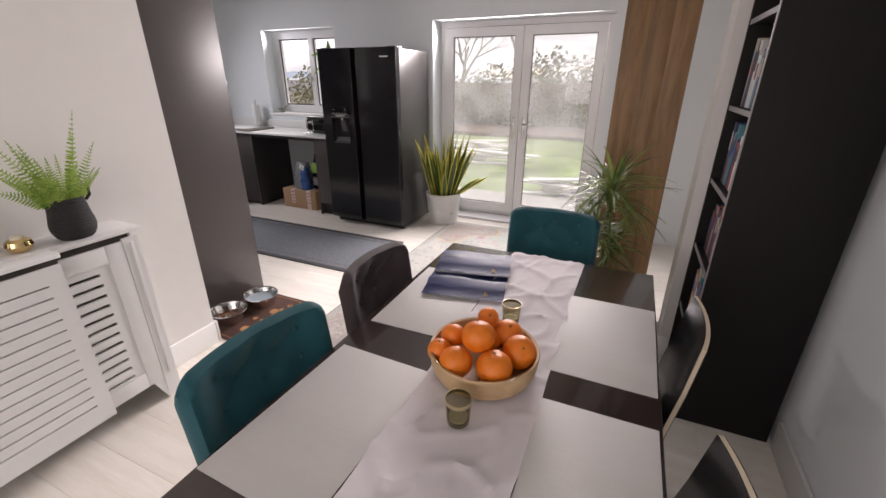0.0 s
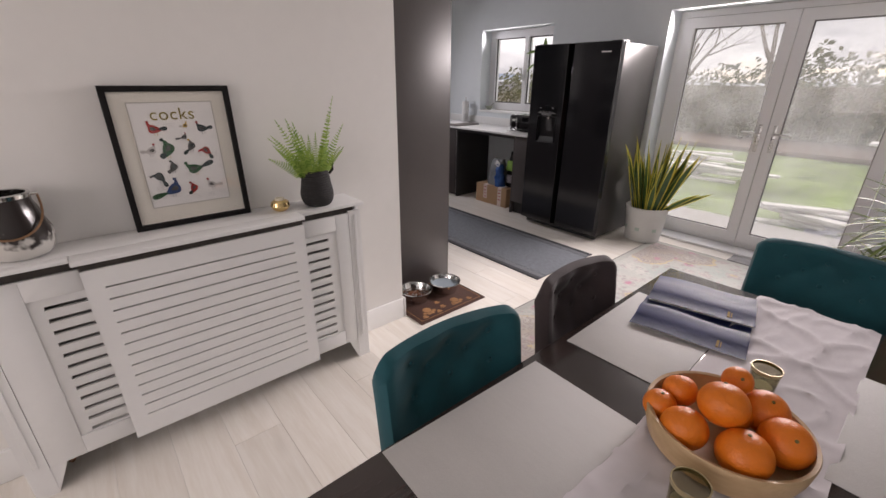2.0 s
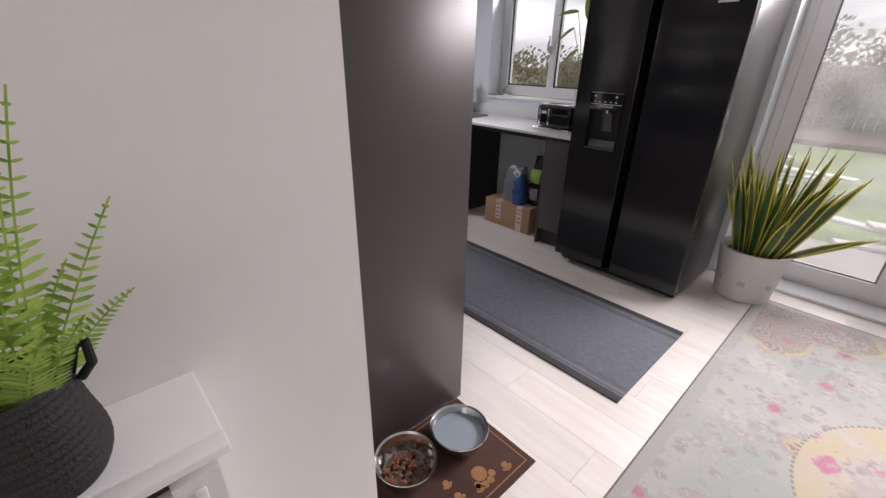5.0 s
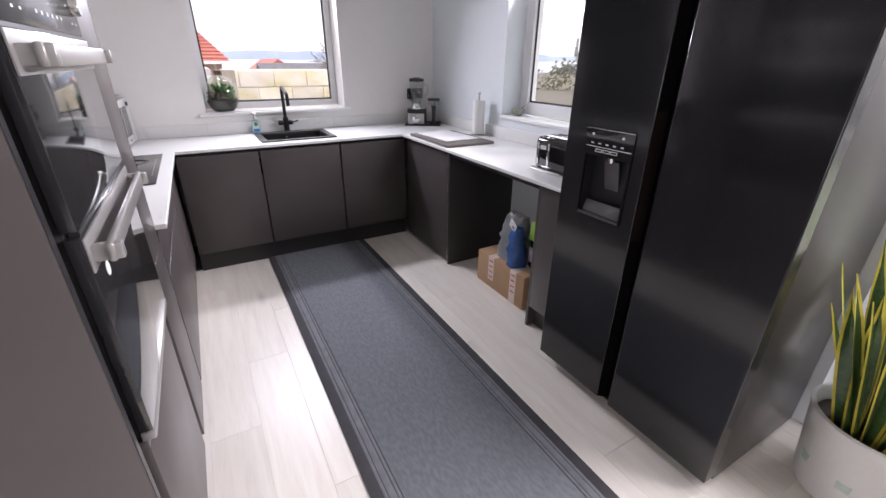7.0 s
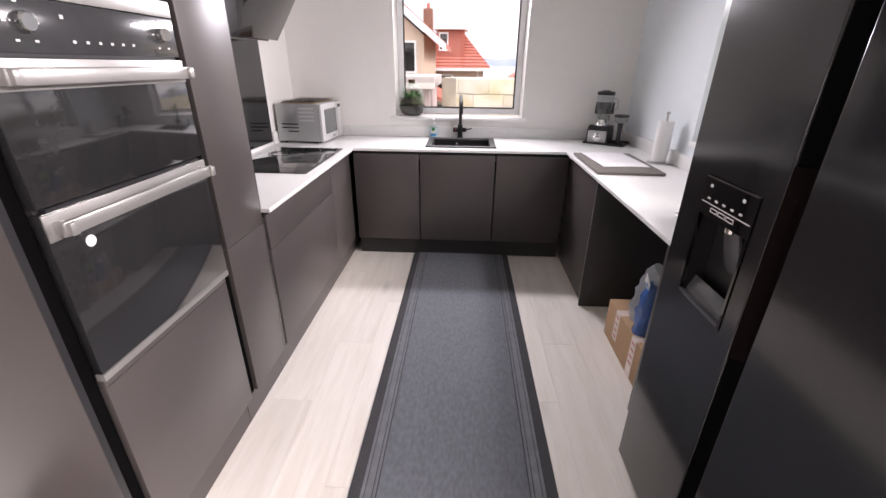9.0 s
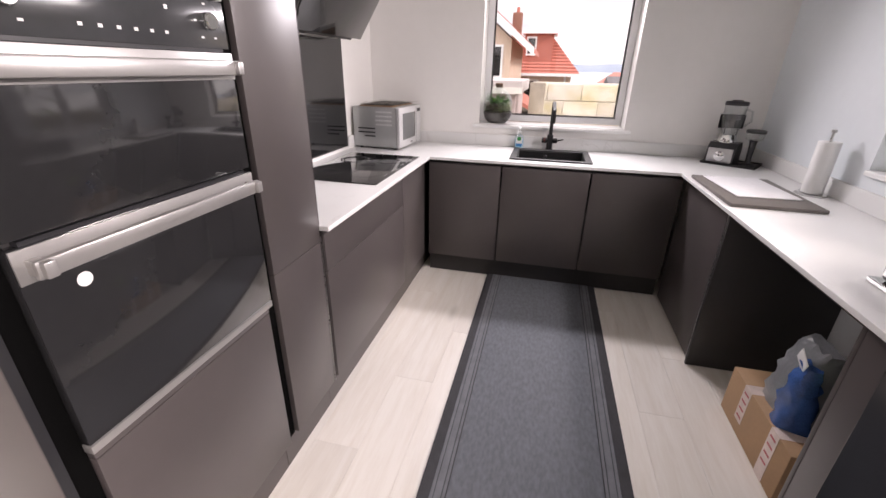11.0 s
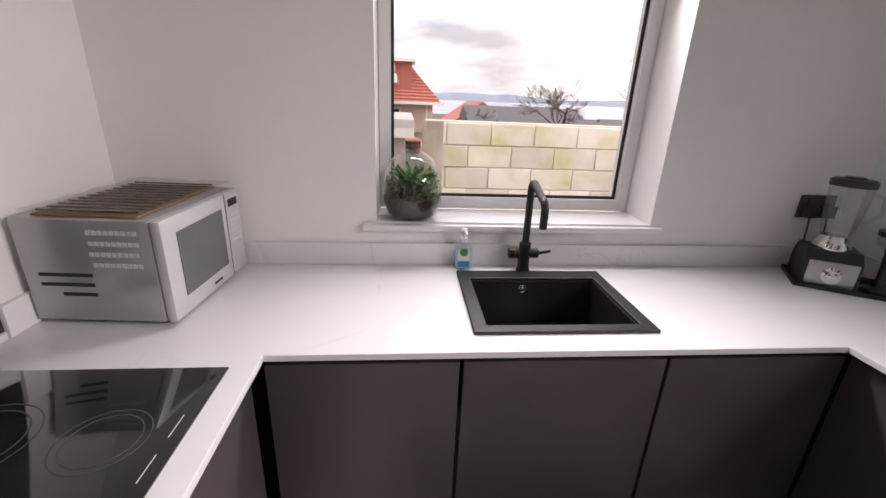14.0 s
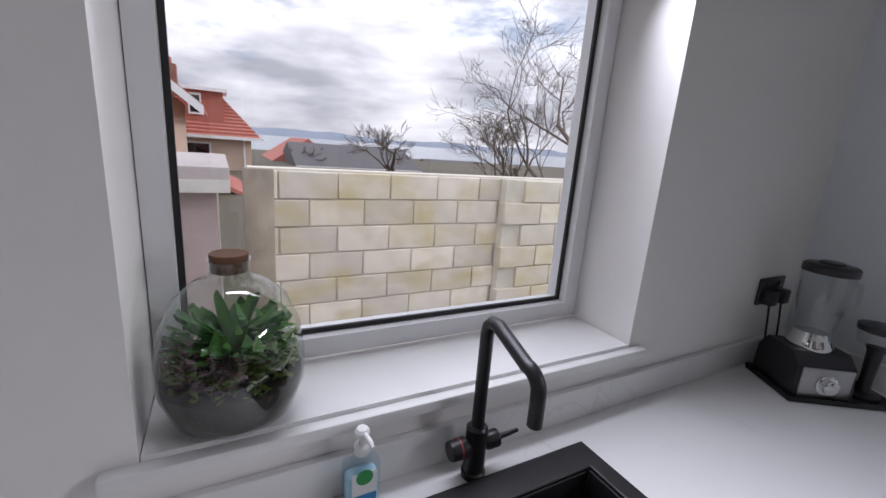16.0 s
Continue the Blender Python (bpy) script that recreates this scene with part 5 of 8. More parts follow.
for y0, y1, inner in ((CY0, -0.336, 1), (0.956, CY1, -1)):
    foot_poly = [(y0, 0.0005), (y1, 0.0005), (y1, 0.12), (y1 if inner < 0 else y1, 0.86), (y0, 0.86)]
    leg = part("leg", prism(foot_poly, CXF - 0.02, CXF + 0.002, "x"), M_COVER, rc)
    mid = (y0 + y1) / 2
    part("bead", bx(CXF + 0.0022, mid - 0.008, 0.14, CXF + 0.008, mid + 0.008, 0.84, 0.003), M_COVER, leg)
    fy = (y1, y1 + 0.05) if inner > 0 else (y0 - 0.05, y0)
    tri = [(fy[0], 0.12), (fy[1], 0.12), (fy[0], 0.001)] if inner > 0 else [(fy[0], 0.12), (fy[1], 0.12), (fy[1], 0.001)]
    part("foot_bracket", prism(tri, CXF - 0.018, CXF - 0.001, "x"), M_COVER, rc)
part("end_board", bx(XR + 0.001, CY1 - 0.018, 0.0005, CXF - 0.021, CY1, 0.88, 0.001), M_COVER, rc)
part("end_board", bx(XR + 0.001, CY0, 0.0005, CXF - 0.021, CY0 + 0.018, 0.88, 0.001), M_COVER, rc)
# dark mdf-brown strips put in for the shade of the slit under the shelf
M_SLITSHADE = surf("slit_shade_mdf_brown", (0.05, 0.043, 0.038), 0.9, var=0.3, vscale=30)
part("batten", bx(CXF - 0.015, -0.068, 0.8533, CXF + 0.031, 0.71, 0.8818), M_SLITSHADE, rc)
part("batten", bx(CXF - 0.05, CY0 + 0.03, 0.8505, CXF - 0.012, CY1 - 0.03, 0.8815), M_SLITSHADE, rc)
rad = thing("radiator", (-1.95, 0.3, 0.15), "panel radiator behind the slats, greyed for shade", "radiator")
# enamel is greyed so the shade behind the slats sits in its colour
part("panel", bx(-1.99, -0.30, 0.16, -1.93, 0.92, 0.72, 0.01), surf("greyed_radiator_enamel", (0.35, 0.34, 0.33), 0.4), rad)
part("pipe", tube([(-1.96, -0.27, 0.17), (-1.96, -0.27, 0.06), (-1.96, -0.30, 0.0)], 0.011), surf("copper_pipe", (0.35, 0.16, 0.08), 0.35, 0.9), rad)

# framed print
FW, FH = 0.424, 0.532
pic = thing("picture_frame", (0, 0, 0), "black framed bird print leaning on the wall", "picture")
fr_bm = plate(-FW / 2, 0, FW / 2, FH, [(-FW / 2 + 0.02, 0.02, FW / 2 - 0.02, FH - 0.02)], -0.012, 0.012)
part("frame", fr_bm, M_BLACKWOOD, pic)
part("mount", bx(-FW / 2 + 0.021, 0.0, 0.021, FW / 2 - 0.021, 0.004, FH - 0.021), surf("cream_mount_card", (0.80, 0.76, 0.68), 0.8, var=0.02), pic)
PW, PB, PT = 0.139, 0.083, 0.472
prt = part("print", bx(-PW, -0.002, PB, PW, -0.0002, PT), surf("print_paper", (0.84, 0.82, 0.80), 0.7, var=0.02), pic)
part("mount_edge", plate(-PW - 0.003, PB - 0.003, PW + 0.003, PT + 0.003, [(-PW, PB, PW, PT)], -0.0035, -0.0002), surf("mount_bevel", (0.5, 0.47, 0.42), 0.8), pic)
txt = bpy.data.curves.new("title", "FONT")
txt.body, txt.size, txt.align_x, txt.extrude = "cocks", 0.062, "CENTER", 0.0003
txt.space_character = 1.08
tob = new("title_text", txt)
bpy.context.view_layer.update()
tme = bpy.data.meshes.new_from_object(tob.evaluated_get(bpy.context.evaluated_depsgraph_get()))
bpy.data.objects.remove(tob)
tbm = bmesh.new()
tbm.from_mesh(tme)
part("title", moved(tbm, pose(-0.003, -0.003, PT - 0.062, 90, 0, 0)), surf("olive_lettering", (0.27, 0.21, 0.03), 0.6, var=0.2), prt)


def blob(cx, cz, w, h, ang, lift=[0.0]):
    """A flat teardrop shape on the print."""
    pts = []
    for k in range(20):
        a = 2 * math.pi * k / 20
        x, z = 0.5 * w * math.cos(a), 0.5 * h * math.sin(a) * (1.0 - 0.55 * math.cos(a))
        c, s = math.cos(radians(ang)), math.sin(radians(ang))
        pts.append((cx + x * c - z * s, cz + x * s + z * c))
    lift[0] += 0.00002
    return prism(pts, -0.0026 - lift[0], -0.0022, "y")


INK = {k: surf("ink_" + k, c, 0.7, var=0.35, vscale=40) for k, c in {"red": (0.36, 0.03, 0.025), "dark": (0.03, 0.045, 0.045), "green": (0.03, 0.10, 0.04), "grey": (0.09, 0.085, 0.08), "gold": (0.55, 0.36, 0.08), "pale": (0.55, 0.52, 0.50), "blue": (0.03, 0.06, 0.16)}.items()}


def bird(cx, cz, size, lean, way, body, tail, head, long_tail=1.0):
    """A painted bird: body, tail, neck and head with comb, and two legs."""
    c, n = math.cos(radians(lean)), math.sin(radians(lean))

    def at(u, v):
        return cx + way * size * (u * c - v * n), cz + size * (u * n + v * c)
    turn = lean if way > 0 else 180 - lean
    part("painted_shape", blob(*at(0, 0), 0.8 * size, 0.5 * size, turn + 180), INK[body], prt)
    part("painted_shape", blob(*at(-0.45 * long_tail, 0.1), 0.55 * size * long_tail, 0.26 * size, turn + (-14 if way > 0 else 14)), INK[tail], prt)
    part("painted_shape", blob(*at(0.1, 0.02), 0.4 * size, 0.22 * size, turn + 170), INK["grey" if body != "grey" else "dark"], prt)
    part("painted_shape", blob(*at(0.36, 0.24), 0.34 * size, 0.2 * size, turn + 55 * way), INK[body], prt)
    part("painted_shape", blob(*at(0.44, 0.42), 0.2 * size, 0.17 * size, turn), INK[head], prt)
    x, z = cx, cz - 0.24 * size
    part("painted_shape", join(bx(x - 0.005, -0.0027, z - 0.2 * size, x - 0.0038, -0.0021, z), bx(x + 0.004, -0.0027, z - 0.2 * size, x + 0.0052, -0.0021, z)), INK["gold" if body in ("red", "green") else "grey"], prt)


bird(-0.071, 0.377, 0.056, 10, -1, "red", "dark", "red")
bird(0.03, 0.385, 0.026, 20, 1, "gold", "pale", "gold")
bird(0.092, 0.372, 0.050, 8, -1, "dark", "dark", "red")
bird(0.018, 0.342, 0.028, 20, 1, "grey", "grey", "red", 1.5)
bird(-0.102, 0.299, 0.046, 15, 1, "pale", "pale", "red")
bird(-0.046, 0.296, 0.072, 62, 1, "green", "dark", "dark", 0.7)
bird(0.036, 0.304, 0.046, 55, 1, "grey", "dark", "gold", 1.2)
bird(0.09, 0.282, 0.048, 130, 1, "red", "dark", "red", 1.0)
bird(-0.042, 0.228, 0.046, 55, 1, "grey", "grey", "grey", 0.8)
bird(0.036, 0.218, 0.066, -8, -1, "green", "dark", "green", 1.5)
bird(-0.092, 0.197, 0.052, 125, 1, "dark", "dark", "grey", 1.1)
bird(-0.06, 0.144, 0.072, 28, 1, "blue", "green", "blue", 1.5)
bird(0.012, 0.137, 0.046, 62, 1, "red", "dark", "red", 0.8)
bird(0.085, 0.145, 0.048, 15, -1, "pale", "pale", "red", 1.1)
for i, (cx, cz) in enumerate(((-0.128, 0.37), (-0.02, 0.395), (0.13, 0.345), (-0.055, 0.29), (0.06, 0.278), (0.12, 0.272), (-0.1, 0.268), (0.0, 0.205), (0.05, 0.215), (0.13, 0.222), (-0.1, 0.158), (0.02, 0.112), (0.075, 0.112), (0.12, 0.115))):
    part("caption_bar", join(*[bx(cx - 0.014, -0.0028, cz - j * 0.006, cx + 0.014 - 0.004 * (j % 2), -0.0021, cz - j * 0.006 + 0.001) for j in range(3)]), INK["pale"], prt)
pg = part("glazing", bx(-FW / 2 + 0.021, -0.0075, 0.021, FW / 2 - 0.021, -0.006, FH - 0.021), glass("picture_glass", (0.97, 0.97, 0.97)), pic)
pg.visible_shadow = False
pic.matrix_world = pose(-1.962, 0.337, 0.9012, -3.2, 0, 90)

# ombre hurricane vase
M_OMBRE = bpy.data.materials.new("smoked_to_white_mercury_glass")
M_OMBRE.use_nodes = True
on, ol = M_OMBRE.node_tree.nodes, M_OMBRE.node_tree.links
op = on["Principled BSDF"]
oc, osx, orp, onz = on.new("ShaderNodeTexCoord"), on.new("ShaderNodeSeparateXYZ"), on.new("ShaderNodeValToRGB"), on.new("ShaderNodeTexNoise")
ol.new(oc.outputs["Object"], osx.inputs[0])
onz.inputs["Scale"].default_value = 5
oma = on.new("ShaderNodeMath")
oma.operation = "MULTIPLY_ADD"
ol.new(osx.outputs["Z"], oma.inputs[0])
oma.inputs[1].default_value = 6.5
ol.new(onz.outputs["Fac"], oma.inputs[2])
ol.new(oma.outputs[0], orp.inputs[0])
orp.color_ramp.elements[0].position, orp.color_ramp.elements[1].position = 0.85, 1.5
orp.color_ramp.elements[0].color, orp.color_ramp.elements[1].color = (0.66, 0.64, 0.60, 1), (0.03, 0.024, 0.022, 1)
ol.new(orp.outputs[0], op.inputs["Base Color"])
op.inputs["Roughness"].default_value, op.inputs["Metallic"].default_value = 0.16, 0.08
VX, VY = -1.925, -0.195
vs = thing("hurricane_vase", (VX, VY, 0.90), "smoked to white glass vase with rope handle", "vase")
vb = bmesh.new()
vr, nn = [], 16
for k, (r, z) in enumerate([(0.055, 0.0), (0.078, 0.012), (0.092, 0.05), (0.09, 0.085), (0.082, 0.12), (0.074, 0.155), (0.067, 0.18), (0.065, 0.2)]):
    vr.append([vb.verts.new((VX + r * (1 + 0.06 * ((i + k) % 2)) * math.cos(2 * math.pi * (i + 0.5 * (k % 2)) / nn), VY + r * (1 + 0.06 * ((i + k) % 2)) * math.sin(2 * math.pi * (i + 0.5 * (k % 2)) / nn), 0.9005 + z)) for i in range(nn)])
for k, (a, b) in enumerate(zip(vr, vr[1:])):
    for i in range(nn):
        j = (i + 1) % nn
        if k % 2 == 0:
            vb.faces.new((a[i], a[j], b[i]))
            vb.faces.new((a[j], b[j], b[i]))
        else:
            vb.faces.new((a[i], a[j], b[j]))
            vb.faces.new((a[i], b[j], b[i]))
vb.faces.new(vr[0][::-1])
part("glass_body", vb, M_OMBRE, vs)
part("rim_band", moved(lathe([(0.064, 0.198), (0.069, 0.199), (0.07, 0.212), (0.067, 0.216), (0.06, 0.214), (0.06, 0.2)], 32), pose(VX, VY, 0.9005)), M_STEELPOLISH, vs, "steel rim band")
part("lug", tube([(VX + 0.01, VY + 0.068, 1.106), (VX + 0.012, VY + 0.088, 1.107)], 0.006, 8), M_STEELPOLISH, vs)
part("lug", tube([(VX + 0.01, VY - 0.068, 1.106), (VX + 0.012, VY - 0.088, 1.107)], 0.006, 8), M_STEELPOLISH, vs)
rope = []
for k in range(17):
    a = math.pi * k / 16
    rz_ = 1.10 - 0.115 * math.sin(a) ** 0.8
    rr_ = 0.084 + 0.018 * math.sin(a)
    rope.append((VX + rr_ * math.sin(a), VY + rr_ * math.cos(a), rz_))
part("rope_handle", tube(rope, 0.0034, 8), surf("jute_rope", (0.22, 0.12, 0.06), 0.9, var=0.3, vscale=60, bump=0.6, bscale=300), vs, "jute rope handle")

gc = thing("gold_tealight_holder", (-1.90, 0.665, 0.90), "small round polished gold tealight holder", "candle holder")
M_GOLD = surf("polished_gold", (0.75, 0.55, 0.26), 0.13, 1.0, var=0.05)
part("ball", moved(lathe([(0, 0), (0.022, 0), (0.036, 0.01), (0.043, 0.026), (0.038, 0.042), (0.026, 0.05), (0.02, 0.05), (0.02, 0.04), (0, 0.04)], 32), pose(-1.90, 0.665, 0.9004)), M_GOLD, gc)
part("candle", moved(lathe([(0, 0.041), (0.019, 0.041), (0.02, 0.056), (0.018, 0.06), (0, 0.058)], 24), pose(-1.90, 0.665, 0.9004)), surf("cream_wax", (0.72, 0.66, 0.52), 0.4), gc)

# fern in a woven basket
fb = thing("potted_fern", (-1.895, 0.845, 0.90), "green fern in a black woven basket with handles", "plant")
prof = []
for k in range(31):
    t = k / 30
    r = 0.058 + 0.016 * math.sin(math.pi * min(1, t * 1.15)) ** 0.8 + 0.004 * math.sin(t * math.pi * 2.5)
    prof.append((r + 0.0022 * (k % 2), 0.002 + 0.165 * t))
part("basket", moved(lathe([(0, 0.0)] + [(0.055, 0.0)] + prof + [(0.058, 0.16), (0.057, 0.13), (0, 0.13)], 40), pose(-1.895, 0.845, 0.9004)), surf("black_seagrass", (0.016, 0.015, 0.015), 0.7, var=0.5, vscale=60, bump=0.8, bscale=220), fb)
for s in (-1, 1):
    part("handle", tube([(-1.895, 0.845 + s * 0.06, 1.05), (-1.89, 0.845 + s * 0.072, 1.085), (-1.885, 0.845 + s * 0.085, 1.092), (-1.885, 0.845 + s * 0.084, 1.06), (-1.89, 0.845 + s * 0.068, 1.04)], 0.006, 8), surf("black_braid", (0.014, 0.013, 0.013), 0.8, bump=0.6, bscale=300), fb)
part("soil", moved(lathe([(0, 0.132), (0.056, 0.132), (0, 0.137)], 20), pose(-1.895, 0.845, 0.9004)), M_SOIL, fb)
M_FERN = leaf_mat("fern_fresh_green", (0.13, 0.27, 0.03), (0.36, 0.50, 0.09), 0.5)


def frond(bm, p, az, lift, length, curl, width):
    """A fern frond: stem with paired leaflets that shorten to the tip."""
    pos = Vector(p)
    d = Vector((math.cos(az) * math.cos(lift), math.sin(az) * math.cos(lift), math.sin(lift)))
    face = Vector((1, 0.25 * math.sin(az), 0.1))
    n = 20
    for k in range(n):
        t = k / n
        side = d.cross(face).normalized()
        up = side.cross(d).normalized()
        if k > 2:
            w = width * (1 - t) ** 0.75 * min(1, (k - 1) / 4)
            for s in (-1, 1):
                leaf_blade(bm, pos, side * s + d * 0.28 - up * 0.15, up, w, max(0.004, min(0.011, w * 0.3)), 0.3, 3)
        nxt = pos + d * length / n
        q = side * 0.0012
        bm.faces.new([bm.verts.new(pos - q), bm.verts.new(pos + q), bm.verts.new(nxt + q), bm.verts.new(nxt - q)])
        pos = nxt
        d = (d + Vector((0.2, math.sin(az), -0.5)) * curl / n).normalized()


rng = random.Random(11)
fbm = bmesh.new()
for i in range(22):
    az = rng.uniform(-2.3, 2.3)
    lift = radians(rng.uniform(52, 84))
    frond(fbm, (-1.89 + 0.03 * math.cos(az), 0.845 + 0.04 * math.sin(az), 1.03), az, lift, rng.uniform(0.14, 0.25), rng.uniform(0.1, 0.5), rng.uniform(0.026, 0.036))
for az, lift, ln in ((1.4, 1.42, 0.37), (0.6, 1.35, 0.29), (1.6, 1.15, 0.27), (-1.6, 1.18, 0.30), (-1.4, 1.3, 0.29), (-1.2, 1.35, 0.27), (-1.5, 0.6, 0.22), (1.2, 1.45, 0.30)):
    frond(fbm, (-1.875, 0.845 + 0.03 * math.sin(az), 1.03), az, lift, ln, 0.12, 0.042)
part("frond", fbm, M_FERN, fb, kind="stuff")

# dog bowls on their mat
M_MAT = surf("brown_pile_mat", (0.055, 0.022, 0.014), 0.95, var=0.25, vscale=14, bump=0.5, bscale=400)
M_PAW = surf("tan_pile", (0.30, 0.15, 0.06), 0.95, var=0.25, vscale=20, bump=0.5, bscale=400)
dm = thing("feeding_mat", (-2.02, 1.70, 0), "brown rounded feeding mat with tan paw marks", "mat")
part("carpet_face", bx(-2.275, 1.422, 0.0005, -1.834, 2.005, 0.008, 0.004), M_MAT, dm)
part("border_line", plate(-2.255, 1.447, -1.86, 1.98, [(-2.251, 1.451, -1.864, 1.976)], 0.008, 0.0088, "z"), M_PAW, dm)
for px, py, r in ((-1.955, 1.56, 0.05), (-1.935, 1.68, 0.022), (-1.945, 1.80, 0.05), (-1.90, 1.50, 0.022), (-1.905, 1.90, 0.022), (-2.0, 1.68, 0.02), (-1.90, 1.62, 0.02), (-1.91, 1.76, 0.02)):
    part("paw_mark", join(moved(lathe([(0, 0), (r * 0.62, 0), (r * 0.6, 0.0009), (0, 0.0009)], 16), pose(px, py, 0.008)), *[moved(lathe([(0, 0), (r * 0.3, 0), (r * 0.28, 0.0009), (0, 0.0009)], 10), pose(px + r * 0.95 * math.cos(a), py + r * 0.95 * math.sin(a), 0.008)) for a in (-0.9, -0.3, 0.3, 0.9)]), M_PAW, dm)
for bxp, byp, label in ((-2.13, 1.60, "shiny steel dog bowl with dry food"), (-2.10, 1.845, "shiny steel dog bowl with water")):
    db = thing("dog_bowl", (bxp, byp, 0.008), label, "dog bowl", "dog bowls")
    part("bowl", moved(lathe([(0, 0.004), (0.075, 0.004), (0.078, 0.0), (0.088, 0.0), (0.09, 0.012), (0.1, 0.05), (0.108, 0.078), (0.116, 0.082), (0.117, 0.079), (0.11, 0.075), (0.1, 0.045), (0.088, 0.012), (0.07, 0.007), (0, 0.007)], 40), pose(bxp, byp, 0.0085)), M_STEELPOLISH, db)
    if "water" in label:
        part("water", moved(lathe([(0, 0.05), (0.0995, 0.05)], 32), pose(bxp, byp, 0.0085)), surf("bowl_water", (0.25, 0.3, 0.34), 0.04, var=0.02), db)
    else:
        kb = bmesh.new()
        r3 = random.Random(4)
        for i in range(70):
            a, r = r3.uniform(0, 6.283), 0.082 * math.sqrt(r3.random())
            k = bmesh.ops.create_icosphere(kb, subdivisions=1, radius=0.008)
            for v in k["verts"]:
                v.co = Vector((v.co.x * r3.uniform(0.8, 1.2), v.co.y, v.co.z * 0.7)) + Vector((bxp + r * math.cos(a), byp + r * math.sin(a), 0.026 + 0.014 * (1 - r / 0.09) + r3.uniform(0, 0.006)))
        part("kibble", kb, surf("dry_dog_food", (0.16, 0.055, 0.022), 0.8, var=0.4, vscale=40), db, kind="stuff")

# dining table
tb = thing("dining_table", (-0.145, 0.88, 0), "dark espresso wood dining table", "table")
TX0, TX1, TY0, TY1 = -0.60, 0.312, -0.04, 1.785
part("tabletop", bx(TX0, TY0, 0.712, TX1, TY1, 0.745, 0.003), M_ESPRESSO, tb)
part("apron", plate(TX0 + 0.05, TY0 + 0.05, TX1 - 0.05, TY1 - 0.05, [(TX0 + 0.07, TY0 + 0.07, TX1 - 0.07, TY1 - 0.07)], 0.63, 0.711, "z"), M_ESPRESSO, tb)
for lx in (TX0 + 0.02, TX1 - 0.1):
    for ly in (TY0 + 0.02, TY1 - 0.1):
        part("leg", bx(lx, ly, 0.0085, lx + 0.08, ly + 0.08, 0.63, 0.003), M_ESPRESSO, tb)

# table runner with creases
M_LINEN = surf("lilac_white_cotton", (0.66, 0.62, 0.645), 0.85, var=0.04, vscale=3, bump=0.25, bscale=500)
cl = bmesh.new()
NX, NY = 26, 150
gv = []
for j in range(NY + 1):
    yy = TY0 - 0.02 + (TY1 - TY0 + 0.01) * j / NY
    row_v = []
    for i in range(NX + 1):
        xx = -0.285 + 0.316 * i / NX + 0.006 * noise.noise(Vector((yy * 3, i * 0.01, 0)))
        cr = noise.noise(Vector((xx * 9 + yy * 3.5, yy * 6, 0.4))) + 0.6 * abs(noise.noise(Vector((xx * 16, yy * 13 - xx * 6, 5.0))))
        ridge = (1 - abs(2 * noise.noise(Vector((xx * 5 + yy * 2.2, yy * 3.2 - xx * 2, 7.0))))) ** 8
        ridge2 = max(0.0, 1 - abs(3 * noise.noise(Vector((xx * 11 - yy * 4, yy * 5 + xx * 3, 3.0))))) ** 5
        zz = 0.7462 + 0.003 * max(0.0, cr) + 0.009 * ridge + 0.007 * ridge2
        row_v.append(cl.verts.new((xx, yy, zz)))
    gv.append(row_v)
for k in (1, 2, 3, 4):
    gv.append([cl.verts.new((v.co.x + 0.004 * k * noise.noise(Vector((i * 0.4, k, 0))), TY1 + 0.006 + 0.003 * math.sin(i * 0.9 + k), 0.745 - 0.03 * k)) for i, v in enumerate(gv[NY])])
for a, b in zip(gv, gv[1:]):
    for i in range(NX):
        cl.faces.new((a[i], a[i + 1], b[i + 1], b[i]))
single("table_runner", cl, M_LINEN, "creased lilac-white cotton runner on the dining table", "table runner", loc=(-0.14, 0.88, 0.745))

M_PLACE = surf("pale_woven_vinyl", (0.50, 0.485, 0.47), 0.5, var=0.05, vscale=2.0, bump=0.35, bscale=240, stretch=(1, 4, 1))
for a, b, c, d, rz in ((-0.585, 0.352, -0.286, 0.842, -2.0), (-0.58, 1.0, -0.286, 1.47, 0.8), (0.02, 0.985, 0.306, 1.458, -0.5), (0.03, 0.40, 0.304, 0.866, 0.3)):
    single("placemat", moved(bx(-(c - a) / 2, -(d - b) / 2, 0, (c - a) / 2, (d - b) / 2, 0.0025, 0.001), pose((a + c) / 2, (b + d) / 2, 0.7452, 0, 0, rz)), M_PLACE, "pale grey woven placemat on the dining table", "placemat", "placemats on the table")

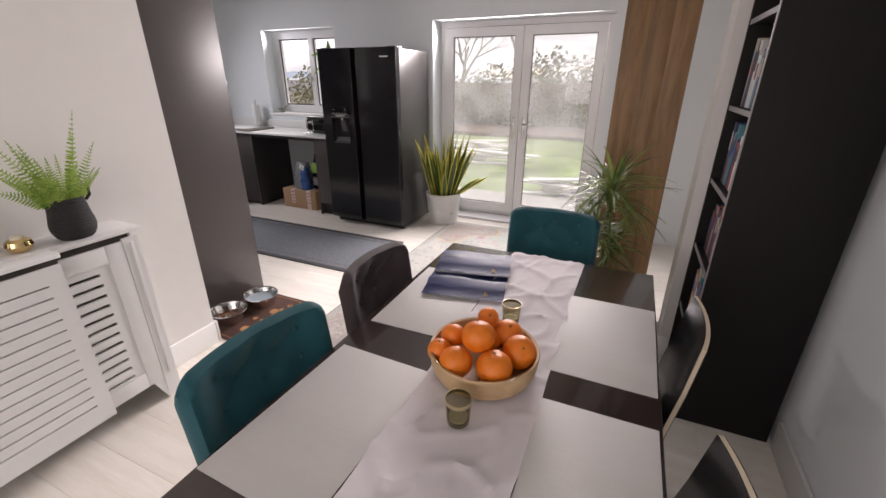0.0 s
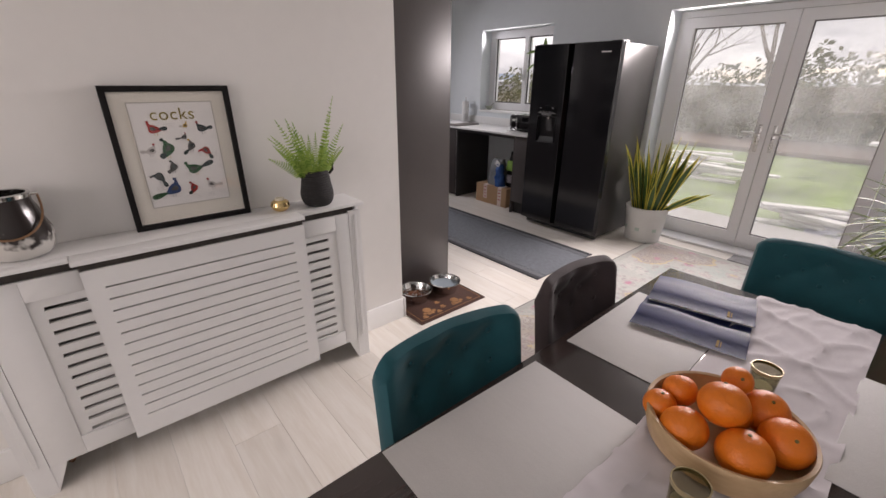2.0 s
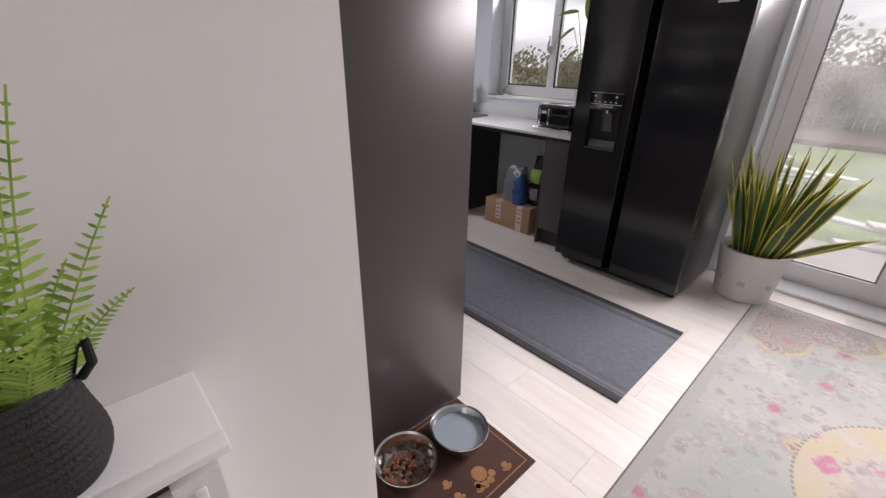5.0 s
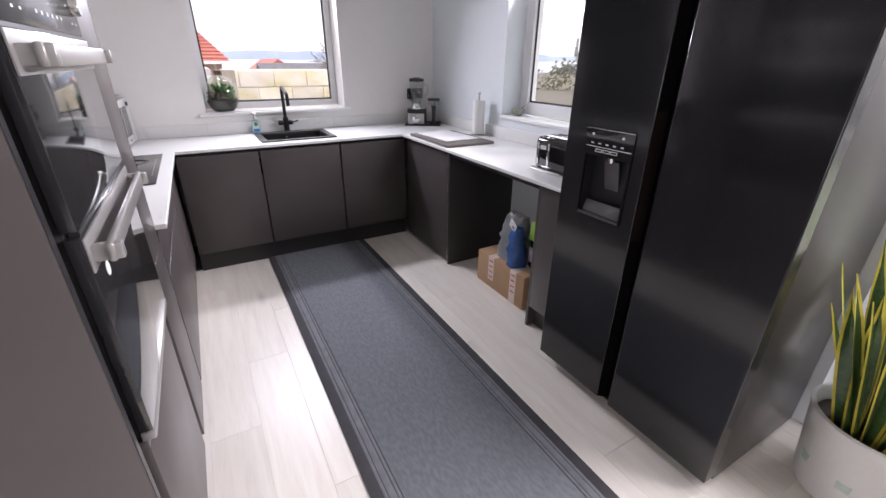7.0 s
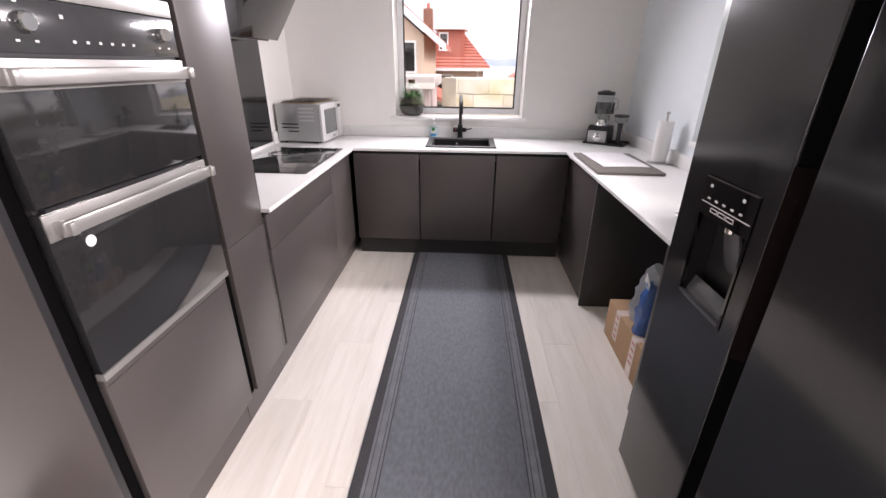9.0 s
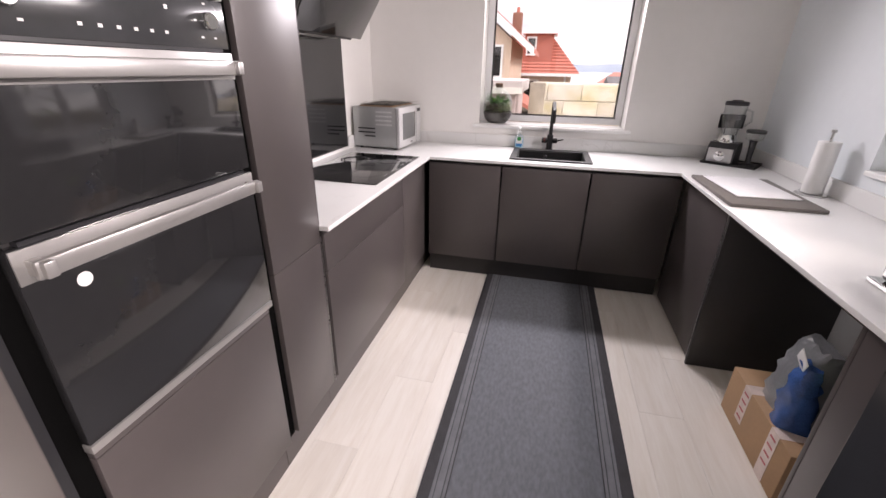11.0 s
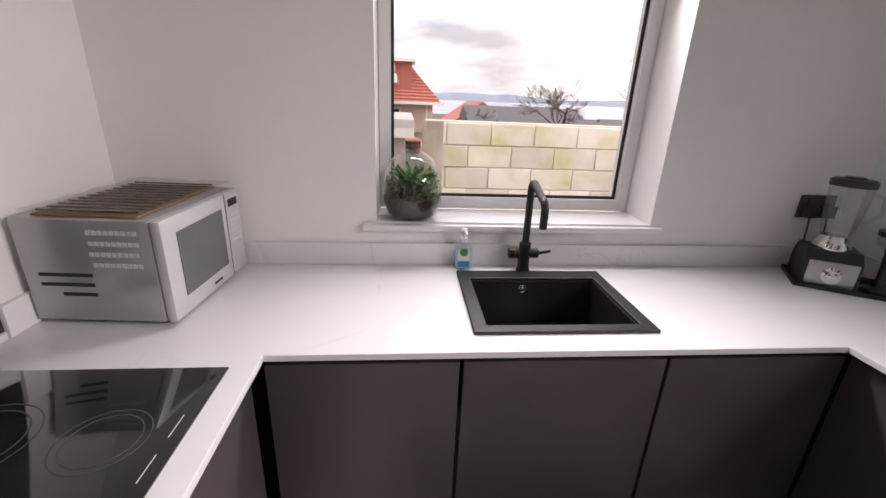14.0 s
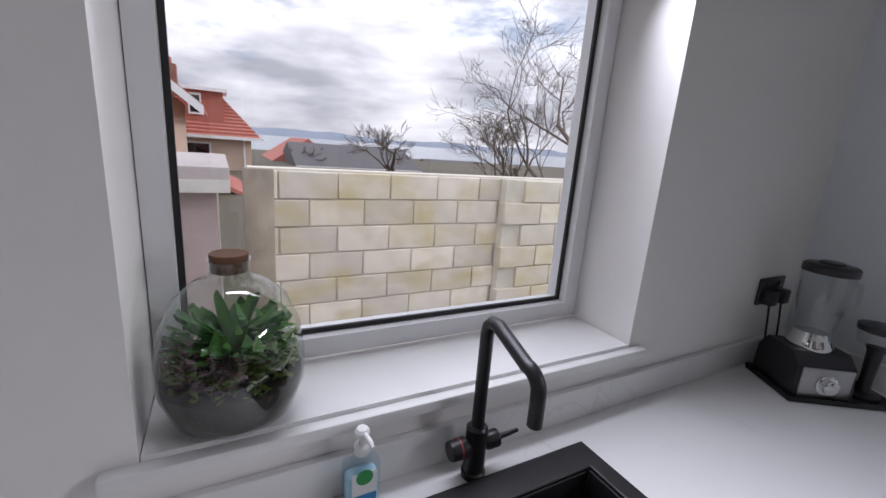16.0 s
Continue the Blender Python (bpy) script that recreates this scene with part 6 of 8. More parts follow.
# two blue folders
M_FOLDER = surf("glossy_navy_card", (0.022, 0.034, 0.15), 0.4, var=0.12, vscale=4, ior=1.3)
for cx, cy, z, rz in ((-0.37, 1.365, 0.7485, 11), (-0.402, 1.55, 0.7595, 13)):
    fo = thing("menu_folder", (cx, cy, z), "glossy navy blue folder with gold crest", "folder", "folders on the table")
    sheet = bmesh.new()
    vv = []
    for i in range(13):
        u = -0.155 + 0.31 * i / 12
        vv.append([sheet.verts.new((u, w, 0.0075 + 0.004 * math.sin(i * 0.5) * (1 if w > 0 else 0.4) + (0.012 if w == 0 else 0))) for w in (-0.11, -0.03, 0.0, 0.06, 0.115)])
    for a, b in zip(vv, vv[1:]):
        for k in range(4):
            sheet.faces.new((a[k], b[k], b[k + 1], a[k + 1]))
    bmesh.ops.solidify(sheet, geom=sheet.faces[:], thickness=0.003)
    part("cover", moved(sheet, pose(cx, cy, z, 0, 0, rz)), M_FOLDER, fo)
    part("pages", moved(bx(-0.15, -0.105, 0.0, 0.15, 0.11, 0.0006), pose(cx, cy, z + 0.0005, 0, 0, rz)), M_WHITEPLASTIC, fo)
    part("crest", moved(join(bx(0.079, -0.088, 0.0042, 0.086, -0.05, 0.0066), bx(0.089, -0.085, 0.0042, 0.092, -0.055, 0.0066)), pose(cx, cy, z + 0.002, 0, 0, rz)), surf("gold_print", (0.26, 0.18, 0.09), 0.85, ior=1.2), fo)

# fruit bowl
BWX, BWY = -0.146, 0.912
fbw = thing("fruit_bowl", (BWX, BWY, 0.75), "pale turned wooden bowl on the runner", "bowl")
part("bowl", moved(lathe([(0, 0.0), (0.128, 0.0), (0.14, 0.008), (0.148, 0.035), (0.152, 0.068), (0.150, 0.072), (0.143, 0.07), (0.138, 0.03), (0.125, 0.016), (0, 0.014)], 56), pose(BWX, BWY, 0.7525)), wood("pale_birch", (0.56, 0.39, 0.22), (0.44, 0.29, 0.15), 0.45, random=0.0, knots=False), fbw)
M_ORANGE = surf("orange_peel", (0.80, 0.20, 0.012), 0.38, var=0.1, vscale=8, bump=0.35, bscale=260)


def orange(x, y, z, r, tilt):
    th = thing("orange", (x, y, z - r), "ripe orange with dimpled peel in the bowl", "orange", "oranges in the bowl")
    bm = bmesh.new()
    bmesh.ops.create_uvsphere(bm, u_segments=28, v_segments=18, radius=r)
    for v in bm.verts:
        c = v.co.z / r
        v.co.z = v.co.z * 0.95 - 0.05 * r * max(0, c - 0.9) * 8
    part("peel", moved(bm, pose(x, y, z, tilt, tilt * 0.7, 0)), M_ORANGE, th)
    q = pose(x, y, z, tilt, tilt * 0.7, 0) @ Vector((0, 0, r * 0.92))
    part("stem_scar", moved(lathe([(0, 0.002), (0.003, 0.002), (0.0035, 0)], 8), pose(*q, tilt, tilt * 0.7, 0)), surf("stem_brown", (0.16, 0.13, 0.04), 0.8), th)


for ox, oy, oz, r, tl in ((-0.051, -0.083, 0.813, 0.045, -40), (0.05, -0.067, 0.815, 0.048, -3), (0.094, 0.021, 0.818, 0.047, 34), (-0.01, -0.024, 0.868, 0.046, -19), (0.045, 0.079, 0.825, 0.045, 18), (-0.097, 0.011, 0.825, 0.036, -35), (-0.112, -0.052, 0.812, 0.034, 2), (-0.014, 0.072, 0.872, 0.03, 39), (0.0, 0.038, 0.815, 0.038, -14)):
    orange(BWX + ox, BWY + oy, oz, r, tl)

M_TGLASS = glass("ribbed_smoke_glass", (0.72, 0.70, 0.60), 0.05)
for gx, gy in ((-0.136, 0.697), (-0.138, 1.172)):
    tg = thing("tealight_glass", (gx, gy, 0.752), "small ribbed amber glass tealight holder", "candle holder", "tealight glasses")
    gb = lathe([(0, 0.0), (0.024, 0.0), (0.027, 0.004), (0.031, 0.066), (0.0315, 0.07), (0.029, 0.07), (0.025, 0.012), (0, 0.010)], 48)
    for v in gb.verts:
        a = math.atan2(v.co.y, v.co.x)
        if 0.005 < v.co.z < 0.05 and v.co.xy.length > 0.026:
            v.co.xy *= 1 + 0.03 * math.cos(a * 16)
    part("glass_cup", moved(gb, pose(gx, gy, 0.7525)), M_TGLASS, tg)
    part("gold_rim", moved(lathe([(0.0305, 0.062), (0.032, 0.062), (0.0325, 0.071), (0.03, 0.071)], 32), pose(gx, gy, 0.7525)), surf("aged_gold", (0.5, 0.42, 0.25), 0.3, 0.6), tg)
    part("wax", moved(lathe([(0, 0.012), (0.022, 0.012), (0.023, 0.02), (0, 0.02)], 20), pose(gx, gy, 0.7525)), surf("white_wax", (0.7, 0.68, 0.6), 0.5), tg)


# upholstered chairs; built facing +x at the origin
def tufted_chair(material, label, wide):
    ch = thing("dining_chair", (0, 0, 0), label, "chair", "dining chairs")
    H0, H1, W, TH = 0.42, 0.872, wide, 0.055
    bm = bmesh.new()
    NU, NV = 36, 34
    buttons = [(u, v) for v in (0.66, 0.86) for u in (0.22, 0.5, 0.78)] + [(u, 0.76) for u in (0.36, 0.64)]

    folds = [(p, q) for p in buttons for q in buttons if p[1] < q[1] and abs(p[0] - q[0]) < 0.2 and q[1] - p[1] < 0.15]

    def front(u, v):
        y = (u - 0.5) * W
        z = H0 + (H1 - H0) * v + (0.013 * (1 - (2 * u - 1) ** 2) if v > 0.9 else 0.013 * (1 - (2 * u - 1) ** 2) * max(0, v - 0.4) / 0.5)
        x = 0.0 - 0.055 * v + 0.035 * (2 * u - 1) ** 2
        d = 0.0
        for bu, bv in buttons:
            q = ((u - bu) * W / 0.05) ** 2 + ((v - bv) * (H1 - H0) / 0.05) ** 2
            d -= 0.022 * math.exp(-q)
        for (au, av), (bu, bv) in folds:
            px, pz, qx, qz = (u - au) * W, (v - av) * (H1 - H0), (bu - au) * W, (bv - av) * (H1 - H0)
            k = max(0.0, min(1.0, (px * qx + pz * qz) / (qx * qx + qz * qz)))
            d -= 0.004 * math.exp(-((px - k * qx) ** 2 + (pz - k * qz) ** 2) / 0.026 ** 2)
        e = min(u, 1 - u) * W
        f = (1 - v) * (H1 - H0)
        rr = 0.03
        q = math.hypot(max(0.0, rr - e), max(0.0, rr - f))
        d -= rr - math.sqrt(max(0.0, rr * rr - min(q, rr) ** 2))
        z -= 0.03 * max(0.0, 1 - e / 0.045) ** 2 * max(0.0, 1 - f / 0.12)
        return Vector((x + d, y, z))
    fv = [[bm.verts.new(front(i / NU, j / NV)) for j in range(NV + 1)] for i in range(NU + 1)]
    bv_ = [[bm.verts.new(Vector((-0.055 * (j / NV) + 0.03 * (2 * i / NU - 1) ** 2 - TH + 0.02 * max(0.0, j / NV - 0.9) / 0.1, (i / NU - 0.5) * W, fv[i][j].co.z)) if True else 0) for j in range(NV + 1)] for i in range(NU + 1)]
    for i in range(NU):
        for j in range(NV):
            bm.faces.new((fv[i][j], fv[i + 1][j], fv[i + 1][j + 1], fv[i][j + 1]))
            bm.faces.new((bv_[i][j + 1], bv_[i + 1][j + 1], bv_[i + 1][j], bv_[i][j]))
        bm.faces.new((fv[i][NV], fv[i + 1][NV], bv_[i + 1][NV], bv_[i][NV]))
        bm.faces.new((bv_[i][0], bv_[i + 1][0], fv[i + 1][0], fv[i][0]))
    for j in range(NV):
        bm.faces.new((fv[0][j + 1], bv_[0][j + 1], bv_[0][j], fv[0][j]))
        bm.faces.new((fv[NU][j], bv_[NU][j], bv_[NU][j + 1], fv[NU][j + 1]))
    back = part("backrest", bm, material, ch)
    for bu, bv in buttons:
        p = front(bu, bv)
        part("button", moved(lathe([(0, 0.006), (0.006, 0.005), (0.01, 0.0), (0, -0.002)], 12), Matrix.Translation(p) @ pose(0, 0, 0, 0, 90, 0)), material, back)
    part("seat", bx(-0.03, -0.235, 0.40, 0.44, 0.235, 0.50, 0.03, 4), material, ch)
    part("seat_frame", bx(-0.02, -0.22, 0.35, 0.42, 0.22, 0.40, 0.004), M_ESPRESSO, ch)
    for lx, ly in ((0.0, -0.19), (0.0, 0.19), (0.38, -0.19), (0.38, 0.19)):
        part("leg", tube([(lx, ly, 0.36), (lx - (0.05 if lx < 0.1 else -0.01), ly * 1.03, 0.009)], [0.022, 0.014], 10), M_ESPRESSO, ch)
    return ch


c1 = tufted_chair(M_TEAL, "teal velvet dining chair with buttoned back", 0.46)
copy_thing(c1, pose(-0.165, 2.03, 0.0, 0, 0, -91))
c2 = tufted_chair(M_GREYVELVET, "charcoal velvet dining chair with buttoned back", 0.41)
c2.matrix_world = pose(-0.64, 1.225, 0.0, 0, 0, -3)
c1.matrix_world = pose(-0.64, 0.645, 0.0, 0, 0, -4)


# bent plywood chairs
M_PLYEDGE = surf("birch_ply_edge", (0.56, 0.47, 0.35), 0.5, var=0.1, vscale=30)
M_BLACKSHELL = surf("black_lacquer_shell", (0.012, 0.012, 0.013), 0.22, var=0.1)


def ply_chair():
    ch = thing("plywood_chair", (0, 0, 0), "black lacquered bent plywood chair with pale edges", "chair", "plywood chairs")

    def shell(off0, off1, inset):
        bm = bmesh.new()
        prof = [(0.40, 0.445), (0.2, 0.43), (0.08, 0.43), (0.03, 0.445), (0.0, 0.48), (-0.02, 0.56), (-0.045, 0.70), (-0.065, 0.85)]
        rows_v = []
        for off in (off0, off1):
            g = []
            for k, (x, z) in enumerate(prof):
                hw = (0.20 if k < 4 else 0.20 - 0.012 * (k - 4)) - inset
                line = []
                for i in range(9):
                    s = -1 + i / 4
                    cv = 0.02 * s * s * (1 if k > 4 else 0.3)
                    nx, nz = (0, 1) if k < 3 else ((0.7, 0.7) if k < 5 else (1, 0.15))
                    line.append(bm.verts.new((x + cv + nx * off, s * hw, z + nz * off)))
                g.append(line)
            rows_v.append(g)
        a, b = rows_v
        for k in range(len(prof) - 1):
            for i in range(8):
                bm.faces.new((a[k][i], a[k][i + 1], a[k + 1][i + 1], a[k + 1][i]))
                bm.faces.new((b[k + 1][i], b[k + 1][i + 1], b[k][i + 1], b[k][i]))
            bm.faces.new((a[k][0], a[k + 1][0], b[k + 1][0], b[k][0]))
            bm.faces.new((b[k][8], b[k + 1][8], a[k + 1][8], a[k][8]))
        for i in range(8):
            bm.faces.new((a[0][i + 1], a[0][i], b[0][i], b[0][i + 1]))
            bm.faces.new((a[-1][i], a[-1][i + 1], b[-1][i + 1], b[-1][i]))
        bmesh.ops.recalc_face_normals(bm, faces=bm.faces[:])
        return bm
    part("ply_core", shell(0.0, 0.011, 0.0), M_PLYEDGE, ch)
    part("inner_face", shell(0.0112, 0.0135, 0.002), M_BLACKSHELL, ch)
    part("outer_face", shell(-0.0024, -0.0002, 0.002), M_BLACKSHELL, ch)
    for lx, ly in ((0.06, -0.15), (0.06, 0.15), (0.34, -0.15), (0.34, 0.15)):
        part("leg", tube([(lx, ly, 0.425), (lx + (-0.08 if lx < 0.2 else 0.05), ly * 1.25, 0.009)], 0.011, 10), M_CHROME, ch)
    return ch


p1 = ply_chair()
copy_thing(p1, pose(0.365, 0.62, 0, 0, 0, 184))
p1.matrix_world = pose(0.365, 1.26, 0, 0, 0, 178)

# bookcase with books
bk = thing("bookcase", (0.715, 2.1, 0), "tall black-brown bookcase against the wall", "bookcase")
BX0, BX1, BY0, BY1, BZ = 0.515, 0.905, 1.85, 2.335, 2.30
part("side", bx(BX0, BY0, 0.0005, BX1, BY0 + 0.022, BZ, 0.001), M_BLACKWOOD, bk)
part("side", bx(BX0, BY1 - 0.022, 0.0005, BX1, BY1, BZ, 0.001), M_BLACKWOOD, bk)
part("back_panel", bx(BX1 - 0.008, BY0 + 0.023, 0.05, BX1, BY1 - 0.023, BZ - 0.02), M_BLACKWOOD, bk)
part("front_edge", bx(BX0 - 0.003, BY0 + 0.0015, 0.002, BX0 - 0.0002, BY0 + 0.0205, BZ), M_EDGE, bk)
SHELVES = (0.06, 0.38, 0.72, 1.05, 1.38, 1.72, 2.05, 2.278)
for z in SHELVES:
    s = part("shelf", bx(BX0 + 0.006, BY0 + 0.023, z, BX1 - 0.01, BY1 - 0.023, z + 0.02), M_BLACKWOOD, bk)
    part("shelf_edge", bx(BX0 + 0.002, BY0 + 0.023, z, BX0 + 0.0055, BY1 - 0.023, z + 0.02), M_EDGE, s)
r5 = random.Random(9)
COL = [surf("book_" + n, c, 0.5, var=0.15) for n, c in (("blue", (0.03, 0.10, 0.30)), ("navy", (0.02, 0.03, 0.10)), ("cream", (0.55, 0.5, 0.4)), ("red", (0.3, 0.04, 0.04)), ("orange", (0.5, 0.2, 0.07)), ("teal", (0.06, 0.26, 0.30)), ("white", (0.65, 0.65, 0.63)), ("black", (0.03, 0.03, 0.03)))]
for si, z in enumerate(SHELVES[:-3]):
    yy = BY0 + 0.03
    while yy < BY1 - 0.1:
        t, h, d = r5.uniform(0.016, 0.042), r5.uniform(0.19, 0.27), r5.uniform(0.13, 0.2)
        bkk = thing("book", (BX0 + 0.03 + d / 2, yy + t / 2, z + 0.02), "upright book on the bookcase shelf", "book", "books on the shelves")
        part("cover", bx(BX0 + 0.03, yy, z + 0.0205, BX0 + 0.03 + d, yy + t - 0.001, z + 0.02 + h, 0.002), r5.choice(COL), bkk)
        part("spine_label", bx(BX0 + 0.0285, yy + t * 0.25, z + 0.02 + h * 0.55, BX0 + 0.0298, yy + t * 0.75, z + 0.02 + h * 0.85), r5.choice(COL), bkk)
        yy += t + 0.001

# fluted white plant pot with snake plant
M_POT = surf("white_glazed_pot", (0.62, 0.62, 0.60), 0.4, var=0.05, vscale=4)
SPX, SPY = -1.685, 4.115
sn = thing("snake_plant", (SPX, SPY, 0), "yellow-edged snake plant in a white ceramic pot", "plant")
part("pot", moved(lathe([(0, 0.0), (0.125, 0.0), (0.135, 0.006), (0.162, 0.27), (0.166, 0.285), (0.166, 0.295), (0.156, 0.298), (0.152, 0.285), (0.148, 0.24), (0, 0.24)], 48), pose(SPX, SPY, 0.0008) @ Matrix.Diagonal((1.18, 1.18, 1.15, 1))), M_POT, sn)
M_MOTIF = surf("faded_green_motif", (0.42, 0.52, 0.46), 0.5, var=0.2, vscale=30)
for a in (-2.3, -1.5, -0.6):
    part("pot_motif", moved(bx(-0.02, -0.001, -0.015, 0.02, 0.001, 0.015, 0.0008, 1), pose(SPX + 0.1745 * math.cos(a), SPY + 0.1745 * math.sin(a), 0.135, -6, 0, math.degrees(a) + 90)), M_MOTIF, sn)
part("soil", moved(lathe([(0, 0.245), (0.147, 0.243)], 24), pose(SPX, SPY, 0.0008) @ Matrix.Diagonal((1.18, 1.18, 1.15, 1))), M_SOIL, sn)
M_SNK = leaf_mat("banded_green_leaf", (0.018, 0.05, 0.016), (0.06, 0.12, 0.035), 0.35, 45.0, 0.08)
M_SNKE = leaf_mat("yellow_leaf_margin", (0.42, 0.36, 0.04), (0.60, 0.52, 0.09), 0.4, 20.0, 0.15)
core, edge = bmesh.new(), bmesh.new()
r6 = random.Random(21)


def sword(p, d, length, width, twist):
    d = Vector(d).normalized()
    side = d.cross(Vector((math.cos(twist), math.sin(twist), 0.2))).normalized()
    n = 8
    pos = Vector(p)
    pc = pe1 = pe2 = None
    for k in range(n + 1):
        t = k / n
        w = width * (0.62 + 0.5 * math.sin(math.pi * min(1, t * 0.9 + 0.1)) - 0.12) * (1 if t < 0.7 else max(0.02, (1 - t) / 0.3) ** 0.7)
        up = side.cross(d).normalized()
        e = min(0.008, w * 0.4)
        a, m, b = pos - side * (w / 2 - e), pos - up * w * 0.12, pos + side * (w / 2 - e)
        a2, b2 = pos - side * w / 2 + up * 0.003, pos + side * w / 2 + up * 0.003
        c = [core.verts.new(q) for q in (a, m, b)]
        e1 = [edge.verts.new(q) for q in (a2, a)]
        e2 = [edge.verts.new(q) for q in (b, b2)]
        if pc:
            core.faces.new((pc[0], pc[1], c[1], c[0]))
            core.faces.new((pc[1], pc[2], c[2], c[1]))
            edge.faces.new((pe1[0], pe1[1], e1[1], e1[0]))
            edge.faces.new((pe2[0], pe2[1], e2[1], e2[0]))
        pc, pe1, pe2 = c, e1, e2
        side = (Matrix.Rotation(0.12 * math.sin(twist * 3), 3, d) @ side).normalized()
        d = (d + Vector((d.x, d.y, 0)) * 0.05).normalized()
        pos = pos + d * length / n


for i in range(50):
    a, r = r6.uniform(0, 6.283), 0.12 * math.sqrt(r6.random())
    lean = 0.04 + 2.2 * r * r6.uniform(0.6, 1.5)
    ln = r6.uniform(0.42, 0.74)
    dirx, diry = math.cos(a) * lean, math.sin(a) * lean
    if diry > 0.12:
        diry *= 0.35
    sword((SPX + r * math.cos(a), SPY + r * math.sin(a), 0.275), (dirx, diry, 1), ln, r6.uniform(0.046, 0.07), r6.uniform(0, 6.283))
sword((SPX + 0.1, SPY - 0.02, 0.28), (0.75, 0.05, 0.62), 0.5, 0.045, 1.0)
sword((SPX + 0.11, SPY + 0.0, 0.28), (0.62, -0.15, 0.62), 0.45, 0.045, 2.0)
part("leaf_core", core, M_SNK, sn)
part("yellow_margin", edge, M_SNKE, sn, "yellow leaf margins")

# dragon tree in front of the post
DPX, DPY = 0.075, 2.50
dt = thing("dragon_tree", (DPX, DPY, 0), "dragon tree with narrow arching leaves in a dark pot", "plant")
part("pot", moved(lathe([(0, 0.009), (0.11, 0.009), (0.14, 0.25), (0.145, 0.26), (0.13, 0.26), (0.125, 0.23), (0, 0.23)], 36), pose(DPX, DPY, 0)), surf("brown_pot", (0.10, 0.06, 0.04), 0.5, var=0.15), dt)
part("soil", moved(lathe([(0, 0.235), (0.124, 0.232)], 20), pose(DPX, DPY, 0)), M_SOIL, dt)
HEADS = ((DPX, DPY - 0.03, 0.93, 0.40, 110), (DPX - 0.05, DPY - 0.06, 0.70, 0.30, 70), (DPX + 0.05, DPY + 0.02, 0.60, 0.28, 60))
for hx, hy, hz, ln, cnt in HEADS:
    part("stem", tube([(DPX, DPY, 0.22), ((DPX + hx) / 2 + 0.01, (DPY + hy) / 2, hz * 0.55), (hx, hy, hz)], [0.014, 0.012, 0.011], 8), surf("grey_brown_stem", (0.2, 0.15, 0.09), 0.8, var=0.3, vscale=30), dt)
dl = bmesh.new()
r7 = random.Random(31)
for hx, hy, hz, ln, cnt in HEADS:
    for i in range(cnt):
        az = r7.uniform(0, 6.283)
        lift = r7.uniform(-0.25, 1.4)
        d = Vector((math.cos(az) * math.cos(lift), math.sin(az) * math.cos(lift), math.sin(lift)))
        if d.y > 0.45:
            d.y = 0.45
        leaf_blade(dl, (hx, hy, hz + r7.uniform(-0.1, 0.04)), d, (-math.cos(az) * math.sin(lift), -math.sin(az) * math.sin(lift), max(0.15, math.cos(lift))), ln * r7.uniform(0.6, 1.0), r7.uniform(0.013, 0.02), r7.uniform(0.4, 1.5), 6)
part("leaves", dl, leaf_mat("dragon_leaf", (0.045, 0.085, 0.015), (0.23, 0.30, 0.08), 0.4), dt)


